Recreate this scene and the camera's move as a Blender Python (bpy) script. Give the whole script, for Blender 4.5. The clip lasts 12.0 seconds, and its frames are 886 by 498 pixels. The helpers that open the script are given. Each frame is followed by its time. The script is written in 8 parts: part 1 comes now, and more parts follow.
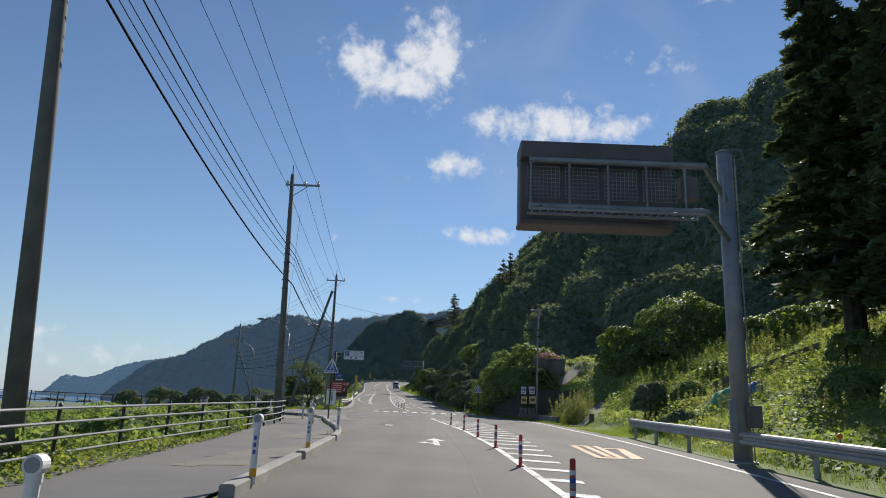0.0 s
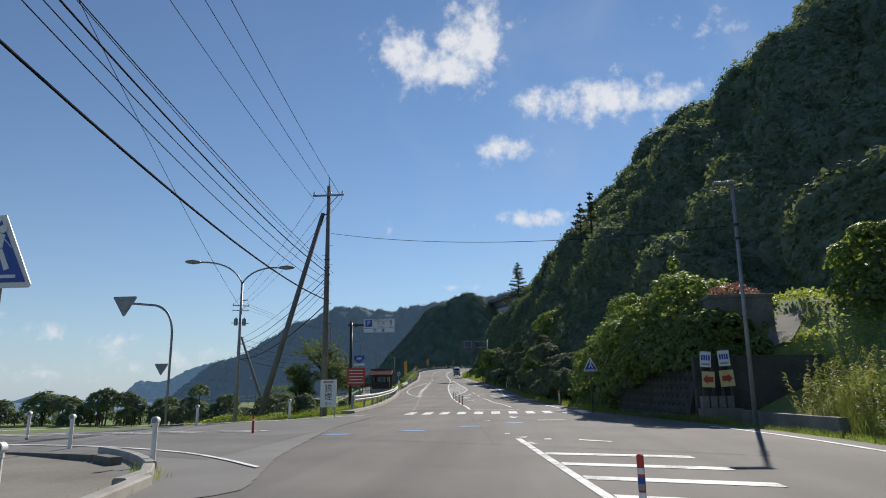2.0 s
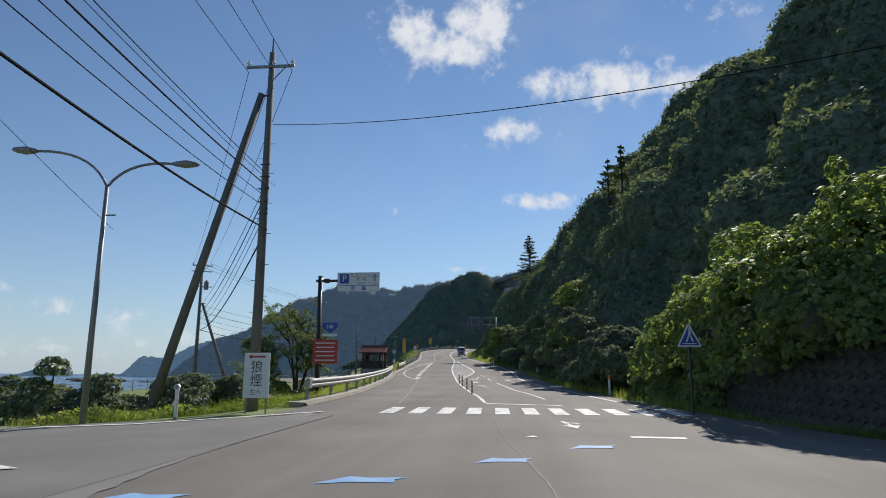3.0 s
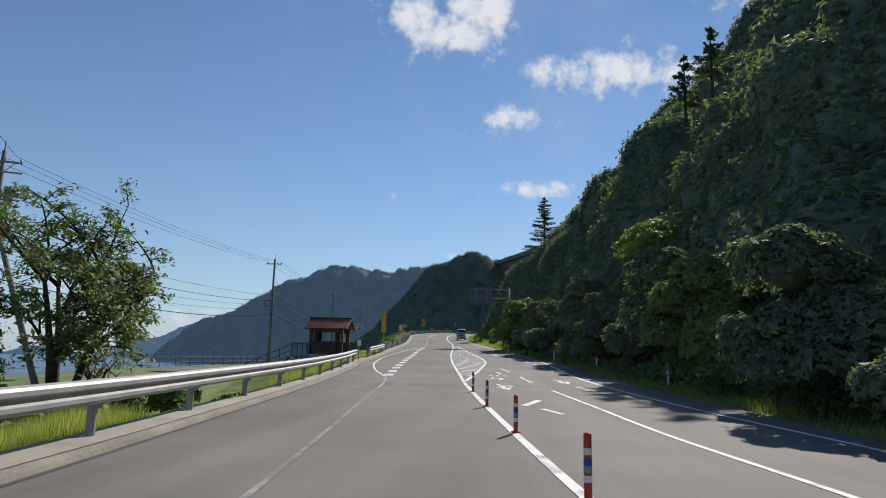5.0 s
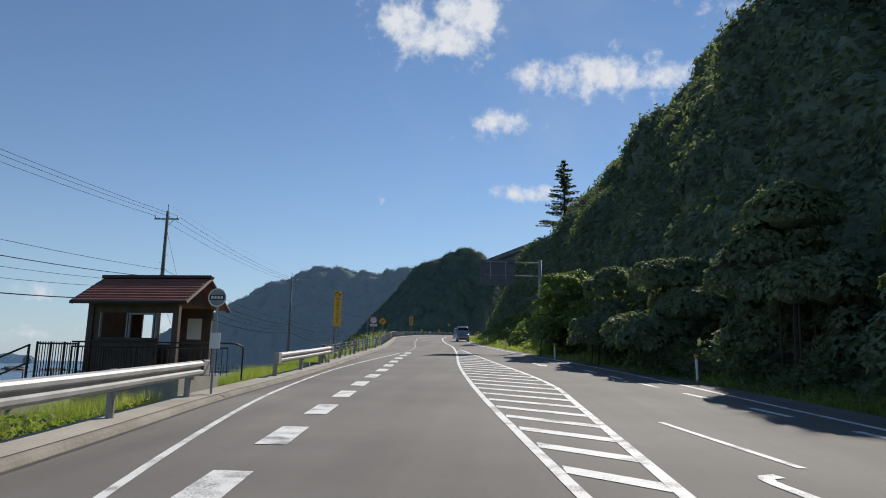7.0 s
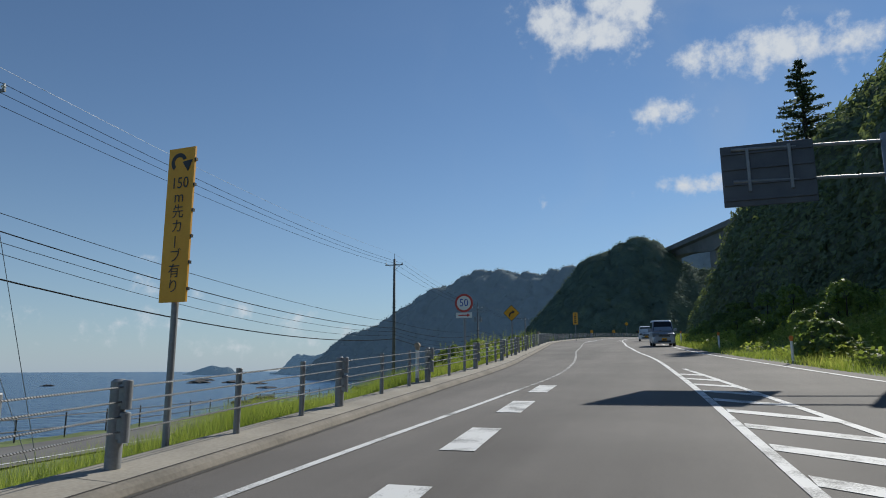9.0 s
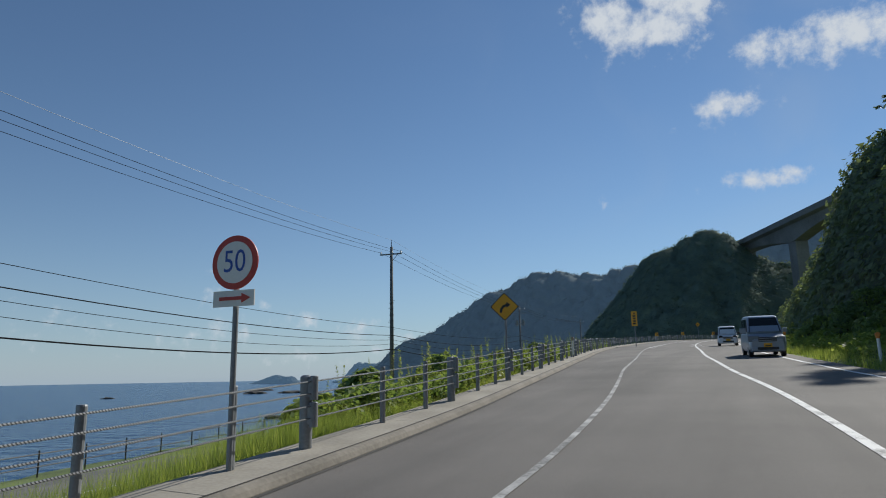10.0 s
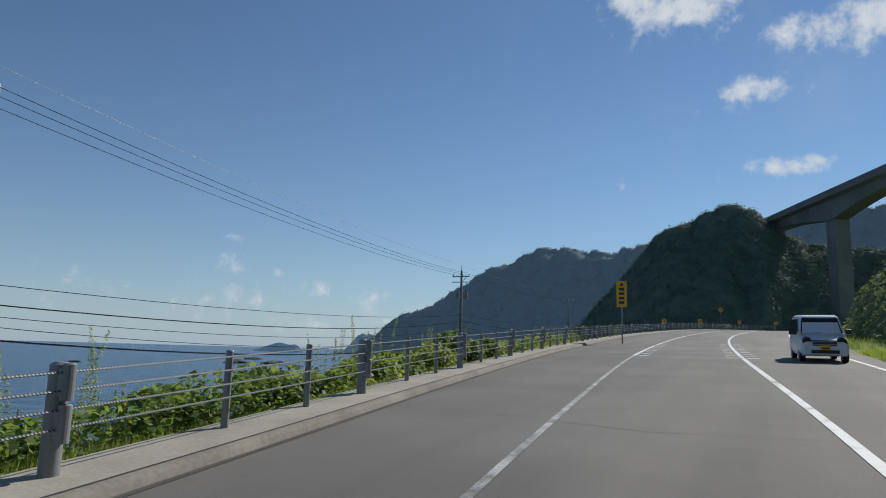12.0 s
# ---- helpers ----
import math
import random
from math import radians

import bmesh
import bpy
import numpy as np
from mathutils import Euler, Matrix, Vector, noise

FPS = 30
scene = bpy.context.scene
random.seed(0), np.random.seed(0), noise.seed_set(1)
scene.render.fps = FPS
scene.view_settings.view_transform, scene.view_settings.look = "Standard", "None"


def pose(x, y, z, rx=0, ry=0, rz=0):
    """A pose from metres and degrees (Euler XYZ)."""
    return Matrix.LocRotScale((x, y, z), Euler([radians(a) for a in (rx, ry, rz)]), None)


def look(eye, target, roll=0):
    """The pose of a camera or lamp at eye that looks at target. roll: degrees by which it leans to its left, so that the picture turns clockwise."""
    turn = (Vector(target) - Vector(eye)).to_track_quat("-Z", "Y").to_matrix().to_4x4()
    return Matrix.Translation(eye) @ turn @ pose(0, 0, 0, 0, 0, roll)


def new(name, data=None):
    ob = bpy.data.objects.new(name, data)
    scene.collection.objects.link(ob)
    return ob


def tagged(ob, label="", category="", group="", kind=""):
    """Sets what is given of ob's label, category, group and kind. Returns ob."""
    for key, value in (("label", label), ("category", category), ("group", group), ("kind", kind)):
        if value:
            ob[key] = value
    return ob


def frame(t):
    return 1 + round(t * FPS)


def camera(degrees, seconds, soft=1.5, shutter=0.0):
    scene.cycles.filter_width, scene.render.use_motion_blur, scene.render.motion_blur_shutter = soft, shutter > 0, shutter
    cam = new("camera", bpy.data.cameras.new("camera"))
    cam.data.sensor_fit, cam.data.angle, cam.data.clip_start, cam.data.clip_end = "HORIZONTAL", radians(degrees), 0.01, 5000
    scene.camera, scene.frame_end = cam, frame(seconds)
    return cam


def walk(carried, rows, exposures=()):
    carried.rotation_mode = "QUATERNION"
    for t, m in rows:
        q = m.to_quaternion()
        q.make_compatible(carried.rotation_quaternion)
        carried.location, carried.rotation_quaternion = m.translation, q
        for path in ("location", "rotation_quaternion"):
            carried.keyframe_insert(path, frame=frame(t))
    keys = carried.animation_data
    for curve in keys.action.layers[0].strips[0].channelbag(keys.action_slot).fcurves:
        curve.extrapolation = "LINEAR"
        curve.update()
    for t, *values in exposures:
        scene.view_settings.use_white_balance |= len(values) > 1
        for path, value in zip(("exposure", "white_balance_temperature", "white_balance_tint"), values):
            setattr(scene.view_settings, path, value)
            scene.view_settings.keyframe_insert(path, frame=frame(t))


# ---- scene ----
cam = camera(68.27, 12.0, 1.0)
PATH = [
    (0.0, pose(0.000, -0.000, 1.440, 103.687, -2.274, -0.500)),
    (0.5, pose(0.190, 7.060, 1.572, 103.443, -1.228, 1.447)),
    (1.0, pose(0.090, 14.063, 1.708, 103.165, -0.143, 3.338)),
    (1.5, pose(-0.258, 20.919, 1.834, 102.936, 0.534, 4.568)),
    (2.0, pose(-0.742, 27.743, 1.934, 102.502, 0.782, 5.191)),
    (2.5, pose(-1.299, 34.609, 2.005, 101.730, 0.494, 5.441)),
    (3.0, pose(-1.936, 41.420, 2.083, 100.887, -0.249, 5.478)),
    (3.5, pose(-2.574, 48.327, 2.169, 100.063, -0.980, 5.554)),
    (4.0, pose(-3.198, 55.338, 2.263, 99.563, -1.285, 5.741)),
    (4.5, pose(-3.860, 62.438, 2.360, 99.383, -1.353, 5.703)),
    (5.0, pose(-4.617, 69.594, 2.453, 99.696, -1.321, 5.026)),
    (5.5, pose(-5.400, 76.952, 2.539, 99.780, -1.405, 4.446)),
    (6.0, pose(-6.207, 84.374, 2.660, 99.832, -1.478, 3.926)),
    (6.5, pose(-7.030, 91.854, 2.828, 99.948, -1.215, 3.620)),
    (7.0, pose(-7.844, 99.491, 3.041, 100.084, -0.813, 4.138)),
    (7.5, pose(-8.617, 107.331, 3.297, 100.246, -0.540, 6.035)),
    (8.0, pose(-9.374, 115.244, 3.599, 100.347, -0.361, 9.341)),
    (8.5, pose(-10.142, 123.111, 3.948, 100.258, -0.379, 14.482)),
    (9.0, pose(-10.864, 130.900, 4.353, 100.456, 0.239, 18.914)),
    (9.5, pose(-11.508, 138.515, 4.794, 100.850, 0.768, 22.292)),
    (10.0, pose(-12.176, 146.206, 5.242, 101.025, 1.052, 24.378)),
    (10.5, pose(-12.938, 154.139, 5.726, 100.800, 0.833, 25.193)),
    (11.0, pose(-13.696, 162.194, 6.240, 100.140, 0.023, 25.252)),
    (11.5, pose(-14.383, 170.399, 6.774, 99.42, -0.585, 25.542)),
    (12.0, pose(-15.278, 178.633, 7.289, 98.82, -1.519, 25.196)),
]
walk(cam, PATH, ((0.0, 0.07, 6400, 10), (7.0, 0.03, 6400, 10), (8.5, -0.16, 6280, 8), (9.5, -0.2, 6180, 7), (12.0, -0.2, 6180, 7)))

# ---- light ----
SUN_ELEVATION, SUN_AZIMUTH = 36.0, 19.5   # degrees; azimuth from +y towards +x
world = bpy.data.worlds.new("sky")
scene.world = world
world.use_nodes = True
wt = world.node_tree
for n in list(wt.nodes):
    wt.nodes.remove(n)


def wnode(kind, **inputs):
    n = wt.nodes.new(kind)
    for k, v in inputs.items():
        n.inputs[int(k[1:]) if k[0] == "i" and k[1:].isdigit() else k].default_value = v
    return n


def wmath(op, a, b=None, c=None):
    n = wt.nodes.new("ShaderNodeMath")
    n.operation = op
    for i, v in enumerate((a, b, c)):
        if v is None:
            continue
        if isinstance(v, (int, float)):
            n.inputs[i].default_value = v
        else:
            wt.links.new(v, n.inputs[i])
    return n.outputs[0]


def wdot(vec, to):
    n = wt.nodes.new("ShaderNodeVectorMath")
    n.operation = "DOT_PRODUCT"
    wt.links.new(vec, n.inputs[0])
    n.inputs[1].default_value = to
    return n.outputs["Value"]


sky = wt.nodes.new("ShaderNodeTexSky")
sky.sky_type = "NISHITA"
sky.sun_disc = False
sky.sun_elevation = radians(SUN_ELEVATION)
sky.sun_rotation = radians(SUN_AZIMUTH)
sky.air_density, sky.dust_density, sky.ozone_density = 1.0, 0.0, 4.0
coord = wt.nodes.new("ShaderNodeTexCoord").outputs["Generated"]
# cumulus puffs: azimuth, elevation, half width, half height (degrees), weight
PUFFS = (
    (-2.0, 30.0, 3.0, 3.3, 1.0), (-0.8, 31.8, 1.8, 1.6, 0.9), (-8.6, 29.3, 2.3, 2.2, 0.95), (-5.0, 27.9, 3.6, 1.9, 1.0), (-7.0, 28.0, 2.4, 1.6, 0.9),
    (4.3, 24.6, 2.0, 1.4, 0.85), (10.0, 24.4, 3.8, 1.8, 1.0), (15.0, 23.8, 2.7, 1.1, 0.9), (14.4, 22.5, 1.8, 0.8, 0.6),
    (0.9, 21.0, 2.0, 1.25, 0.95), (3.3, 20.7, 2.6, 0.7, 0.5), (-1.2, 19.8, 2.2, 0.5, 0.42),
    (2.8, 14.9, 2.9, 0.8, 0.9), (4.9, 15.2, 1.6, 0.6, 0.8), (-9.9, 14.1, 0.7, 0.6, 0.42),
    (19.4, 29.0, 3.2, 1.5, 0.4), (22.0, 28.0, 2.6, 0.6, 0.5), (24.5, 33.0, 1.6, 0.5, 0.5),
    (-43.1, 9.0, 1.7, 0.6, 0.55), (-42.9, 6.7, 1.7, 0.9, 0.55), (-39.6, 6.2, 0.8, 0.6, 0.45), (-35.9, 4.8, 1.9, 0.8, 0.5), (-31.4, 4.1, 2.2, 0.9, 0.5),
    (-42.0, 4.2, 3.0, 1.2, 0.5), (-46.0, 3.4, 4.0, 1.2, 0.45), (-30.0, 2.8, 5.0, 1.6, 0.5), (-23.0, 3.3, 3.6, 0.7, 0.5), (-37.0, 2.0, 4.0, 1.0, 0.45), (-54.0, 4.0, 5.0, 1.6, 0.4),
    (-3.7, 9.1, 3.0, 0.3, 0.45),
)
total = None
warp = wt.nodes.new("ShaderNodeTexNoise")
warp.inputs["Scale"].default_value, warp.inputs["Detail"].default_value = 34.0, 9.0
warp.inputs["Roughness"].default_value = 0.62
wt.links.new(coord, warp.inputs["Vector"])
for az, el, hw, hh, weight in PUFFS:
    a, e = radians(az), radians(el)
    mid = Vector((math.cos(e) * math.sin(a), math.cos(e) * math.cos(a), math.sin(e)))
    right = Vector((math.cos(a), -math.sin(a), 0))
    up = right.cross(mid)
    u = wmath("DIVIDE", wdot(coord, right), math.sin(radians(hw)))
    v = wmath("DIVIDE", wmath("SUBTRACT", wdot(coord, up), 0.0), math.sin(radians(hh)))
    r2 = wmath("ADD", wmath("MULTIPLY", u, u), wmath("MULTIPLY", v, v))
    puff = wmath("MULTIPLY", wmath("EXPONENT", wmath("MULTIPLY", r2, -0.75)), weight)
    front = wmath("GREATER_THAN", wdot(coord, mid), 0.5)
    puff = wmath("MULTIPLY", puff, front)
    total = puff if total is None else wmath("MAXIMUM", total, puff)
shaped = wmath("ADD", total, wmath("MULTIPLY", wmath("SUBTRACT", warp.outputs["Fac"], 0.52), 1.9))
cover = wt.nodes.new("ShaderNodeMapRange")
cover.interpolation_type = "SMOOTHSTEP"
cover.inputs["From Min"].default_value, cover.inputs["From Max"].default_value = 0.27, 1.02
wt.links.new(wmath("MULTIPLY", shaped, wmath("GREATER_THAN", total, 0.04)), cover.inputs["Value"])
mix = wt.nodes.new("ShaderNodeMix")
mix.data_type = "RGBA"
mix.inputs["B"].default_value = (7.8, 8.0, 8.4, 1)
wt.links.new(cover.outputs["Result"], mix.inputs["Factor"])
# thin uneven cirrus on the sunward side
wisp = wt.nodes.new("ShaderNodeTexNoise")
wisp.inputs["Scale"].default_value, wisp.inputs["Detail"].default_value, wisp.inputs["Distortion"].default_value = 5.0, 7.0, 1.2
wt.links.new(coord, wisp.inputs["Vector"])
sunward = wmath("POWER", wmath("MAXIMUM", wdot(coord, Vector((math.sin(radians(16)) * 0.92, math.cos(radians(16)) * 0.92, 0.4))), 0.0), 9.0)
veil = wt.nodes.new("ShaderNodeMapRange")
veil.interpolation_type = "SMOOTHSTEP"
veil.inputs["From Min"].default_value, veil.inputs["From Max"].default_value, veil.inputs["To Max"].default_value = 0.42, 0.78, 0.16
wt.links.new(wisp.outputs["Fac"], veil.inputs["Value"])
thin_cloud = wt.nodes.new("ShaderNodeMix")
thin_cloud.data_type = "RGBA"
thin_cloud.inputs["B"].default_value = (5.0, 5.7, 6.6, 1)
wt.links.new(wmath("MULTIPLY", veil.outputs["Result"], sunward), thin_cloud.inputs["Factor"])
# pale sea haze low over the horizon
sep = wt.nodes.new("ShaderNodeSeparateXYZ")
wt.links.new(coord, sep.inputs[0])
low = wmath("MULTIPLY", wmath("EXPONENT", wmath("MULTIPLY", wmath("ABSOLUTE", sep.outputs["Z"]), -9.0)), 0.8)
haze = wt.nodes.new("ShaderNodeMix")
haze.data_type = "RGBA"
haze.inputs["B"].default_value = (3.9, 5.0, 6.3, 1)
wt.links.new(low, haze.inputs["Factor"])
wt.links.new(sky.outputs["Color"], haze.inputs["A"])
wt.links.new(haze.outputs["Result"], thin_cloud.inputs["A"])
wt.links.new(thin_cloud.outputs["Result"], mix.inputs["A"])
back = wnode("ShaderNodeBackground", Strength=0.092)
wt.links.new(mix.outputs["Result"], back.inputs["Color"])
wt.links.new(back.outputs["Background"], wt.nodes.new("ShaderNodeOutputWorld").inputs["Surface"])

lamp = bpy.data.lights.new("sun", "SUN")
lamp.energy, lamp.angle, lamp.color = 4.85, radians(0.53), (1.0, 0.93, 0.83)
sun = new("sun", lamp)
sa, se = radians(SUN_AZIMUTH), radians(SUN_ELEVATION)
SUN = Vector((math.cos(se) * math.sin(sa), math.cos(se) * math.cos(sa), math.sin(se)))
sun.matrix_world = look(SUN * 300, (0, 0, 0))

# ---- materials ----


def surf(name, a, b, scale=3.0, rough=0.8, bump=0.2, fine=40.0, metal=0.0, coords="Object", depth=0.01, spread=(0.35, 0.68)):
    """Two tones blended by coarse and fine noise, with relief."""
    m = bpy.data.materials.new(name)
    m.use_nodes = True
    nt = m.node_tree
    p = nt.nodes["Principled BSDF"]
    tc = nt.nodes.new("ShaderNodeTexCoord").outputs[coords]
    big, small = nt.nodes.new("ShaderNodeTexNoise"), nt.nodes.new("ShaderNodeTexNoise")
    for n, s, d in ((big, scale, 5.0), (small, fine, 3.0)):
        n.inputs["Scale"].default_value, n.inputs["Detail"].default_value = s, d
        nt.links.new(tc, n.inputs["Vector"])
    add = nt.nodes.new("ShaderNodeMath")
    add.operation = "MULTIPLY_ADD"
    add.inputs[1].default_value = 0.35
    nt.links.new(small.outputs["Fac"], add.inputs[0])
    half = nt.nodes.new("ShaderNodeMath")
    half.operation = "MULTIPLY"
    half.inputs[1].default_value = 0.65
    nt.links.new(big.outputs["Fac"], half.inputs[0])
    nt.links.new(half.outputs[0], add.inputs[2])
    ramp = nt.nodes.new("ShaderNodeValToRGB")
    ramp.color_ramp.elements[0].position, ramp.color_ramp.elements[1].position = spread
    ramp.color_ramp.elements[0].color, ramp.color_ramp.elements[1].color = (*a, 1), (*b, 1)
    nt.links.new(add.outputs[0], ramp.inputs["Fac"])
    nt.links.new(ramp.outputs["Color"], p.inputs["Base Color"])
    p.inputs["Roughness"].default_value, p.inputs["Metallic"].default_value = rough, metal
    if bump:
        bn = nt.nodes.new("ShaderNodeBump")
        bn.inputs["Strength"].default_value, bn.inputs["Distance"].default_value = bump, depth
        nt.links.new(add.outputs[0], bn.inputs["Height"])
        nt.links.new(bn.outputs["Normal"], p.inputs["Normal"])
    return m


def leafy(name, a, b, c, glow=0.35, rough=0.55, gloss=0.3):
    """Leaves: three tones by island, and light that shines through."""
    m = bpy.data.materials.new(name)
    m.use_nodes = True
    nt = m.node_tree
    p = nt.nodes["Principled BSDF"]
    geo = nt.nodes.new("ShaderNodeNewGeometry")
    tc = nt.nodes.new("ShaderNodeTexCoord").outputs["Object"]
    big = nt.nodes.new("ShaderNodeTexNoise")
    big.inputs["Scale"].default_value, big.inputs["Detail"].default_value = 0.22, 3.0
    nt.links.new(tc, big.inputs["Vector"])
    add = nt.nodes.new("ShaderNodeMath")
    add.operation = "MULTIPLY_ADD"
    add.inputs[1].default_value = 0.5
    nt.links.new(geo.outputs["Random Per Island"], add.inputs[0])
    half = nt.nodes.new("ShaderNodeMath")
    half.operation = "MULTIPLY_ADD"
    half.inputs[1].default_value, half.inputs[2].default_value = 1.2, -0.35
    nt.links.new(big.outputs["Fac"], half.inputs[0])
    nt.links.new(half.outputs[0], add.inputs[2])
    ramp = nt.nodes.new("ShaderNodeValToRGB")
    ramp.color_ramp.elements[0].color, ramp.color_ramp.elements[1].color = (*a, 1), (*c, 1)
    ramp.color_ramp.elements[0].position, ramp.color_ramp.elements[1].position = 0.15, 0.92
    ramp.color_ramp.elements.new(0.55).color = (*b, 1)
    nt.links.new(add.outputs[0], ramp.inputs["Fac"])
    nt.links.new(ramp.outputs["Color"], p.inputs["Base Color"])
    p.inputs["Roughness"].default_value = rough
    p.inputs["Specular IOR Level"].default_value = gloss
    tr = nt.nodes.new("ShaderNodeBsdfTranslucent")
    thin = nt.nodes.new("ShaderNodeMix")          # light passing a leaf turns yellower
    thin.data_type, thin.blend_type = "RGBA", "MULTIPLY"
    thin.inputs["Factor"].default_value = 1.0
    thin.inputs["B"].default_value = (1.6, 1.5, 0.75, 1)
    nt.links.new(ramp.outputs["Color"], thin.inputs["A"])
    nt.links.new(thin.outputs["Result"], tr.inputs["Color"])
    mx = nt.nodes.new("ShaderNodeMixShader")
    mx.inputs[0].default_value = glow
    nt.links.new(p.outputs[0], mx.inputs[1])
    nt.links.new(tr.outputs[0], mx.inputs[2])
    nt.links.new(mx.outputs[0], nt.nodes["Material Output"].inputs["Surface"])
    return m




def road_surface(name, a, b):
    """Old asphalt: long wheel-worn streaks, broad stains and fine stone grain."""
    m = surf(name, a, b, 0.35, 0.88, 0.5, 60, depth=0.008)
    nt = m.node_tree
    p = nt.nodes["Principled BSDF"]
    ramp = p.inputs["Base Color"].links[0].from_socket
    tc = nt.nodes.new("ShaderNodeTexCoord").outputs["Object"]
    for scale, detail, low, high, stretch in ((1.0, 4.0, 0.8, 1.16, (0.9, 0.035, 1.0)), (0.12, 6.0, 0.86, 1.1, (1, 1, 1)), (140.0, 2.0, 0.62, 1.35, (1, 1, 1))):
        mp = nt.nodes.new("ShaderNodeMapping")
        mp.inputs["Scale"].default_value = stretch
        nt.links.new(tc, mp.inputs["Vector"])
        n = nt.nodes.new("ShaderNodeTexNoise")
        n.inputs["Scale"].default_value, n.inputs["Detail"].default_value = scale, detail
        nt.links.new(mp.outputs["Vector"], n.inputs["Vector"])
        rg = nt.nodes.new("ShaderNodeMapRange")
        rg.inputs["From Min"].default_value, rg.inputs["From Max"].default_value = 0.3, 0.7
        rg.inputs["To Min"].default_value, rg.inputs["To Max"].default_value = low, high
        nt.links.new(n.outputs["Fac"], rg.inputs["Value"])
        mx = nt.nodes.new("ShaderNodeMix")
        mx.data_type, mx.blend_type = "RGBA", "MULTIPLY"
        mx.inputs["Factor"].default_value = 1.0
        nt.links.new(ramp, mx.inputs["A"])
        nt.links.new(rg.outputs["Result"], mx.inputs["B"])
        ramp = mx.outputs["Result"]
    nt.links.new(ramp, p.inputs["Base Color"])
    return m


asphalt = road_surface("asphalt", (0.122, 0.111, 0.099), (0.18, 0.165, 0.148))
asphalt_old = surf("worn_asphalt", (0.13, 0.125, 0.118), (0.2, 0.19, 0.175), 0.5, 0.9, 0.35, 45, depth=0.006)
white_line = surf("worn_white_line", (0.2, 0.2, 0.195), (0.74, 0.74, 0.72), 2.0, 0.75, 0.25, 45, depth=0.003, spread=(0.36, 0.5))
tired_line = surf("half_worn_white_line", (0.16, 0.157, 0.15), (0.56, 0.55, 0.53), 2.6, 0.8, 0.25, 40, depth=0.003, spread=(0.4, 0.62))
faded_line = surf("faded_white_line", (0.155, 0.15, 0.143), (0.36, 0.35, 0.33), 2.2, 0.85, 0.25, 30, depth=0.003, spread=(0.42, 0.68))
blue_line = surf("worn_blue_marking", (0.12, 0.28, 0.55), (0.3, 0.5, 0.75), 2.5, 0.7, 0.2, 50, depth=0.003)
orange_line = surf("worn_orange_marking", (0.3, 0.19, 0.09), (0.66, 0.33, 0.1), 2.5, 0.7, 0.2, 50, depth=0.003)
concrete = surf("concrete", (0.26, 0.25, 0.23), (0.44, 0.42, 0.38), 1.2, 0.9, 0.4, 25)
kerb_concrete = surf("weathered_kerb_concrete", (0.27, 0.245, 0.2), (0.45, 0.41, 0.34), 0.7, 0.92, 0.45, 22)
concrete_dark = surf("stained_concrete", (0.1, 0.098, 0.09), (0.24, 0.23, 0.2), 0.9, 0.9, 0.5, 14)
pole_concrete = surf("pole_concrete", (0.125, 0.128, 0.122), (0.21, 0.21, 0.198), 2.0, 0.9, 0.25, 30)
galvanised = surf("galvanised_steel", (0.27, 0.275, 0.28), (0.42, 0.425, 0.425), 1.6, 0.62, 0.12, 30, 0.35)
weathered_steel = surf("grey_painted_steel", (0.2, 0.215, 0.23), (0.32, 0.335, 0.35), 2.0, 0.5, 0.08, 30, 0.2)
dark_steel = surf("dark_brown_steel", (0.018, 0.016, 0.014), (0.04, 0.036, 0.032), 3.0, 0.45, 0.05, 40)
cable_black = surf("black_cable", (0.01, 0.01, 0.011), (0.022, 0.022, 0.024), 3.0, 1.0, 0.0)
cable_black.node_tree.nodes["Principled BSDF"].inputs["Specular IOR Level"].default_value = 0.1
wire_rope = surf("steel_wire_rope", (0.12, 0.123, 0.128), (0.5, 0.505, 0.51), 14.0, 0.4, 0.3, 60, 0.45)
nt = wire_rope.node_tree
strand = nt.nodes.new("ShaderNodeTexWave")          # lay of the strands, their shade and glints put into the colour
strand.bands_direction = "DIAGONAL"
strand.inputs["Scale"].default_value, strand.inputs["Distortion"].default_value = 20.0, 0.3
nt.links.new(nt.nodes.new("ShaderNodeTexCoord").outputs["Object"], strand.inputs["Vector"])
lay = nt.nodes.new("ShaderNodeValToRGB")
lay.color_ramp.elements[0].position, lay.color_ramp.elements[1].position = 0.3, 0.6
lay.color_ramp.elements[0].color, lay.color_ramp.elements[1].color = (0.07, 0.072, 0.075, 1), (0.42, 0.43, 0.44, 1)
nt.links.new(strand.outputs["Fac"], lay.inputs["Fac"])
nt.links.new(lay.outputs["Color"], nt.nodes["Principled BSDF"].inputs["Base Color"])
grass_soil = surf("grassy_ground", (0.1, 0.135, 0.04), (0.2, 0.25, 0.075), 0.35, 0.95, 0.6, 6, depth=0.05)
under_leaves = surf("leaf_shade", (0.11, 0.14, 0.105), (0.17, 0.21, 0.14), 0.5, 0.95, 0.8, 3.0, depth=0.3)
rock = surf("dark_shore_rock", (0.03, 0.03, 0.028), (0.09, 0.085, 0.075), 0.15, 0.85, 0.7, 2.0, depth=0.5)
forest_leaf = leafy("broadleaf", (0.11, 0.15, 0.105), (0.155, 0.205, 0.13), (0.2, 0.255, 0.135), 0.36, 0.7, 0.15)
# distant leaves: base colours paled and blued to stand in for haze
hazy_far_leaf = leafy("hazy_far_foliage", (0.12, 0.165, 0.14), (0.155, 0.205, 0.165), (0.2, 0.25, 0.175), 0.2, 0.95, 0.1)
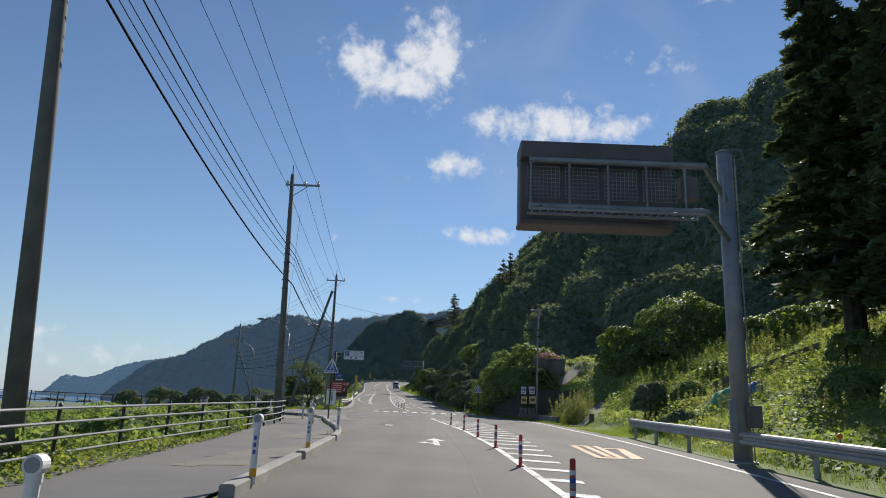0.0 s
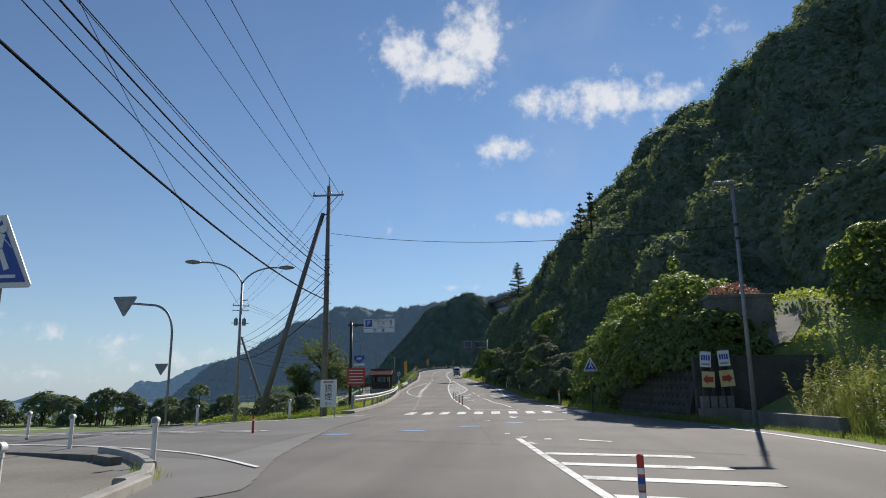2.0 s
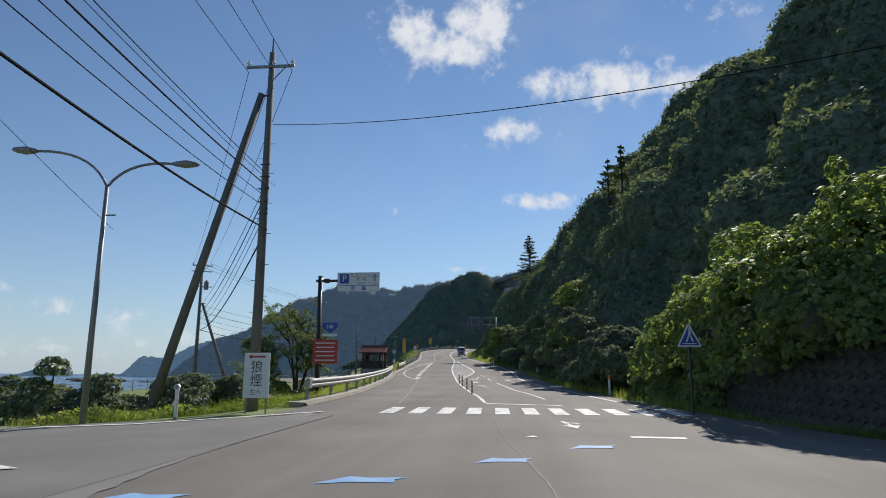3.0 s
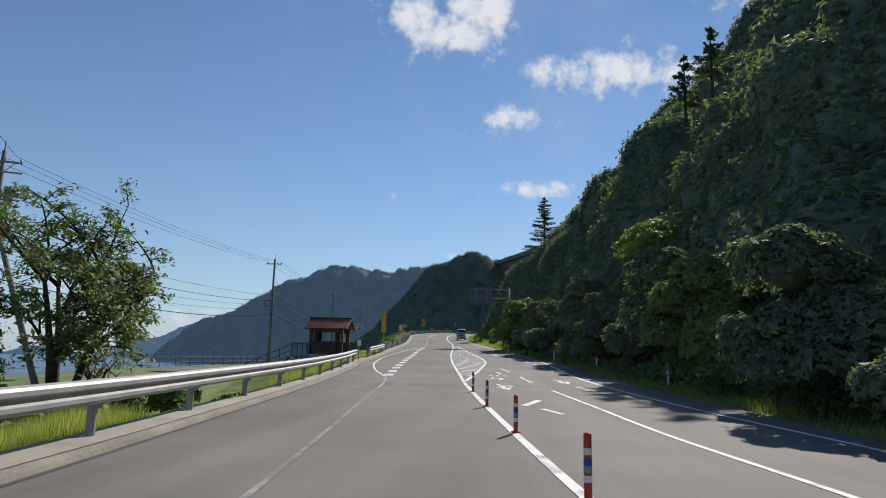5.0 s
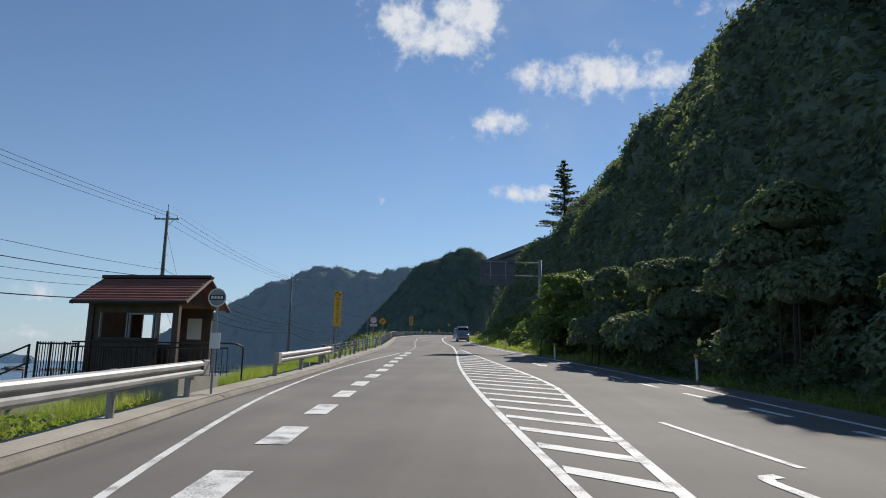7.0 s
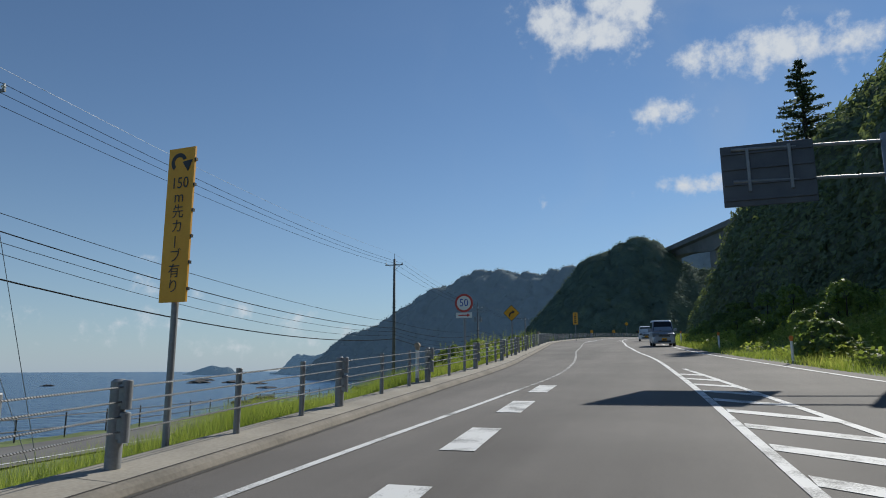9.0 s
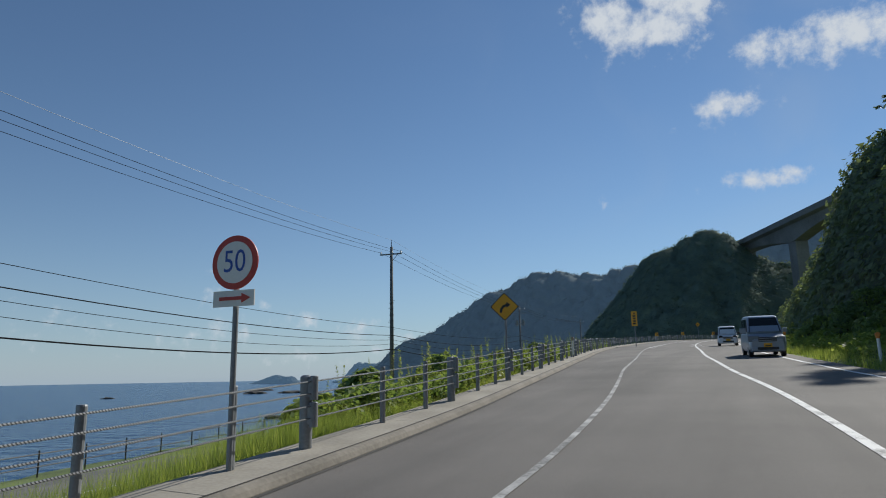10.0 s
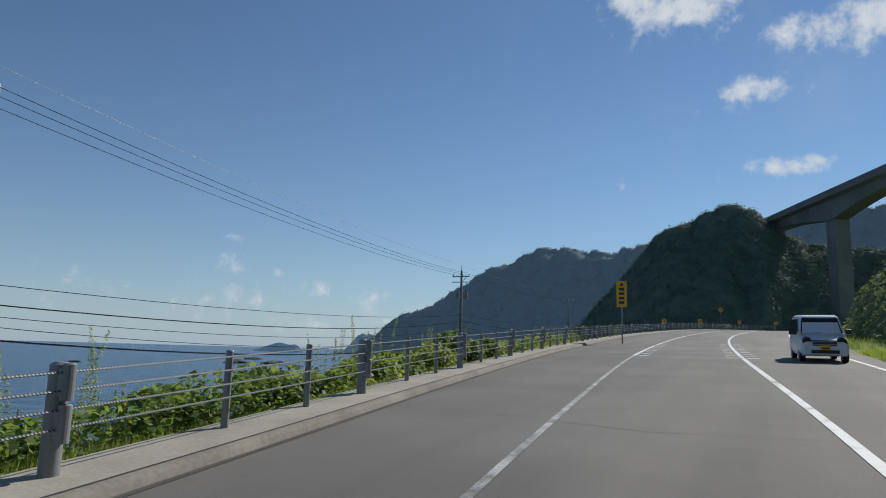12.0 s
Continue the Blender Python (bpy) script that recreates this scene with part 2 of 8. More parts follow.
hazy_ridge_leaf = leafy("hazy_ridge_foliage", (0.17, 0.205, 0.205), (0.19, 0.225, 0.225), (0.21, 0.245, 0.24), 0.05, 0.95, 0.1)
hazy_cape_leaf = leafy("hazy_cape_foliage", (0.2, 0.235, 0.24), (0.215, 0.25, 0.255), (0.23, 0.265, 0.265), 0.05, 0.95, 0.1)
for far, air in ((hazy_ridge_leaf, (0.02, 0.032, 0.048)), (hazy_cape_leaf, (0.05, 0.085, 0.13))):     # haze put into the backdrop hills as a faint blue glow
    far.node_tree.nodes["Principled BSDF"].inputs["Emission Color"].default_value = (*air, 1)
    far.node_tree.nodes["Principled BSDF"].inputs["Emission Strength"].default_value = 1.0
kudzu_leaf = leafy("kudzu", (0.11, 0.165, 0.07), (0.17, 0.245, 0.085), (0.27, 0.35, 0.115), 0.5)
grass_leaf = leafy("grass", (0.09, 0.14, 0.035), (0.165, 0.23, 0.065), (0.32, 0.34, 0.13), 0.52)
# lighter copy of the grass: sunlight put into its base colour
sun_toned_grass = leafy("grass_toned_for_sun", (0.14, 0.2, 0.055), (0.23, 0.3, 0.09), (0.38, 0.4, 0.18), 0.55)
conifer_leaf = leafy("conifer_needles", (0.085, 0.11, 0.075), (0.11, 0.15, 0.09), (0.14, 0.185, 0.1), 0.25)
bark = surf("bark", (0.03, 0.025, 0.02), (0.09, 0.075, 0.06), 4.0, 0.95, 0.8, 20, depth=0.03)
white_paint = surf("white_paint", (0.72, 0.72, 0.7), (0.82, 0.82, 0.8), 2.0, 0.5, 0.04, 30)
black_paint = surf("black_paint", (0.015, 0.015, 0.016), (0.03, 0.03, 0.03), 3.0, 0.45, 0.04)
red_paint = surf("red_paint", (0.42, 0.035, 0.025), (0.55, 0.06, 0.04), 3.0, 0.5, 0.05)
blue_paint = surf("blue_paint", (0.015, 0.06, 0.33), (0.03, 0.09, 0.42), 3.0, 0.45, 0.04)
yellow_paint = surf("yellow_sign_paint", (0.75, 0.36, 0.015), (0.85, 0.44, 0.03), 3.0, 0.5, 0.04)
orange_paint = surf("orange_paint", (0.7, 0.2, 0.03), (0.82, 0.3, 0.05), 3.0, 0.5, 0.04)
roof_red = surf("red_brown_roof_tile", (0.17, 0.05, 0.035), (0.3, 0.1, 0.07), 2.0, 0.6, 0.2, 25)
dark_wood = surf("dark_stained_wood", (0.055, 0.038, 0.03), (0.12, 0.085, 0.066), 3.0, 0.7, 0.3, 30)

water = bpy.data.materials.new("sea_water")
water.use_nodes = True
nt = water.node_tree
p = nt.nodes["Principled BSDF"]
p.inputs["Base Color"].default_value = (0.008, 0.05, 0.125, 1)
p.inputs["Roughness"].default_value, p.inputs["IOR"].default_value = 0.22, 1.33
tc = nt.nodes.new("ShaderNodeTexCoord").outputs["Object"]
hs = []
for s, d in ((0.25, 6.0), (0.03, 4.0)):
    n = nt.nodes.new("ShaderNodeTexNoise")
    n.inputs["Scale"].default_value, n.inputs["Detail"].default_value = s, d
    nt.links.new(tc, n.inputs["Vector"])
    hs.append(n)
ad = nt.nodes.new("ShaderNodeMath")
ad.operation = "ADD"
nt.links.new(hs[0].outputs["Fac"], ad.inputs[0])
nt.links.new(hs[1].outputs["Fac"], ad.inputs[1])
bn = nt.nodes.new("ShaderNodeBump")
bn.inputs["Strength"].default_value, bn.inputs["Distance"].default_value = 0.9, 1.2
nt.links.new(ad.outputs[0], bn.inputs["Height"])
nt.links.new(bn.outputs["Normal"], p.inputs["Normal"])

# ---- building blocks ----


class Build:
    """Collects vertices and faces of one part."""

    def __init__(self):
        self.v, self.f = [], []

    def add(self, verts, faces):
        k = len(self.v)
        self.v += [tuple(q) for q in verts]
        self.f += [tuple(k + i for i in q) for q in faces]
        return self

    def box(self, x0, y0, z0, x1, y1, z1, bevel=0.0, turn=None):
        bm = bmesh.new()
        bmesh.ops.create_cube(bm, size=1.0)
        for q in bm.verts:
            q.co = Vector(((x0 + x1) / 2 + q.co.x * (x1 - x0), (y0 + y1) / 2 + q.co.y * (y1 - y0), (z0 + z1) / 2 + q.co.z * (z1 - z0)))
        if bevel:
            bmesh.ops.bevel(bm, geom=bm.edges[:], offset=bevel, segments=2, profile=0.5, affect="EDGES")
        if turn is not None:
            bm.transform(turn)
        bm.verts.index_update()
        self.add([q.co for q in bm.verts], [[q.index for q in f.verts] for f in bm.faces])
        bm.free()
        return self

    def rod(self, a, b, r0, r1=None, n=12, caps=True):
        a, b = Vector(a), Vector(b)
        r1 = r0 if r1 is None else r1
        d = (b - a).normalized()
        s = d.orthogonal().normalized()
        t = d.cross(s)
        ring = [(math.cos(2 * math.pi * i / n), math.sin(2 * math.pi * i / n)) for i in range(n)]
        vs = [a + (s * c + t * w) * r0 for c, w in ring] + [b + (s * c + t * w) * r1 for c, w in ring]
        fs = [(i, (i + 1) % n, n + (i + 1) % n, n + i) for i in range(n)]
        if caps:
            fs += [tuple(range(n - 1, -1, -1)), tuple(range(n, 2 * n))]
        return self.add(vs, fs)

    def tube(self, pts, r, n=8):
        pts = [Vector(q) for q in pts]
        rs = r if isinstance(r, (list, tuple)) else [r] * len(pts)
        vs, fs = [], []
        s = None
        for i, q in enumerate(pts):
            d = (pts[min(i + 1, len(pts) - 1)] - pts[max(i - 1, 0)]).normalized()
            s = (d.orthogonal() if s is None else s - d * s.dot(d)).normalized()
            t = d.cross(s)
            vs += [q + (s * math.cos(2 * math.pi * j / n) + t * math.sin(2 * math.pi * j / n)) * rs[i] for j in range(n)]
            if i:
                k = (i - 1) * n
                fs += [(k + j, k + (j + 1) % n, k + n + (j + 1) % n, k + n + j) for j in range(n)]
        fs += [tuple(range(n - 1, -1, -1)), tuple(range(len(vs) - n, len(vs)))]
        return self.add(vs, fs)

    def plate(self, outline, thick, at):
        """A flat outline (in its own x and z) with a thickness along y, placed by the matrix at."""
        n = len(outline)
        vs = [at @ Vector((x, -thick / 2, z)) for x, z in outline] + [at @ Vector((x, thick / 2, z)) for x, z in outline]
        fs = [tuple(range(n)), tuple(range(2 * n - 1, n - 1, -1))] + [(i, n + i, n + (i + 1) % n, (i + 1) % n) for i in range(n)]
        return self.add(vs, fs)

    def sweep(self, section, line, close=True):
        """A section of (sideways, up) pairs carried along a level line of points; sideways is to the right of the way."""
        m, vs, fs = len(section), [], []
        for i, q in enumerate(line):
            a, b = Vector(line[max(i - 1, 0)]), Vector(line[min(i + 1, len(line) - 1)])
            d = (b - a).normalized()
            side = Vector((d.y, -d.x, 0)).normalized()
            vs += [Vector(q) + side * s + Vector((0, 0, h)) for s, h in section]
            if i:
                k = (i - 1) * m
                fs += [(k + j, k + m + j, k + m + (j + 1) % m, k + (j + 1) % m) for j in range(m if close else m - 1)]
        if close:
            fs += [tuple(range(m - 1, -1, -1)), tuple(range(len(vs) - m, len(vs)))]
        return self.add(vs, fs)

    def mesh(self, name):
        me = bpy.data.meshes.new(name)
        me.from_pydata(self.v, [], self.f)
        bm = bmesh.new()
        bm.from_mesh(me)
        bmesh.ops.recalc_face_normals(bm, faces=bm.faces[:])
        bm.to_mesh(me)
        bm.free()
        return me


def part(name, build, material, parent=None, label="", smooth=False):
    me = build if isinstance(build, bpy.types.Mesh) else build.mesh(name)
    if smooth:
        me.shade_smooth()
    me.materials.append(material)
    ob = new(name, me)
    if parent is not None:
        ob.parent = parent
        ob.matrix_parent_inverse = parent.matrix_basis.inverted()
    if label:
        tagged(ob, label)
    return ob


def thing(name, at, label, category, group="", kind=""):
    """An Empty at a thing's base; its parts are built in world space and hang under it."""
    e = new(name)
    e.empty_display_size = 0.2
    e.matrix_basis = Matrix.Translation(at)
    return tagged(e, label, category, group, kind)


def arrays_mesh(name, co, faces):
    """A mesh from arrays: vertices (n, 3) and faces (m, k)."""
    me = bpy.data.meshes.new(name)
    co, faces = np.asarray(co, np.float32), np.asarray(faces, np.int32)
    m, k = faces.shape
    me.vertices.add(len(co))
    me.vertices.foreach_set("co", co.ravel())
    me.loops.add(m * k)
    me.loops.foreach_set("vertex_index", faces.ravel())
    me.polygons.add(m)
    me.polygons.foreach_set("loop_start", np.arange(0, m * k, k, dtype=np.int32))
    me.polygons.foreach_set("loop_total", np.full(m, k, np.int32))
    me.update(calc_edges=True)
    return me


rng = np.random.default_rng(7)


def unit(a):
    return a / np.maximum(np.linalg.norm(a, axis=1, keepdims=True), 1e-9)


def leaves_mesh(name, pos, nrm, size, wild=0.8, slim=0.6, simple=False):
    """Pointed leaves at pos, facing roughly along nrm; simple ones have three corners."""
    n = len(pos)
    nn = unit(unit(nrm) + rng.normal(0, wild * 0.6, (n, 3)))
    t1 = unit(np.cross(nn, rng.normal(0, 1, (n, 3))))
    t2 = np.cross(nn, t1)
    s = (np.asarray(size) * rng.uniform(0.6, 1.35, n))[:, None]
    k = 3 if simple else 4
    co = np.empty((n, k, 3))
    if simple:
        co[:, 0], co[:, 1], co[:, 2] = pos + t1 * s * 1.15, pos - t1 * s * 0.85 + t2 * s * slim * 1.25, pos - t1 * s * 0.85 - t2 * s * slim * 1.25
    else:
        co[:, 0], co[:, 2] = pos - t1 * s, pos + t1 * s
        co[:, 1], co[:, 3] = pos + t2 * s * slim + nn * s * 0.15, pos - t2 * s * slim + nn * s * 0.15
    return arrays_mesh(name, co.reshape(-1, 3), np.arange(k * n).reshape(n, k))


def blades_mesh(name, pos, height, width=0.012, lean=0.35):
    """Grass blades: slim leaning points."""
    n = len(pos)
    a = rng.uniform(0, 2 * math.pi, n)
    side = np.stack([np.cos(a), np.sin(a), np.zeros(n)], 1) * (0.5 * width * rng.uniform(0.5, 1.5, n))[:, None]
    b = rng.uniform(0, 2 * math.pi, n)
    h = (np.asarray(height) * rng.uniform(0.45, 1.25, n))[:, None]
    tip = np.stack([np.cos(b), np.sin(b), np.zeros(n)], 1) * h * lean * rng.uniform(0.2, 1.6, n)[:, None]
    up = np.array([0, 0, 1.0])
    co = np.empty((n, 3, 3))
    co[:, 0], co[:, 1] = pos - side * 1.25, pos + side * 1.25
    co[:, 2] = pos + tip + up * h
    return arrays_mesh(name, co.reshape(-1, 3), np.arange(3 * n).reshape(n, 3))


def curve(*pairs):
    """A smooth function through (y, value) pairs."""
    ks = np.array([q[0] for q in pairs], float)
    vs = np.array([q[1] for q in pairs], float)
    sl = np.gradient(vs, ks)

    def at(y):
        y = np.asarray(y, float)
        i = np.clip(np.searchsorted(ks, y) - 1, 0, len(ks) - 2)
        h = ks[i + 1] - ks[i]
        u = np.clip((y - ks[i]) / h, 0, 1)
        out = (2 * u**3 - 3 * u**2 + 1) * vs[i] + (u**3 - 2 * u**2 + u) * h * sl[i] + (3 * u**2 - 2 * u**3) * vs[i + 1] + (u**3 - u**2) * h * sl[i + 1]
        return float(out) if out.ndim == 0 else out

    return at


# ---- plan of the road: values along y ----
road_z = curve((-60, -0.6), (-20, -0.25), (0, 0), (14.1, 0.27), (27.7, 0.47), (41.4, 0.64), (55.3, 0.82), (69.6, 1.01), (84.4, 1.25), (99.5, 1.62), (115.2, 2.16),
               (130.9, 2.91), (146.2, 3.8), (162.2, 4.8), (178.6, 5.85), (198, 6.9), (222, 8.1), (248, 9.45), (280, 11.1), (312, 12.3), (352, 13.2))
road_left = curve((-60.0, -2.40), (-20.0, -2.50), (-0.0, -2.60), (9.0, -2.75), (16.1, -2.91), (22.4, -3.25), (27.6, -4.08), (30.7, -4.85), (34.3, -5.62), (38.3, -6.43), (45.0, -8.14), (53.1, -8.86),
                  (63.2, -9.10), (73.5, -9.42), (83.7, -10.47), (99.2, -12.16), (107.7, -13.24), (114.8, -14.22), (122.0, -14.74), (129.0, -15.20), (134.8, -15.66), (141.0, -16.06), (147.3, -16.42), (153.0, -16.70),
                  (157.6, -17.02), (164.9, -17.84), (170.0, -18.40), (175.4, -19.04), (182.8, -19.94), (192.4, -21.30), (211.0, -23.45), (229.7, -24.75), (248.3, -25.09), (269.0, -23.75), (289.7, -20.71), (310.4, -15.27), (351.8, 2.61))
edge_right = curve((-60, 6.4), (-20, 6.6), (0, 6.75), (12.5, 6.9), (18.4, 7.1), (28, 7.25), (36, 7.1), (48, 6.6), (55.1, 5.03), (62.2, 3.52), (73.5, 2.22), (81.6, 1.50), (92.0, 0.85), (102.3, 0.20),
                   (112.7, -0.36), (124.3, -1.20), (138.0, -3.28), (146.3, -5.21), (157.6, -7.51), (169.1, -9.66), (180.7, -11.01), (201.7, -11.94), (235.9, -12.54), (258.6, -11.70), (291.8, -7.80), (310.4, -2.35), (351.8, 16.03))
centre = curve((63.2, -2.28), (67.3, -2.73), (73.5, -3.33), (76.5, -3.73), (81.6, -4.35), (92.0, -5.55), (98.2, -6.22), (102.3, -6.60), (122.2, -8.54), (131.7, -9.34), (151.4, -10.61), (162.8, -11.63), (169.1, -12.50),
               (174.0, -13.05), (180.7, -13.78), (190.3, -14.49), (210.0, -15.96), (227.6, -16.81), (248.3, -16.87), (269.0, -15.63), (291.8, -13.00), (310.4, -7.85), (351.8, 10.03))
hatch_left = curve((-60.0, 2.60), (-10.0, 2.30), (11.0, 2.00), (15.1, 1.90), (21.4, 1.72), (25.0, 1.53), (28.6, 1.34), (35.8, 0.68), (40.9, 0.17), (47.0, -0.44), (54.1, -1.16))
hatch_right = curve((-60.0, 2.90), (-10.0, 2.75), (9.0, 2.55), (12.0, 2.75), (20.3, 3.24), (31.7, 3.36), (36.8, 3.28), (40.9, 3.07), (47.0, 2.26), (54.1, 1.24))
edge_left = curve((67.3, -6.14), (73.5, -6.79), (77.6, -7.25), (87.8, -8.44), (100.9, -10.15), (105.4, -11.37), (110.6, -12.56), (115.8, -13.53), (121.1, -14.20), (127.5, -14.72), (136.9, -14.82), (145.3, -14.50), (152.4, -14.30),
                  (158.4, -14.66), (166.5, -15.58), (170.3, -16.08), (175.0, -16.52), (180.2, -17.00), (185.3, -17.58), (205.9, -19.61), (227.6, -20.67), (251.4, -20.64), (271.1, -19.20), (291.8, -16.16), (310.4, -11.01), (351.8, 6.87))
hill_toe = curve((-60.0, 34.00), (-0.0, 33.00), (25.5, 31.00), (40.9, 29.50), (49.0, 26.00), (54.1, 23.00), (59.2, 19.50), (63.2, 16.50), (69.4, 12.20), (75.0, 9.00), (81.6, 6.60), (90.0, 5.10), (102.3, 3.90), (117.9, 2.82), (131.7, 1.36), (144.2, 1.20), (154.5, 1.30), (170.2, 1.10), (180.0, -1.20), (187.0, -4.60),
                 (193.0, -6.90), (200.0, -7.90), (215.0, -8.10), (235.0, -8.10), (250.0, -7.40), (262.0, -4.60), (275.0, 0.50))
low_z = curve((-60, -0.4), (20, -0.2), (45, 0.55), (60, 0.6), (76, 0.35), (90, 0.2), (103, 0.35), (115, 0.85), (140, 1.4), (160, 1.5), (200, 1.7), (250, 2.2), (300, 4.5), (340, 6.0))
low_line = curve((60, -28.6), (122, -29.6), (140, -30.2), (150, -31.3), (165, -33.6), (200, -38.8), (260, -47.5), (320, -55))
sea_fence = curve((-60, -40.5), (60, -39.5), (121, -38.5), (140, -36.8), (157, -37.4), (171, -40.2), (200, -45.0), (260, -54.0), (340, -64.0))
SEA = -4.0


def road_right(y):
    return edge_right(y) + 0.75 + 1.6 * np.clip((y - 203.0) / 40.0, 0, 1)


def ground(x, y):
    """Height of the land at x, y (arrays)."""
    x, y = np.asarray(x, float), np.asarray(y, float)
    z0, lo = road_z(y), low_z(y)
    xl, xr = road_left(y) - np.where(y < 62, 1.0, 0.75), road_right(y) + 0.1
    dl, dr = np.maximum(xl - x, 0), np.maximum(x - xr, 0)
    pave = np.clip((41 - y) / 3.0, 0, 1) * 3.4            # level footway along the first stretch
    fall = np.clip((dl - pave) / np.where(y < 62, 6.0, np.where(y < 108, 5.0, 9.0)), 0, 1)
    fall = fall * fall * (3 - 2 * fall)
    z = z0 + (lo - z0) * fall
    shore = np.clip((sea_fence(y) - 0.9 - x) / 8.0, 0, 1)
    z = z + (SEA - 3 - z) * shore * shore * (3 - 2 * shore)
    bank = (0.45 - 0.31 * np.clip((y - 61.0) / 8.0, 0, 1) + 0.2 * np.clip((y - 142.0) / 14.0, 0, 1)) * np.clip(dr - 1.5, 0, 14) + 0.05 * np.clip(dr - 15.5, 0, 60)
    a = np.clip((x - 10.5) / 1.5, 0, 1)                   # walled in front, a grassy slope further in
    terrace = 1.5 * (1 - a) * np.clip((y - 54.0) / 0.6, 0, 1) + (1.3 + 1.0 * a) * np.clip((y - 54.3 + 3.3 * a) / (4.5 + 3.5 * a), 0, 1)
    z = z + bank + terrace * np.clip((x - 7.6) / 0.7, 0, 1) * np.clip((72.0 - y) / 10.0, 0, 1) * np.clip((18.0 - x) / 5.0, 0, 1)
    return z - 0.05


def gz(x, y):
    return float(ground(x, y))


def grid_faces(nu, nv):
    i = np.arange((nu - 1) * (nv - 1))
    a = (i // (nv - 1)) * nv + i % (nv - 1)
    return np.stack([a, a + nv, a + nv + 1, a + 1], 1)


# ---- ground, sea ----
xs = np.concatenate([np.linspace(-160, -62, 12), np.linspace(-60, -28, 24), np.arange(-27, 26, 0.5), np.linspace(26, 60, 14), np.linspace(70, 300, 8)])
ys = np.concatenate([np.linspace(-140, -45, 10), np.arange(-40, 300, 1.0), np.linspace(302, 420, 12)])
gx, gy = np.meshgrid(xs, ys, indexing="ij")
gh = ground(gx, gy)
bumps = 0.06 * np.sin(gx * 1.7 + gy * 0.6) * np.sin(gy * 1.1 - gx * 0.4)
off_road = (gx < road_left(gy) - 4.5) | (gx > road_right(gy) + 1.2)
gh = gh + np.where(off_road, bumps, 0)
land = arrays_mesh("ground", np.stack([gx, gy, gh], 2).reshape(-1, 3), grid_faces(len(xs), len(ys)))
land.shade_smooth()
tagged(part("ground", land, grass_soil), "grassy coastal ground beside the road", "ground", kind="structure")
sea_b = Build()
sea_b.add([(-4900, -4900, SEA), (4900, -4900, SEA), (4900, 4900, SEA), (-4900, 4900, SEA)], [(0, 1, 2, 3)])
tagged(part("water", sea_b, water), "dark blue sea with small waves", "sea", kind="structure")

# ---- road surface ----


def ribbon(fa, fb, y0, y1, step, lift, cols=2):
    """A strip between two lines along y, lying on the road."""
    n = max(2, int(abs(y1 - y0) / step) + 1)
    yy = np.linspace(y0, y1, n)
    a = fa(yy) if callable(fa) else np.full(n, fa)
    b = fb(yy) if callable(fb) else np.full(n, fb)
    w = np.linspace(0, 1, cols)[:, None]
    x = a[None] * (1 - w) + b[None] * w
    y = np.broadcast_to(yy[None], x.shape)
    return np.stack([x, y, road_z(y) + lift], 2).reshape(-1, 3), grid_faces(cols, n)


def on_road(x, y, lift=0.012):
    return Vector((x, y, road_z(y) + lift))


co, fa = ribbon(lambda y: road_left(y) - 0.02, road_right, -60, 330, 1.0, 0.0, 6)
road = arrays_mesh("road", co, fa)
tagged(part("road", road, asphalt), "grey asphalt two-lane road, sun-bleached and patched", "road", kind="structure")

# side road that leaves to the left towards the shore
sb = Build()
side_line = [(-7.0, 51.2), (-12.0, 50.6), (-18.0, 49.6), (-28.0, 48.0), (-44.0, 46.5)]
vs = []
for i, (x, y) in enumerate(side_line):
    w = (9.6, 6.8, 4.9, 4.4, 4.2)[i]
    for s in (-1, 1):
        yy = y + s * w
        vs.append((x, yy, max(gz(x, yy), road_z(yy) - 0.03 if x > -16 else -9) + 0.045))
sb.add(vs, [(2 * i, 2 * i + 1, 2 * i + 3, 2 * i + 2) for i in range(len(side_line) - 1)])
tagged(part("side_road", sb, asphalt_old), "worn grey asphalt side road at the junction", "road", kind="structure")

dusty = surf("dusty_asphalt", (0.16, 0.145, 0.12), (0.27, 0.245, 0.2), 0.6, 0.92, 0.4, 18)
# footway beside the first stretch
co, fa = ribbon(lambda y: road_left(y) - 3.6, lambda y: road_left(y) - 0.2, -60, 38, 1.0, 0.03, 3)
tagged(part("pavement", arrays_mesh("pavement", co, fa), asphalt_old), "worn dusty asphalt footway", "pavement", kind="structure")

def ragged(pts, lift, seed, jag=0.03, step=0.3):
    """A flat sheet on the road whose outline is broken up along its edges."""
    r0 = np.random.default_rng(seed)
    out = []
    for (xa, ya), (xb, yb) in zip(pts, pts[1:] + pts[:1]):
        n = max(1, int(math.hypot(xb - xa, yb - ya) / step))
        out += [(xa + (xb - xa) * i / n + r0.normal(0, jag), ya + (yb - ya) * i / n + r0.normal(0, jag)) for i in range(n)]
    return Build().add([(x, y, road_z(y) + lift) for x, y in out], [tuple(range(len(out)))])


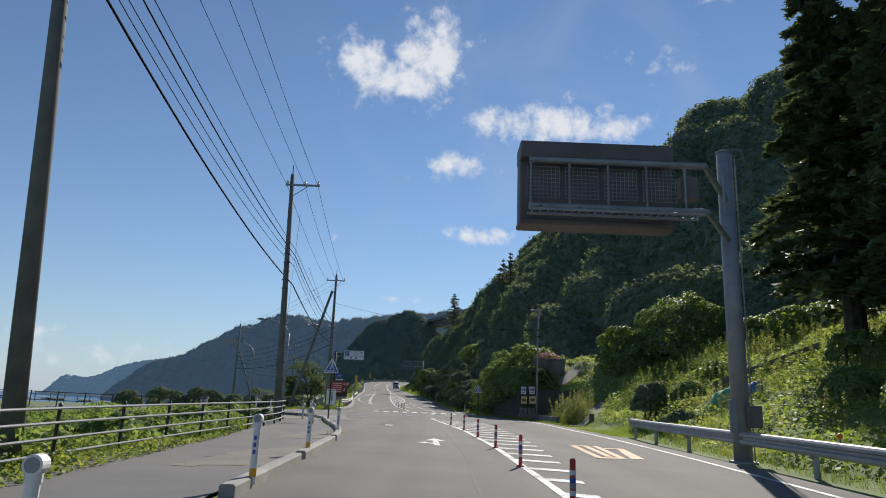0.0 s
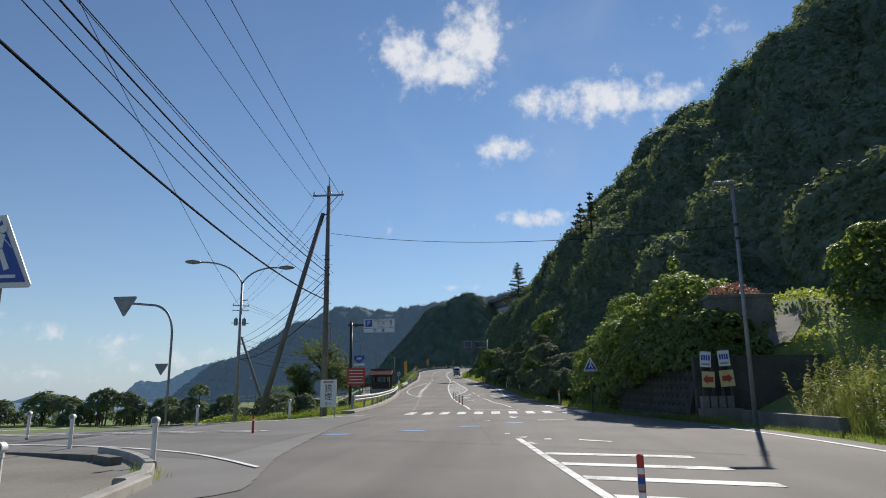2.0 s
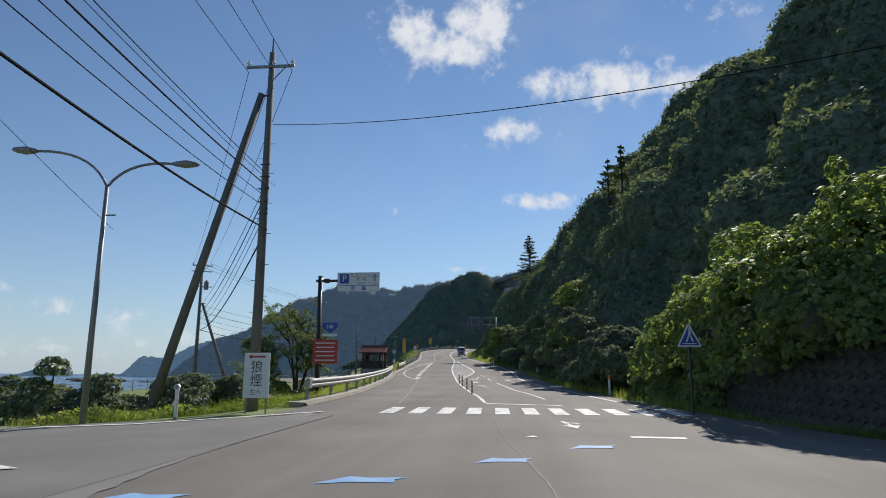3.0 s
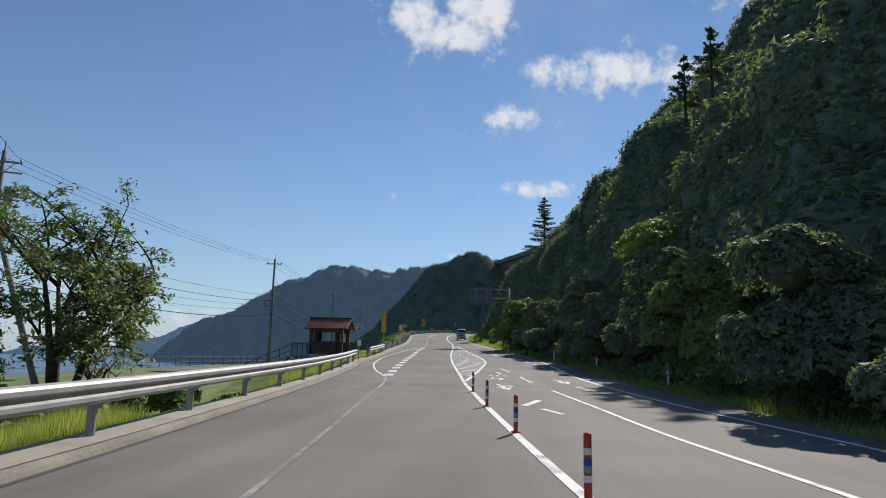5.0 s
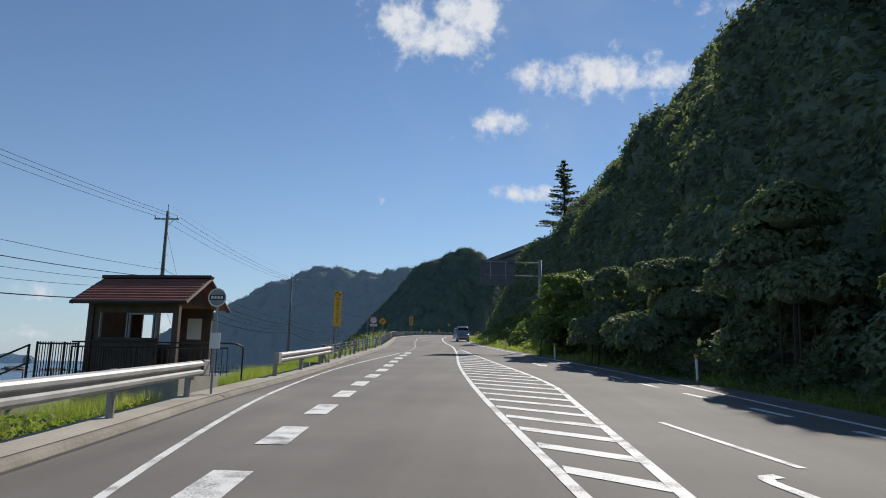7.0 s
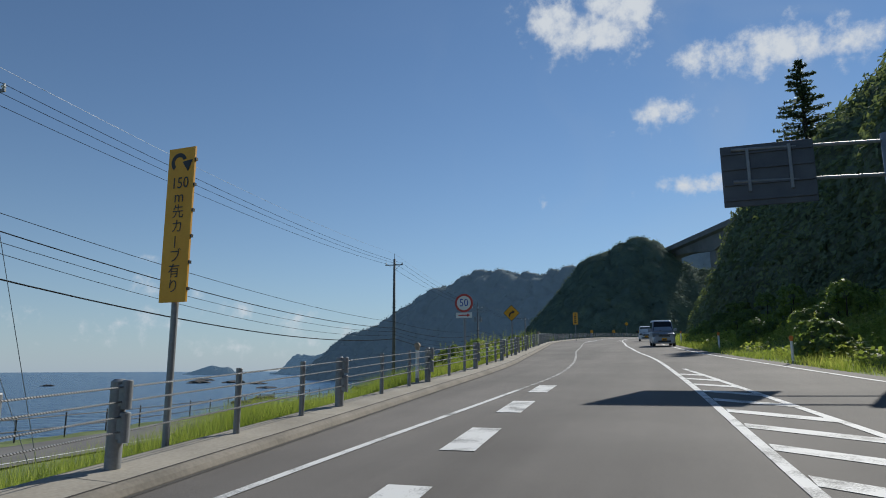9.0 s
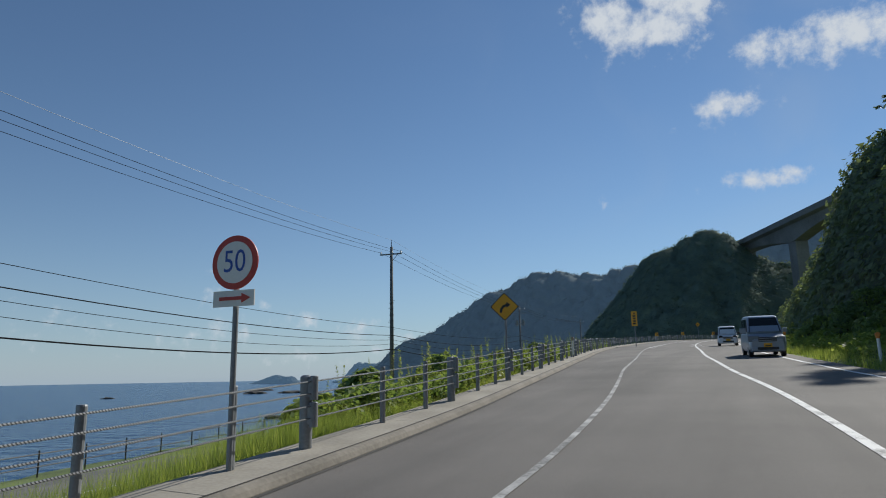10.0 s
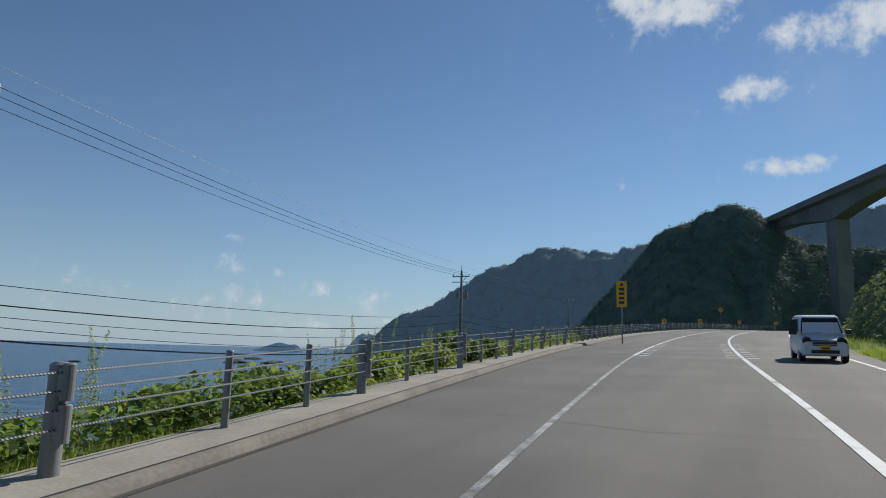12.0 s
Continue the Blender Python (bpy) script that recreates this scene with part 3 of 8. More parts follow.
pale_asphalt = surf("pale_worn_asphalt", (0.165, 0.158, 0.148), (0.235, 0.225, 0.208), 0.4, 0.9, 0.35, 45, depth=0.006)
tagged(part("side_road", ragged([(-4.6, 37.6), (-5.6, 42.0), (-6.3, 46.5), (-6.55, 48.6), (-6.85, 50.9), (-7.0, 53.6), (-7.4, 59.6), (-7.9, 61.8), (-9.6, 57.0), (-14.0, 53.0), (-14.0, 36.4), (-5.2, 36.2)], 0.011, 5), pale_asphalt),
       "pale worn asphalt apron of the side road", "road", kind="structure")
for k, pts in enumerate(([(-4.6, 12.2), (-3.0, 12.6), (-3.0, 15.5), (-3.4, 17.5), (-4.5, 15.0)], [(-4.0, 5.0), (-2.9, 5.2), (-2.95, 9.0), (-3.7, 8.0)], [(-4.8, 20.0), (-3.5, 20.5), (-3.7, 25.0), (-4.7, 23.5)])):
    tagged(part("dust_patch", ragged(pts, 0.036, 60 + k, 0.09, 0.25), dusty), "pale dusty patch on the footway asphalt", "dust", kind="structure")
corner = [(-17.0, 43.8), (-14.6, 44.0), (-11.4, 42.8), (-9.2, 41.0), (-7.3, 39.1), (-6.3, 37.6), (-5.9, 36.0), (-9.6, 35.6), (-17.0, 36.5)]
tagged(part("pavement", Build().add([(x, y, road_z(y) + 0.034) for x, y in corner], [tuple(range(len(corner)))[::-1]]), dusty), "dusty worn asphalt corner inside the junction kerb", "pavement", kind="structure")

# lower coastal road and car park
vs, n = [], 30
for i in range(n):
    y = 122 + i * 6.0
    for x in (float(low_line(y)) - 4.0, float(low_line(y)) + 0.6):
        vs.append((x, y, gz(x, y) + 0.07))
lb = Build().add(vs, [(2 * i, 2 * i + 2, 2 * i + 3, 2 * i + 1) for i in range(n - 1)])
tagged(part("lower_road", lb, asphalt_old), "pale asphalt coast road below the embankment", "road", kind="structure")
vs = []
for i in range(n):
    y = 122 + i * 6.0
    for dx in (-0.08, 0.08):
        x = float(low_line(y)) + dx
        vs.append((x, y, gz(x, y) + 0.085))
lb = Build().add(vs, [(2 * i, 2 * i + 2, 2 * i + 3, 2 * i + 1) for i in range(n - 1)])
tagged(part("road_marking", lb, white_line), "white edge line on the lower coast road", "road marking", kind="structure")

# ---- road markings ----


def stripe(fn, y0, y1, width, label, material=None, lift=0.008):
    co, fa = ribbon(lambda y: fn(y) - width / 2, lambda y: fn(y) + width / 2, y0, y1, 0.7, lift)
    return tagged(part("road_marking", arrays_mesh("road_marking", co, fa), material or white_line), label, "road marking", kind="structure")


def flat_mark(polys, label, material=None, lift=0.008):
    b = Build()
    for poly in polys:
        b.add([on_road(x, y, lift) for x, y in poly], [tuple(range(len(poly)))])
    return tagged(part("road_marking", b, material or white_line), label, "road marking", kind="structure")


stripe(edge_right, -60, 50.8, 0.15, "worn white road edge line")
line_right = curve((63.0, 3.30), (73.5, 2.15), (81.6, 1.42), (87.5, 0.60), (92.0, 0.10), (102.3, -0.75), (112.7, -0.98), (124.3, -1.55), (138.0, -3.40), (146.3, -5.21))
stripe(line_right, 63, 146.3, 0.15, "worn white road edge line")
stripe(edge_right, 146.3, 340, 0.15, "worn white road edge line")
stripe(hatch_left, -60, 46.5, 0.16, "worn white line along a hatched island")
stripe(lambda y: centre(y), 68.2, 340, 0.15, "worn white centre line")
stripe(edge_left, 67.3, 93.0, 0.09, "faded white road edge line, almost worn away", faded_line)
stripe(edge_left, 93.0, 101.0, 0.085, "half-worn white road edge line", tired_line)
stripe(edge_left, 101.0, 147, 0.12, "worn white road edge line")
stripe(edge_left, 147, 205, 0.1, "half-worn white road edge line", tired_line)
stripe(edge_left, 205, 340, 0.15, "worn white road edge line")


def bars_between(fa, fb, y0, y1, pitch, width, slope, label, group):
    """Slanting hatch bars between two lines."""
    y = y0
    while y < y1:
        run = slope * (fb(y) - fa(y))
        xa, xb = fa(y) + 0.08, fb(y + run) - 0.08
        if xb - xa > 0.25:
            flat_mark([[(xa, y), (xb, y + run), (xb, y + run + width), (xa, y + width)]], label, lift=0.007)
        y += pitch


bars_between(hatch_left, hatch_right, -6.3, 43.5, 1.87, 0.42, -0.3, "worn white hatch bar in a road island", "hatch")
# second island: opens at the fork and closes where the lanes join
island_right = curve((98.2, -6.17), (101.3, -6.09), (106.4, -5.97), (115.8, -5.82), (120.0, -5.79), (128.5, -6.52), (133.8, -7.26), (144.2, -8.80), (151.4, -9.86), (156.6, -10.71))
stripe(island_right, 98.6, 155, 0.16, "worn white line along a hatched island")
bars_between(lambda y: centre(y), island_right, 103.64, 154, 1.8, 0.46, -0.76, "worn white hatch bar in a road island", "hatch")
# separator dashes of the bus bay
dash_x = curve((102.0, -10.09), (105.4, -10.51), (109.0, -10.94), (113.7, -11.42), (122.2, -12.19), (128.5, -12.62), (135.9, -13.22), (144.2, -13.75), (151.4, -14.06), (159.7, -14.52))
for k in range(13):
    y = 101.2 + 3.77 * k
    if y < 153:
        flat_mark([[(dash_x(y) - 0.23, y), (dash_x(y) + 0.23, y), (dash_x(y + 1.9) + 0.23, y + 1.9), (dash_x(y + 1.9) - 0.23, y + 1.9)]], "white separator dash of the bus bay")
# dashes along the turning bay on the far side
bay_x = curve((71.4, -0.30), (77.3, -0.91), (81.7, -1.54), (88.0, -2.14), (94.0, -2.77), (102.3, -3.60), (114.8, -3.77), (127.5, -4.11), (138.0, -5.48), (146.3, -6.91))
stripe(bay_x, 71, 94, 0.12, "thin white lane line")
stripe(bay_x, 98.7, 103.3, 0.12, "thin white lane line")
stripe(curve((107.9, -4.14), (112.3, -4.69)), 107.9, 112.3, 0.12, "thin white lane line")
turn_x = curve((105.0, -1.20), (114.0, -1.78), (118.0, -2.14), (122.0, -2.58), (130.0, -3.40), (138.0, -4.60), (146.0, -6.00))
for k in range(8):
    y = 109.8 + 3.85 * k
    stripe(turn_x, y, y + 1.75, 0.18, "white lane dash")
# crosswalk
for k in range(11):
    x = -5.9 + 0.9 * k
    flat_mark([[(x, 61.9), (x + 0.46, 61.9), (x + 0.4, 64.9), (x - 0.06, 64.9)]], "white crosswalk bar", lift=0.009)
flat_mark([[(-2.8, 67.4), (0.1, 66.5), (0.1, 66.85), (-2.75, 67.75)]], "white stop line before the crosswalk")
# lines across the junction mouth
flat_mark([[(-22.0, 50.6), (-16.6, 53.6), (-16.5, 53.45), (-22.0, 50.4)], [(-16.6, 53.6), (-11.0, 57.2), (-10.9, 57.05), (-16.5, 53.45)], [(-11.0, 57.2), (-7.8, 62.1), (-7.65, 62.0), (-10.9, 57.05)]],
          "worn white line across the junction mouth", lift=0.03)
flat_mark([[(-20.0, 48.75), (-9.3, 50.05), (-9.3, 49.9), (-20.0, 48.6)], [(-20.0, 49.5), (-9.3, 50.6), (-9.3, 50.45), (-20.0, 49.35)], [(-9.3, 50.6), (-8.7, 50.3), (-9.3, 49.9), (-9.0, 50.27)]], "white outline of a small road island", lift=0.03)
bend = [(-17.0, 45.6), (-14.5, 45.5), (-12.5, 45.1), (-10.5, 44.35), (-8.4, 43.15), (-6.8, 41.75), (-5.35, 40.15)]
bend_x, bend_y = curve(*[(i, q[0]) for i, q in enumerate(bend)]), curve(*[(i, q[1]) for i, q in enumerate(bend)])
bend = [(bend_x(u), bend_y(u)) for u in np.linspace(0, len(bend) - 1, 40)]
flat_mark([[(xa, ya + 0.09), (xb, yb + 0.09), (xb, yb - 0.09), (xa, ya - 0.09)] for (xa, ya), (xb, yb) in zip(bend[:-1], bend[1:])], "white edge line bending into the side road", lift=0.03)
# blue guide marks before the crosswalk
for x, y, w in ((-6.0, 48.6, 0.5), (-3.8, 50.0, 0.55), (-2.0, 52.0, 0.45), (-0.4, 53.9, 0.45)):
    flat_mark([[(x - w, y - 0.3), (x - w * 0.2, y - 0.12), (x + w * 0.8, y - 0.1), (x + w * 0.75, y + 0.12), (x + w, y + 0.3), (x + w * 0.1, y + 0.22), (x - w * 0.4, y + 0.3)]], "worn blue lane guide mark on the asphalt", blue_line)
# scraps of worn-off hatch and arrows past the first island
for pts in ([(-0.5, 47.0), (-0.2, 46.7), (-0.1, 47.2)], [(-0.45, 45.1), (0.05, 44.8), (-0.1, 45.4)], [(1.2, 45.8), (1.95, 45.2), (1.95, 45.4), (1.2, 46.1)], [(0.3, 46.1), (0.5, 46.1), (0.5, 46.4), (0.3, 46.4)],
            [(-0.75, 48.2), (-0.6, 48.2), (-0.6, 48.5), (-0.75, 48.5)], [(0.6, 55.6), (1.7, 55.5), (1.7, 55.8), (0.6, 55.9)], [(-1.6, 55.4), (-1.3, 55.5), (-1.4, 55.8)]):
    flat_mark([pts], "scrap of worn white road paint")
flat_mark([[(-2.45, 32.4), (-2.1, 32.4), (-2.15, 33.3), (-2.5, 33.3)]], "short white dash on the asphalt")


def arrow_mark(x, y, turn, label, kind="straight", scale=1.0):
    """A lane arrow, seen from above, pointing along turn (degrees from +y to the left)."""
    if kind == "straight":
        shapes = [[(-0.09, -1.9), (0.09, -1.9), (0.09, 0.6), (-0.09, 0.6)], [(-0.38, 0.6), (0.38, 0.6), (0.0, 1.9)]]
    else:
        shapes = [[(-0.09, -1.6), (0.09, -1.6), (0.09, 0.5), (-0.09, 0.5)], [(-0.36, 0.5), (0.36, 0.5), (0.0, 1.8)],
                  [(-0.09, -1.0), (-0.09, -0.6), (-0.32, -0.35), (-0.32, -0.7)], [(-0.32, -1.0), (-0.32, -0.05), (-0.62, -0.55)]]
    a = radians(turn)
    polys = [[(x + scale * (u * math.cos(a) - w * math.sin(a)), y + scale * (u * math.sin(a) + w * math.cos(a))) for u, w in s] for s in shapes]
    flat_mark(polys, label)


arrow_mark(0.0, 21.6, 2, "white straight-ahead and turn arrow on the lane", "left")
arrow_mark(-0.4, 58.6, 186, "white arrow on the oncoming lane", "left", 0.6)
arrow_mark(-4.55, 95.4, 188, "white arrow on the turning lane", "left", 0.9)
arrow_mark(-1.95, 100.0, 188, "white arrow on the oncoming lane", "left", 0.9)
arrow_mark(-1.4, 95.4, 190, "white straight arrow on the oncoming lane", "straight", 0.7)
arrow_mark(-5.3, 135.0, 190, "white arrow on the turning lane", "left", 0.9)
flat_mark([[(-4.1, 87.6), (-3.9, 87.5), (-3.4, 89.4), (-3.6, 89.5)], [(-3.65, 86.7), (-3.2, 85.4), (-3.1, 85.6), (-3.5, 86.8)]], "worn white strokes on the turning lane")
# orange lane marking
ORANGE = (((4.56, 22.64), (4.31, 17.75), 0.1), ((4.98, 22.7), (4.7, 18.4), 0.1), ((5.32, 22.75), (4.95, 18.1), 0.1), ((4.5, 22.6), (5.05, 22.72), 0.14), ((4.25, 17.85), (5.0, 18.05), 0.16),
          ((5.3, 21.65), (5.98, 21.8), 0.14), ((5.9, 21.8), (5.4, 18.0), 0.13), ((5.66, 20.6), (5.26, 17.95), 0.1))
for (xa, ya), (xb, yb), w in ORANGE:
    dx, dy = xb - xa, yb - ya
    n = math.hypot(dx, dy)
    ux, uy = -dy / n * w, dx / n * w
    flat_mark([[(xa - ux, ya - uy), (xb - ux, yb - uy), (xb + ux, yb + uy), (xa + ux, ya + uy)]], "orange painted letter stroke on the lane", orange_line, 0.008 if abs(dy) > 1 else 0.012)


def text_mesh(body, size, name="lettering"):
    """Lettering in the built-in font as a flat mesh, in its own x and y, centred."""
    cu = bpy.data.curves.new(name, "FONT")
    cu.body, cu.size, cu.align_x, cu.align_y, cu.resolution_u = body, size, "CENTER", "CENTER", 3
    tmp = bpy.data.objects.new(name, cu)
    scene.collection.objects.link(tmp)
    me = bpy.data.meshes.new_from_object(tmp.evaluated_get(bpy.context.evaluated_depsgraph_get()))
    bpy.data.objects.remove(tmp)
    bpy.data.curves.remove(cu)
    return me


def lettering(body, size, at, material, parent, label="", stretch=(1.0, 1.0)):
    me = text_mesh(body, size)
    me.transform(at @ Matrix.Diagonal((stretch[0], stretch[1], 1, 1)))
    return part("lettering", me, material, parent, label)


def road_text(body, x, y, size, turn, stretch, label):
    me = text_mesh(body, size, "road_marking")
    me.transform(Matrix.Translation((x, y, 0)) @ Matrix.Rotation(radians(turn), 4, "Z") @ Matrix.Diagonal((stretch[0], stretch[1], 1, 1)))
    for q in me.vertices:
        q.co.z = road_z(q.co.y) + 0.009
    tagged(part("road_marking", me, white_line), label, "road marking", kind="structure")


road_text("6", -4.8, 100.9, 1.5, 188, (1.0, 2.0), "white painted figure on the turning lane")
road_text("m", -4.75, 103.5, 1.2, 188, (1.1, 1.8), "white painted letter on the turning lane")
road_text("J", -4.75, 106.2, 1.3, 188, (1.2, 1.8), "white painted kana stroke on the turning lane")

# ---- concrete edge strip along the embankment, kerb stones along the footway ----


def along(fn, y0, y1, step=1.0, lift=0.0):
    n = max(2, int((y1 - y0) / step) + 1)
    return [(fn(y), y, road_z(y) + lift) for y in np.linspace(y0, y1, n)]


kerb_front = surf("road_grimed_kerb", (0.17, 0.155, 0.13), (0.31, 0.28, 0.235), 1.1, 0.92, 0.5, 18)
front = Build().sweep([(0.0, -0.3), (0.0, 0.015), (-0.035, 0.07), (-0.085, 0.105), (-0.14, 0.118), (-0.14, -0.3)], along(road_left, 65.2, 340, 1.0))
tagged(part("kerb", front, kerb_front), "grimy rounded concrete kerb along the road edge", "kerb", kind="structure")
strip = Build().sweep([(-0.15, -0.3), (-0.15, 0.116), (-0.16, 0.122), (-0.77, 0.145), (-0.8, 0.125), (-0.8, -0.4)], along(road_left, 65.2, 134, 1.0))
tagged(part("kerb_strip", strip, kerb_concrete), "pale concrete kerb strip along the embankment", "kerb", kind="structure")
strip = Build().sweep([(-0.15, -0.3), (-0.15, 0.116), (-0.16, 0.122), (-0.92, 0.148), (-0.95, 0.128), (-0.95, -0.4)], along(road_left, 134.02, 340, 1.0))
tagged(part("kerb_strip", strip, kerb_concrete), "pale concrete kerb strip under the cable fence", "kerb", kind="structure")
joints = Build()
for k in range(44):
    y = 66 + 5.0 * k
    x = road_left(y)
    z = road_z(y)
    joints.add([(x - 0.03, y, z + 0.068), (x - 0.03, y + 0.015, z + 0.068), (x - 0.13, y + 0.015, z + 0.12), (x - 0.13, y, z + 0.12)], [(0, 1, 2, 3)])
    joints.add([(x - 0.16, y, z + 0.1245), (x - 0.16, y + 0.015, z + 0.1245), (x - 0.76, y + 0.015, z + 0.1475), (x - 0.76, y, z + 0.1475)], [(0, 1, 2, 3)])
tagged(part("trim", joints, concrete_dark), "dark joints across the kerb strip", "kerb joint", kind="structure")
seal_dark = surf("dark_joint", (0.03, 0.028, 0.025), (0.07, 0.066, 0.06), 3.0, 0.9, 0.2, 30)
seam = Build().sweep([(-0.134, 0.121), (-0.158, 0.1235)], along(road_left, 65.2, 340, 1.0), close=False)
tagged(part("trim", seam, seal_dark), "dark seam along the kerb strip", "kerb joint", kind="structure")
# thin gutter line, coloured dark as the shadow along the kerb foot
gutter_mat = surf("kerb_foot_shadow", (0.045, 0.042, 0.038), (0.095, 0.09, 0.084), 0.6, 0.9, 0.4, 20)
gutter = Build().sweep([(0.0, 0.006), (0.07, 0.006)], along(road_left, 66, 340, 1.0), close=False)
tagged(part("trim", gutter, gutter_mat), "dark gutter line beside the kerb, its shadow put into the colour", "gutter", kind="structure")


def kerb_stone(y0, y1):
    pts = [(road_left(y) + 0.02, y, road_z(y)) for y in np.linspace(y0, y1, 3)]
    b = Build().sweep([(0.1, -0.1), (0.1, 0.14), (0.07, 0.17), (-0.09, 0.17), (-0.12, 0.14), (-0.12, -0.1)], pts)
    tagged(part("kerb_stone", b, concrete), "worn concrete kerb block beside the footway", "kerb", "kerb blocks")


for a, b in ((-12, -6.2), (-5.9, -0.4), (0.2, 6.4), (9.2, 14.0), (14.5, 19.9), (20.4, 23.9), (24.1, 29.4), (29.8, 33.6), (33.9, 38.0)):
    kerb_stone(a, b)

for pts in ([(-10.2, 43.0), (-9.4, 42.35), (-8.6, 41.55), (-7.9, 40.7), (-7.3, 39.85)], [(-7.2, 39.6), (-6.95, 39.1), (-6.7, 38.6), (-6.55, 37.6)]):
    b = Build().sweep([(0.1, -0.1), (0.1, 0.14), (0.07, 0.17), (-0.09, 0.17), (-0.12, 0.14), (-0.12, -0.1)], [(x, y, road_z(y)) for x, y in pts])
    tagged(part("kerb_stone", b, concrete), "worn concrete kerb block curving round the junction corner", "kerb", "kerb blocks")

# tar-sealed seams and cracks
seal = surf("tar_seal", (0.035, 0.034, 0.033), (0.06, 0.058, 0.056), 2.0, 0.7, 0.2, 40)


def crack(pts, width, seed, label="dark tar-sealed crack across the asphalt"):
    r0 = np.random.default_rng(seed)
    b, line = Build(), []
    for (xa, ya), (xb, yb) in zip(pts[:-1], pts[1:]):
        n = max(2, int(math.hypot(xb - xa, yb - ya) / 0.35))
        for i in range(n):
            u = i / n
            line.append((xa + (xb - xa) * u + r0.normal(0, 0.012), ya + (yb - ya) * u + r0.normal(0, 0.012)))
    line.append(pts[-1])
    vs = []
    for i, (x, y) in enumerate(line):
        dx, dy = line[min(i + 1, len(line) - 1)][0] - line[max(i - 1, 0)][0], line[min(i + 1, len(line) - 1)][1] - line[max(i - 1, 0)][1]
        d = math.hypot(dx, dy) or 1.0
        w = width * r0.uniform(0.35, 1.0)
        vs += [on_road(x - dy / d * w, y + dx / d * w, 0.005), on_road(x + dy / d * w, y - dx / d * w, 0.005)]
    b.add(vs, [(2 * i, 2 * i + 1, 2 * i + 3, 2 * i + 2) for i in range(len(line) - 1)])
    tagged(part("road_seam", b, seal), label, "road seam", kind="structure")


crack([(-1.05, 45.0), (-1.37, 49.2), (-1.65, 52.3), (-1.9, 54.2), (-2.36, 60.1)], 0.026, 1)
crack([(0.6, 2.0), (0.75, 16.0), (0.3, 30.0)], 0.014, 4, "thin dark seam along the lane")
crack([(-19.8, 188.2), (-16.5, 187.4), (-13.6, 187.9)], 0.008, 7)

# slowing bars beside the lines before the bend
for k in range(11):
    y = 205.5 + 1.7 * k
    for fn, off in ((edge_left, 0.35), (centre, -0.35), (centre, 0.35), (edge_right, -0.35)):
        flat_mark([[(float(fn(y)) + off - 0.2, y), (float(fn(y)) + off + 0.2, y), (float(fn(y)) + off + 0.2, y + 0.3), (float(fn(y)) + off - 0.2, y + 0.3)]], "white slowing bar beside a lane line")

# ---- wooded hillside ----
PROFILE = ((0.0, 0.0), (0.7, 2.0), (1.6, 4.6), (4.0, 8.2), (9.0, 14.2), (18.0, 24.6), (36.0, 43.5), (60.0, 62.0), (95.0, 79.0), (150.0, 92.0))


def hillside():
    px, pz = np.array(PROFILE).T
    arc = np.concatenate([[0], np.cumsum(np.hypot(np.diff(px), np.diff(pz)))])
    vv = np.concatenate([np.arange(0, 60, 0.55), np.arange(60, arc[-1], 1.3)])
    uu = np.concatenate([np.arange(-60, 40, 1.2), np.arange(40, 275, 0.6)])
    d, h = np.interp(vv, arc, px), np.interp(vv, arc, pz)
    nx, nz = np.gradient(h, vv), np.gradient(d, vv)   # outwards: to the left and up
    U, D = np.meshgrid(uu, d, indexing="ij")
    soft = np.interp(d, (0, 1.0, 4.0, 9.0, 18.0, 36.0, 60.0, 95.0, 150.0), (0, 1.4, 4.2, 8.8, 17.0, 36.0, 60.0, 79.0, 92.0))
    mild = np.clip((108 - U) / 36.0, 0, 1)          # the near end of the hill starts more gently
    H = h[None] * (1 - mild) + soft[None] * mild
    end = np.clip((275 - U) / 34.0, 0, 1) ** 0.6 * np.interp(U, (200, 215, 245), (1.0, 0.8, 0.62))
    steep = curve((-60, 0.62), (40, 0.64), (60, 0.68), (80, 0.75), (100, 0.83), (112, 0.89), (125, 0.94), (160, 0.97), (178, 0.97), (190, 0.93), (222, 0.9), (275, 0.9))(U)
    bulge = np.zeros(U.shape)
    r0 = np.random.default_rng(3)
    count = 2300
    cu, cv = r0.uniform(-60, 275, count), r0.uniform(1.5, arc[-1], count)
    cr = r0.uniform(1.2, 3.4, count) * (1 + cv / 110) * np.where(r0.random(count) < 0.15, 1.6, 1.0)
    for a, b, r in zip(cu, cv, cr):
        i0, i1 = np.searchsorted(uu, (a - r, a + r))
        j0, j1 = np.searchsorted(vv, (b - r, b + r))
        if i1 <= i0 or j1 <= j0:
            continue
        q = r * r - (uu[i0:i1, None] - a) ** 2 - (vv[None, j0:j1] - b) ** 2
        w = bulge[i0:i1, j0:j1]
        np.maximum(w, np.sqrt(np.maximum(q, 0)) * 1.0, out=w)
    rough = 0.6 * np.sin(U * 0.93 + vv[None] * 0.71) * np.sin(vv[None] * 1.13 - U * 0.37) + 0.45 * np.sin(U * 2.1 + vv[None] * 1.3) * np.sin(vv[None] * 2.4 - U * 0.9) + 0.2 * np.sin(U * 5.3) * np.sin(vv[None] * 4.7 + U)
    bulge = (bulge + rough * np.clip(bulge, 0, 1)) * np.clip(vv / 20.0, 0.22, 1)[None] * np.interp(U, (176, 186), (1, 0.7))
    base = ground(hill_toe(uu), uu)
    X = hill_toe(uu)[:, None] + D - bulge * nx[None]
    Z = base[:, None] - 0.3 + (H * steep + bulge * nz[None]) * end[:, :]
    return uu, vv, np.stack([X, U, Z], 2), bulge


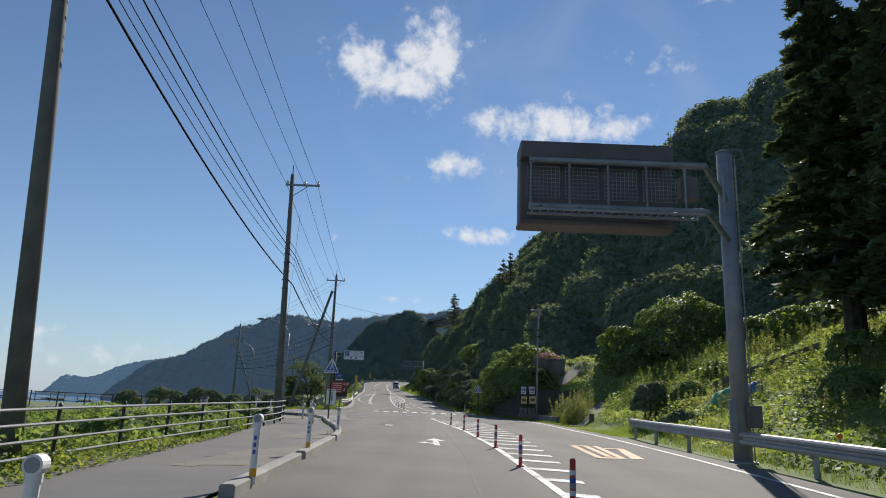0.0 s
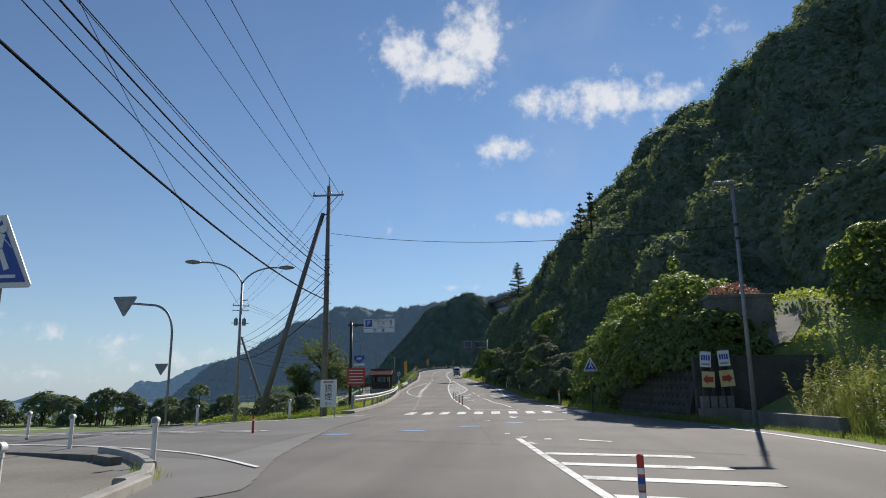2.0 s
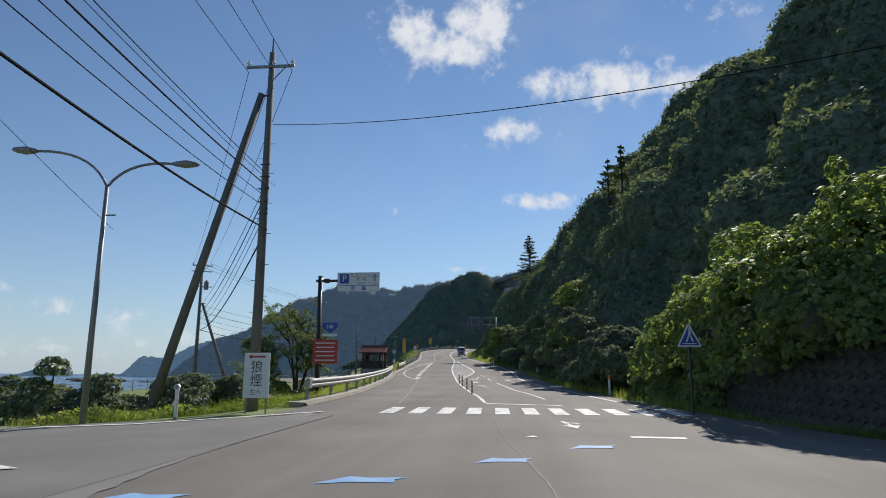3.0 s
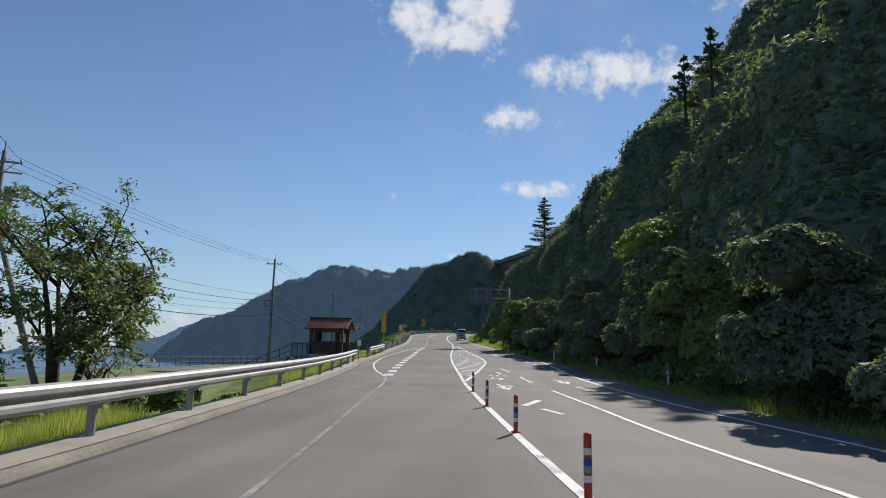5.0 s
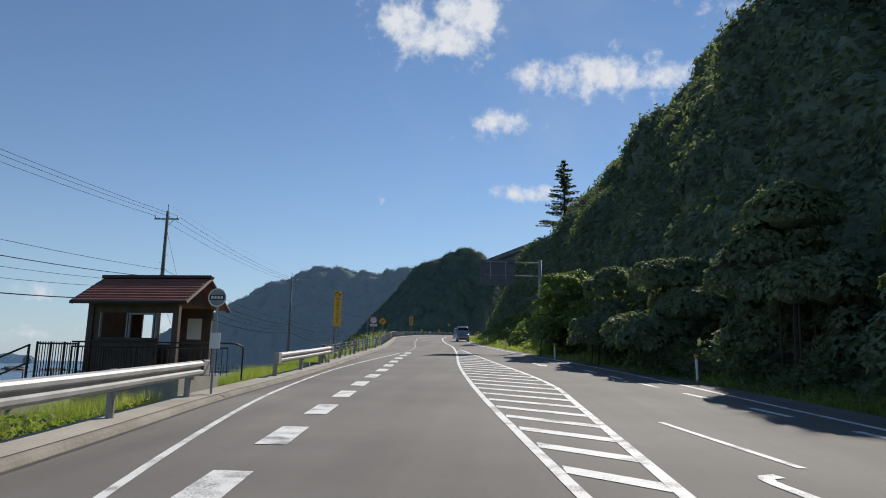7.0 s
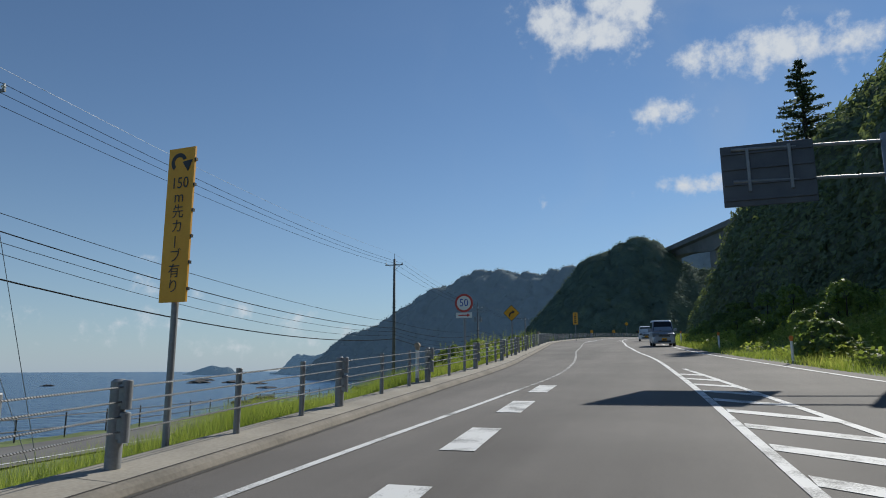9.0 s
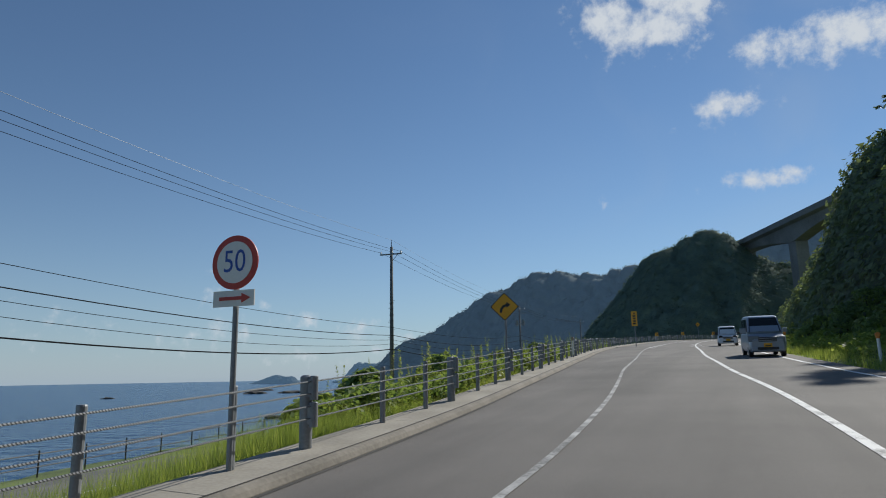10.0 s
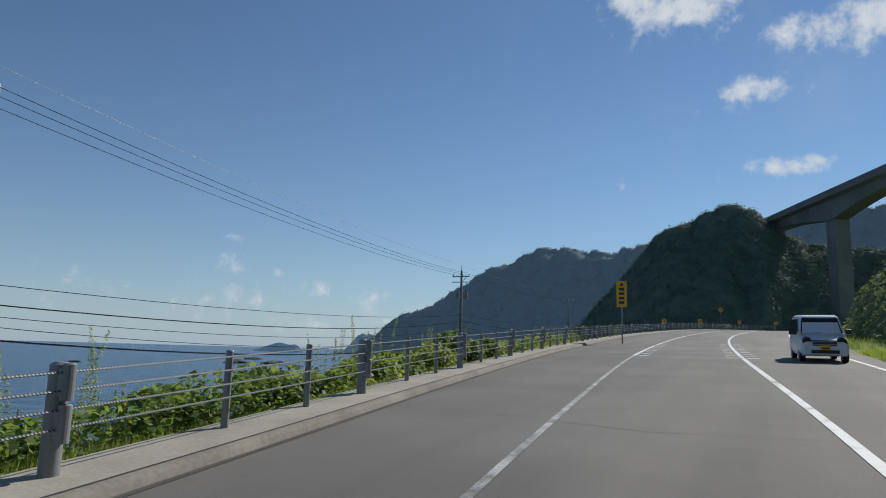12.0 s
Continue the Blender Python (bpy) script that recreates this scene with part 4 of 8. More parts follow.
uu, vv, hill_co, hill_bulge = hillside()
hill = arrays_mesh("hillside", hill_co.reshape(-1, 3), grid_faces(len(uu), len(vv))[:, ::-1])
hill.shade_smooth()
tagged(part("hillside", hill, under_leaves), "steep wooded hillside above the road", "hillside", kind="structure")


def sheet_leaves(name, co, count, size, weight, lift, label, material, category="foliage", wild=0.8):
    """Leaves scattered over a sheet of points (u, v, 3)."""
    du = co[1:, :-1] - co[:-1, :-1]
    dv = co[:-1, 1:] - co[:-1, :-1]
    nr = np.cross(dv, du)
    area = np.linalg.norm(nr, axis=2)
    w = (area * weight[:-1, :-1]).ravel()
    k = rng.choice(len(w), count, p=w / w.sum())
    s, t = rng.random((count, 1)), rng.random((count, 1))
    flat = co[:-1, :-1].reshape(-1, 3)[k] + du.reshape(-1, 3)[k] * s + dv.reshape(-1, 3)[k] * t
    n = unit(nr.reshape(-1, 3)[k])
    n[n[:, 2] < -0.3] *= -1
    n = unit(n + np.array([0, 0, 0.45]))
    out = rng.random((count, 1)) ** 1.5 * lift
    sz = np.asarray(size(flat)) if callable(size) else np.full(count, size)
    me = leaves_mesh(name, flat + n * out * (0.5 + sz[:, None] * 1.5), n, sz, wild, simple=True)
    return tagged(part(name, me, material), label, category, kind="stuff")


U, V = np.meshgrid(uu, vv, indexing="ij")
near = np.exp(-V / 26.0) + 0.16
near *= np.where((U > 44) & (U < 215), 1.0, np.where(U > 200, 0.6, 0.25))
sheet_leaves("hillside_foliage", hill_co, 420000, lambda q: 0.165 + 0.0033 * np.clip(q[:, 2], 0, 60), near, 1.0,
             "dense green broadleaf wood on the hillside", forest_leaf, "woodland", 0.55)

# ---- distant hills ----


def ridge(name, tops, yc, depth, label, count, leaf, seed, mat_leaf=None, base=0.0):
    """A wooded ridge from (x, height) pairs of its skyline, at the distance yc."""
    r0 = np.random.default_rng(seed)
    top = curve(*tops)
    x0, x1 = tops[0][0], tops[-1][0]
    step = depth / 46.0
    ux = np.arange(x0, x1, step)
    uy = np.arange(-1.0, 0.75, step / depth)
    T = np.maximum(top(ux), base)
    s = np.clip(1 - np.abs(uy), 0, 1) ** 0.8
    gully = 1 + 0.10 * np.sin(ux / depth * 9 + 1.3)[:, None] * (1 - s[None]) + 0.07 * np.sin(ux / depth * 21 + seed)[:, None] * (1 - s[None])
    Z = base + (T[:, None] - base) * s[None] * gully
    X = np.broadcast_to(ux[:, None], Z.shape).copy()
    Y = yc + uy[None] * np.minimum(depth, 0.92 * (T - base) + 5.0)[:, None]      # steep faces, lower ones narrower
    bul = np.zeros(Z.shape)
    for a, b, r in zip(r0.uniform(x0, x1, 3200), r0.uniform(-1, 0.75, 3200) * depth, r0.uniform(1.3, 3.6, 3200) * step):
        i0, i1 = np.searchsorted(ux, (a - r, a + r))
        j0, j1 = np.searchsorted(uy * depth, (b - r, b + r))
        if i1 > i0 and j1 > j0:
            q = r * r - (ux[i0:i1, None] - a) ** 2 - (uy[None, j0:j1] * depth - b) ** 2
            w = bul[i0:i1, j0:j1]
            np.maximum(w, np.sqrt(np.maximum(q, 0)), out=w)
    Z = Z + (bul * 0.45 + r0.normal(0, 0.1 * step, Z.shape)) * np.clip(s[None] * 3, 0, 1)
    Y = Y - bul * 0.6
    X = X + r0.normal(0, 0.2 * step, X.shape)
    co = np.stack([X, Y, Z], 2)
    me = arrays_mesh(name, co.reshape(-1, 3), grid_faces(*Z.shape)[:, ::-1])
    me.shade_smooth()
    tagged(part(name, me, mat_leaf or hazy_far_leaf), label, "hill", kind="structure")
    if not count:
        return
    front = np.where(uy < 0.15, 1.0, 0.0)[None] * np.ones((len(ux), 1))
    sheet_leaves(name + "_foliage", co, count, leaf, front, 1.2, "dark wooded cover of a distant hill", mat_leaf or hazy_far_leaf, "woodland", 0.3)


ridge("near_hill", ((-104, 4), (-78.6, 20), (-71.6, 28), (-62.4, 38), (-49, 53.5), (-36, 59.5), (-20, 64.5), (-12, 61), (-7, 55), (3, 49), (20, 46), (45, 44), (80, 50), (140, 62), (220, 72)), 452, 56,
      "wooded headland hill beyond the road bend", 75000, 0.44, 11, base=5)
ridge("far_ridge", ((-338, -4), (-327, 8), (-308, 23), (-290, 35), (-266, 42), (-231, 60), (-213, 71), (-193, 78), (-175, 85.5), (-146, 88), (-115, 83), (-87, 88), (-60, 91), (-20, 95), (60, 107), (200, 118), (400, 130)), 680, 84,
      "long wooded ridge across the bay", 55000, 0.74, 12, hazy_ridge_leaf, base=-4)
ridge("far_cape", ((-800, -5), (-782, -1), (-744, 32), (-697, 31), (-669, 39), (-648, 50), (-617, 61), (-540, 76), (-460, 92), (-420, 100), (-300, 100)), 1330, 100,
      "distant wooded cape by the sea", 0, 3.0, 13, hazy_cape_leaf, base=-4)
ridge("rock_island", ((-1005, -4), (-982, 2), (-960, 8), (-937, 13.5), (-910, 10), (-884, 7), (-872, -4)), 1310, 40, "small wooded rock island in the sea", 0, 2.0, 14, hazy_cape_leaf, base=-4)

# ---- bridge high over the valley ----


# concrete with the viaduct's backlit shade put into its base colour
bridge_concrete = surf("viaduct_concrete", (0.15, 0.15, 0.145), (0.24, 0.24, 0.23), 0.15, 0.9, 0.3, 2.0)


def bridge():
    e = thing("viaduct", (10, 419, gz(10, 419)), "tall grey concrete road viaduct over the wooded valley", "bridge")
    a, d = Vector((-12.0, 473.5, -2.4)), Vector((30.0, -71.0, 0)).normalized()
    side = Vector((-d.y, d.x, 0))
    length, n = 210.0, 60
    deck, under, rail = Build(), Build(), Build()
    piers = (16.0, 58.5, 150.0)
    vs = []
    for i in range(n + 1):
        s = length * i / n
        q = a + d * s
        haunch = 2.2 + 4.2 * max(0.0, 1 - min(abs(s - p) for p in piers[1:]) / 34.0) ** 1.6
        for w, z in ((-5.2, 62.4), (5.2, 62.4), (5.2, 61.2), (3.4, 60.6), (2.6, 60.6 - haunch), (-2.6, 60.6 - haunch), (-3.4, 60.6), (-5.2, 61.2)):
            vs.append(q + side * w + Vector((0, 0, z)))
    deck.add(vs, [(8 * i + j, 8 * i + 8 + j, 8 * i + 8 + (j + 1) % 8, 8 * i + (j + 1) % 8) for i in range(n) for j in range(8)])
    part("deck", deck, bridge_concrete, e)
    for w in (-5.1, 5.1):
        part("parapet", Build().box(0, -0.15, 62.4, length, 0.15, 63.3, 0.03, Matrix.Translation(a + side * w) @ Matrix.Rotation(math.atan2(d.y, d.x), 4, "Z")), bridge_concrete, e)
    barrier = Build()
    for k in range(26):
        s = 70 + 2.0 * k
        q = a + d * s + side * 5.1
        barrier.rod(q + Vector((0, 0, 63.2)), q + Vector((0, 0, 65.0)), 0.07, n=6)
    q0, q1 = a + d * 70 + side * 5.1, a + d * 120 + side * 5.1
    for z in (63.8, 64.4, 65.0):
        barrier.rod(q0 + Vector((0, 0, z)), q1 + Vector((0, 0, z)), 0.06, n=6)
    part("screen_fence", barrier, galvanised, e)
    for s in piers:
        q = a + d * s
        m = Matrix.Translation(q) @ Matrix.Rotation(math.atan2(d.y, d.x), 4, "Z")
        part("pier", Build().box(-2.7, -2.4, -5, 2.7, 2.4, 54.6 if s > 20 else 59.0, 0.3, m), bridge_concrete, e)


bridge()

# ---- guard rails ----


def w_beam(line, name, posts, label, post_h=0.78, top=0.0):
    """A corrugated steel beam on round posts; line: points of the beam's mid height."""
    e = thing(name, Vector(line[0]) - Vector((0, 0, 0.6)), label, "guard rail")
    ribs = ((0.0, 0.175), (0.055, 0.155), (0.085, 0.115), (0.085, 0.06), (0.02, 0.025), (0.02, -0.025), (0.085, -0.06), (0.085, -0.115), (0.055, -0.155), (0.0, -0.175))
    ring = list(ribs) + [(s - 0.012, h) for s, h in reversed(ribs)]
    part("beam", Build().sweep(ring, line), galvanised, e)
    b = Build().rod((0, 0, -0.25), (0, 0, post_h), 0.07, n=12).rod((0, 0, post_h), (0, 0, post_h + 0.02), 0.075, 0.04, n=12)
    me = b.mesh("post")
    me.materials.append(galvanised)
    bl = Build().box(0.03, -0.04, post_h - 0.4, 0.13, 0.04, post_h - 0.06, 0.008)
    bolt = bl.mesh("bracket")
    bolt.materials.append(weathered_steel)
    for x, y, z, turn in posts:
        for nm, data in (("post", me), ("bracket", bolt)):
            o = new(nm, data)
            o.matrix_world = pose(x, y, z, 0, 0, turn)
            o.parent = e
            o.matrix_parent_inverse = e.matrix_basis.inverted()
    for p in (line[0], line[-1]):
        q = Vector(p)
        part("end_cap", Build().box(q.x - 0.03, q.y - 0.05, q.z - 0.19, q.x + 0.09, q.y + 0.3, q.z + 0.19, 0.02), galvanised, e)
    return e


def rail_along(y0, y1, off, lift, pitch, label, side=1):
    line = [(road_left(y) - off, y, road_z(y) + lift) for y in np.linspace(y0, y1, int((y1 - y0) / 1.5) + 2)]
    posts, y = [], y0 + 0.35
    while y < y1:
        posts.append((road_left(y) - off - 0.12, y, road_z(y) + 0.12, 0))
        y += pitch
    return w_beam(line, "guard_rail", posts, label, 0.8)


rail_along(66.6, 114.6, 0.42, 0.765, 3.93, "galvanised corrugated steel guard rail on the embankment kerb")
rail_along(121.6, 132.1, 0.42, 0.755, 3.95, "short galvanised steel guard rail beyond the bus shelter")
right_rail = curve((-30, 8.0), (0, 8.15), (14, 8.35), (20, 8.45), (27, 8.7), (33.4, 9.3))
line = [(right_rail(y), y, road_z(y) + 0.62) for y in np.linspace(31.6, -30, 44)]
w_beam(line, "guard_rail", [(right_rail(y) + 0.12, y, road_z(y) - 0.05, 180) for y in np.arange(31.2, -30, -4.0)], "weathered grey steel guard rail beside the verge", 0.82)
for y in (14.2, 31.4):
    e = thing("reflector", (right_rail(y), y, road_z(y) + 0.78), "small round orange reflector on a guard rail post", "reflector", "rail reflectors")
    z = road_z(y) + 0.78
    part("stem", Build().rod((right_rail(y) + 0.12, y, z - 0.06), (right_rail(y) + 0.12, y, z + 0.08), 0.02, n=8), weathered_steel, e)
    part("lens", Build().rod((right_rail(y) + 0.12, y - 0.025, z + 0.14), (right_rail(y) + 0.12, y + 0.025, z + 0.14), 0.06, n=14), orange_paint, e)

# ---- cable barrier along the sea side ----
CABLE_H = (0.415, 0.565, 0.72, 0.87)


def cable_barrier():
    e = thing("cable_barrier", (road_left(131.2) - 0.5, 131.2, road_z(131.2)), "grey post and four-wire cable guard fence above the sea", "guard fence")
    off = 0.62
    big = Build().rod((0, 0, -0.3), (0, 0, 0.925), 0.082, n=32).rod((0, 0, 0.925), (0, 0, 0.95), 0.082, 0.05, n=32)
    clamp = Build()
    for z0, z1 in ((0.3, 0.6), (0.64, 0.93)):          # two rounded shells that hold the ropes
        clamp.rod((0.115, 0, z0), (0.115, 0, z1), 0.055, n=16).rod((0.115, 0, z1), (0.115, 0, z1 + 0.012), 0.055, 0.04, n=16)
        clamp.box(0.0, -0.055, z0 + 0.03, 0.115, 0.055, z1 - 0.03, 0.01)
    thin = Build().rod((0, 0, -0.3), (0, 0, 0.915), 0.045, n=14).rod((0, 0, 0.915), (0, 0, 0.93), 0.047, 0.04, n=14)
    meshes = []
    for nm, b, m in (("post", big, weathered_steel), ("clamp", clamp, weathered_steel), ("thin_post", thin, weathered_steel)):
        me = b.mesh(nm)
        me.materials.append(m)
        meshes.append((nm, me))
    for k in range(31):
        y = 130.85 + 5.62 * k + 0.42 * max(0, k - 7)
        for j in range(3):
            yy = y + (0.0, 2.35, 4.25)[j]
            x = road_left(yy) - off - (0.0 if j == 0 else 0.06)
            for nm, me in (meshes[:2] if j == 0 else meshes[2:]):
                o = new(nm, me)
                o.matrix_world = pose(x, yy, road_z(yy) + 0.1, 0, 0, 0)
                o.parent = e
                o.matrix_parent_inverse = e.matrix_basis.inverted()
    for h in CABLE_H:
        pts = [(road_left(y) - off + 0.1, y, road_z(y) + 0.1 + h) for y in np.linspace(131.1, 322, 110)]
        part("wire_rope", Build().tube(pts, 0.0105, 6), wire_rope, e)
    x, y = road_left(131.2) - off, 131.2
    part("end_brace", Build().rod((x - 0.02, y + 0.95, road_z(y) + 0.08), (x, y + 0.08, road_z(y) + 0.6), 0.05, n=10), weathered_steel, e)
    part("end_footing", Build().box(x - 0.5, y - 1.7, road_z(y) - 0.2, x - 0.2, y + 1.1, road_z(y) + 0.16, 0.02), concrete, e)


cable_barrier()

# ---- flexible lane posts ----


def lane_post(x, y):
    z = road_z(y)
    e = thing("lane_post", (x, y, z), "red flexible lane post with white and blue reflective bands", "bollard", "lane posts")
    part("base", Build().rod((x, y, z), (x, y, z + 0.035), 0.1, 0.075, n=16), red_paint, e, "round red rubber base")
    part("tube", Build().rod((x, y, z + 0.03), (x, y, z + 0.66), 0.04, n=14).rod((x, y, z + 0.66), (x, y, z + 0.675), 0.04, 0.02, n=14), red_paint, e)
    for h, m in ((0.46, white_paint), (0.36, blue_paint), (0.2, white_paint), (0.29, weathered_steel)):
        part("band", Build().rod((x, y, z + h), (x, y, z + h + 0.065), 0.0425, n=14), m, e)
    return e


for x, y in ((1.85, 9.2), (1.84, 14.75), (1.76, 20.0), (1.55, 25.2), (1.24, 30.4), (0.76, 35.6), (-3.76, 76.4), (-4.35, 81.8), (-4.98, 87.0), (-5.57, 92.4)):
    lane_post(x, y)

# ---- white delineator posts ----


rusty_head = surf("rusty_post_head", (0.24, 0.18, 0.13), (0.46, 0.38, 0.3), 9.0, 0.8, 0.2, 40)


def delineator(x, y, z, h=0.85, head="white", label="white delineator post with a round reflector head", blue=False):
    e = thing("delineator_post", (x, y, z), label, "marker post", "delineators")
    part("post", Build().rod((x, y, z - 0.1), (x, y, z + h - 0.1), 0.05, n=14), white_paint, e)
    m = {"orange": orange_paint, "rusty": rusty_head, "white": white_paint}[head]
    part("head", Build().rod((x, y, z + h - 0.1), (x, y, z + h - 0.03), 0.058, n=14).rod((x, y - 0.05, z + h + 0.02), (x, y + 0.05, z + h + 0.02), 0.075, n=18), m, e)
    part("lens", Build().rod((x, y - 0.056, z + h + 0.02), (x, y - 0.05, z + h + 0.02), 0.055, n=18), {"orange": orange_paint, "rusty": rusty_head, "white": weathered_steel}[head], e, "grey round reflector lens")
    part("band", Build().rod((x, y, z + 0.0), (x, y, z + 0.12), 0.0515, n=14), yellow_paint if blue else weathered_steel, e)
    if blue:
        for k in range(3):
            part("mark", Build().box(x - 0.02, y - 0.054, z + 0.32 + 0.1 * k, x + 0.02, y - 0.05, z + 0.38 + 0.1 * k), blue_paint, e, "blue bars of unreadable writing")
    return e


for x, y in ((-2.8, 4.85), (-2.66, 10.1), (-2.88, 15.4), (-3.4, 23.4), (-5.55, 30.3), (-7.1, 35.8)):
    delineator(x, y, road_z(y) + (0.16 if x > -3.0 and y > 8 else 0.03) if x > -6 else gz(x, y), 0.8, blue=True)
for x, y in ((-7.6, 40.5), (-11.9, 44.3), (-13.6, 55.0), (-16.9, 49.4), (-10.9, 58.9)):
    delineator(x, y, gz(x, y), 0.9, label="white delineator post beside the junction")
for x, y in ((-17.2, 147.3), (-20.2, 180.4), (-15.85, 131.75)):
    delineator(x, y, road_z(y) + 0.15, 0.95, label="white delineator post with a rusty head by the cable fence", head="rusty")
for x, y in ((2.3, 98), (1.2, 110.9), (-0.3, 124.5), (-3.9, 141), (-6.6, 158), (-8.2, 171), (-9.9, 188), (-10.4, 204), (3.1, 75)):
    delineator(x, y, gz(x, y), 0.95, head="orange", label="slim white delineator post with an orange head in the verge")
for x, y in ((-9.02, 49.4),):
    e = thing("island_post", (x, y, gz(x, y)), "short red and white post on the road island", "bollard")
    z = road_z(y)
    part("tube", Build().rod((x, y, z), (x, y, z + 0.6), 0.04, n=12), red_paint, e)
    part("band", Build().rod((x, y, z + 0.4), (x, y, z + 0.47), 0.042, n=12), white_paint, e)

# ---- power poles and lines ----


def power_pole(x, y, top, arms=True, lean=0.0, base=None, label="weathered concrete power pole with a steel crossarm", transformer=False, turn=0.0, r0=0.19):
    z = gz(x, y) if base is None else base
    e = thing("power_pole", (x, y, z), label, "power pole", "power poles")
    part("pole", Build().rod((x, y, z - 0.3), (x + lean, y, top - 0.55), r0, 0.105, n=20), pole_concrete, e, smooth=True)
    part("spike", Build().rod((x + lean, y, top - 0.6), (x + lean, y, top), 0.03, 0.02, n=8), dark_steel, e)
    m = Matrix.Translation((x + lean + (0.62 if lean and arms else 0.0), y, 0)) @ Matrix.Rotation(radians(turn), 4, "Z")
    if arms:
        za = top - 1.15
        part("crossarm", Build().box(-0.9, -0.16, za - 0.05, 0.9, -0.08, za + 0.05, 0.008, m), weathered_steel, e)
        part("arm_brace", Build().rod(m @ Vector((0.35 if lean else 0.6, -0.12, za)), m @ Vector((-0.55 if lean else 0.0, -0.1, za - 0.65)), 0.02, n=6), weathered_steel, e)
        for u in (-0.82, 0.12, 0.82):
            q = m @ Vector((u, -0.12, za + 0.05))
            part("insulator", Build().rod(q, q + Vector((0, 0, 0.08)), 0.05, n=10).rod(q + Vector((0, 0, 0.08)), q + Vector((0, 0, 0.12)), 0.085, 0.06, n=10).rod(q + Vector((0, 0, 0.12)), q + Vector((0, 0, 0.2)), 0.04, n=10), white_paint, e)
    if transformer:
        for u in (-0.45, 0.45):
            q = m @ Vector((u, 0, top - 3.4))
            part("transformer", Build().rod(q, q + Vector((0, 0, 0.75)), 0.22, n=16).rod(q + Vector((0, 0, 0.75)), q + Vector((0, 0, 0.9)), 0.08, n=8), weathered_steel, e, "grey cylindrical transformer can")
        for dz in (0.55, 2.0):
            part("crossarm", Build().box(-0.95, -0.16, top - 1.15 - dz - 0.04, 0.95, -0.08, top - 1.15 - dz + 0.04, 0.008, m), weathered_steel, e)
    for k in range(5):
        zz = top - 4.9 - 0.45 * k
        m = Matrix.Translation((x + lean * 0.6, y, 0)) @ Matrix.Rotation(radians(turn), 4, "Z")
        part("bracket", Build().rod(m @ Vector((-0.16, -0.12, zz)), m @ Vector((0.2, -0.12, zz)), 0.02, n=6), dark_steel, e)
    for k in range(0 if lean else 14):
        zz = z + 2.2 + 0.55 * k
        if zz < top - 1.5:
            s = 1 if k % 2 else -1
            part("step_bolt", Build().rod((x + 0.1 * s, y, zz), (x + 0.3 * s, y, zz), 0.011, n=5), dark_steel, e)
    return e


POLES = [(-6.6, -16.0, 15.2), (-7.03, 11.4, 15.6), (-7.8, 33.0, 13.75), (-10.4, 63.1, 14.3), (-30.6, 100.3, 13.3), (-31.9, 145.4, 14.6), (-36.0, 189.6, 15.65), (-41.2, 237.6, 15.7), (-44.0, 290.0, 17.5)]
for i, (x, y, t) in enumerate(POLES):
    power_pole(x, y, t, lean=(0.0, -1.18, -0.4)[i] if i < 3 else 0.0, arms=i != 1, transformer=i in (4, 7), turn=(0, 0, 0, 0, 28, 4, 6, 5, 0)[i],
               label="weathered concrete power pole with transformer cans" if i in (4, 7) else "weathered concrete power pole with a steel crossarm")


def stay_pole(a, b, label="leaning concrete prop pole against a power pole"):
    e = thing("prop_pole", a, label, "prop pole")
    part("pole", Build().rod(a, b, 0.17, 0.12, n=16), pole_concrete, e, smooth=True)
    part("collar", Build().rod(Vector(b) + Vector((0, 0, -0.12)), Vector(b) + Vector((0.3, 0, -0.05)), 0.03, n=6), dark_steel, e)


stay_pole((-14.0, 62.9, gz(-14.0, 62.9) - 0.2), (-10.68, 63.0, 12.1))
stay_pole((-27.2, 100.6, gz(-27.2, 100.6) - 0.2), (-30.3, 100.2, 8.6))


def span_line(a, b, sag, r, label, name="power_line", material=None, n=18):
    pts = []
    for i in range(n + 1):
        u = i / n
        q = Vector(a).lerp(Vector(b), u)
        q.z -= sag * 4 * u * (1 - u)
        pts.append(q)
    return tagged(part(name, Build().tube(pts, r, 5), material or cable_black), label, "overhead cable")


HEIGHTS = {0: (14.2, 10.2, 9.9, 9.5, 9.2, 8.9), 1: (14.6, 10.6, 10.2, 9.7, 9.4, 9.05), 2: (12.55, 9.05, 8.75, 8.5, 8.2, 7.25), 3: (12.95, 8.95, 8.55, 8.15, 7.8, 7.05), 5: (13.68, 9.64, 9.05, 8.7, 8.34, 7.48), 6: (14.66, 8.9, 8.32, 7.98, 7.69, 7.3)}
for i, ((xa, ya, ta), (xb, yb, tb)) in enumerate(zip(POLES[:-1], POLES[1:])):
    long = math.hypot(xb - xa, yb - ya)
    ha, hb = (HEIGHTS.get(k, (t - 0.92, t - 4.9, t - 5.5, t - 6.1, t - 6.5, t - 7.2)) for k, t in ((i, ta), (i + 1, tb)))
    for u in (-0.82, 0.12, 0.82):
        da, db = (0.22 if k == 2 else 0.0 for k in (i, i + 1))
        span_line((xa + u + da, ya - 0.12, ha[0]), (xb + u + db, yb - 0.12, hb[0]), 0.012 * long, 0.011, "thin black high-voltage line between power poles")
    for k, (r, sag) in enumerate(((0.013, 0.012), (0.022, 0.016), (0.012, 0.018), (0.012, 0.022), (0.03, 0.02))):
        span_line((xa + 0.18, ya - 0.1, ha[1 + k]), (xb + 0.18, yb - 0.1, hb[1 + k]), sag * long, r, "black service cable slung between power poles")
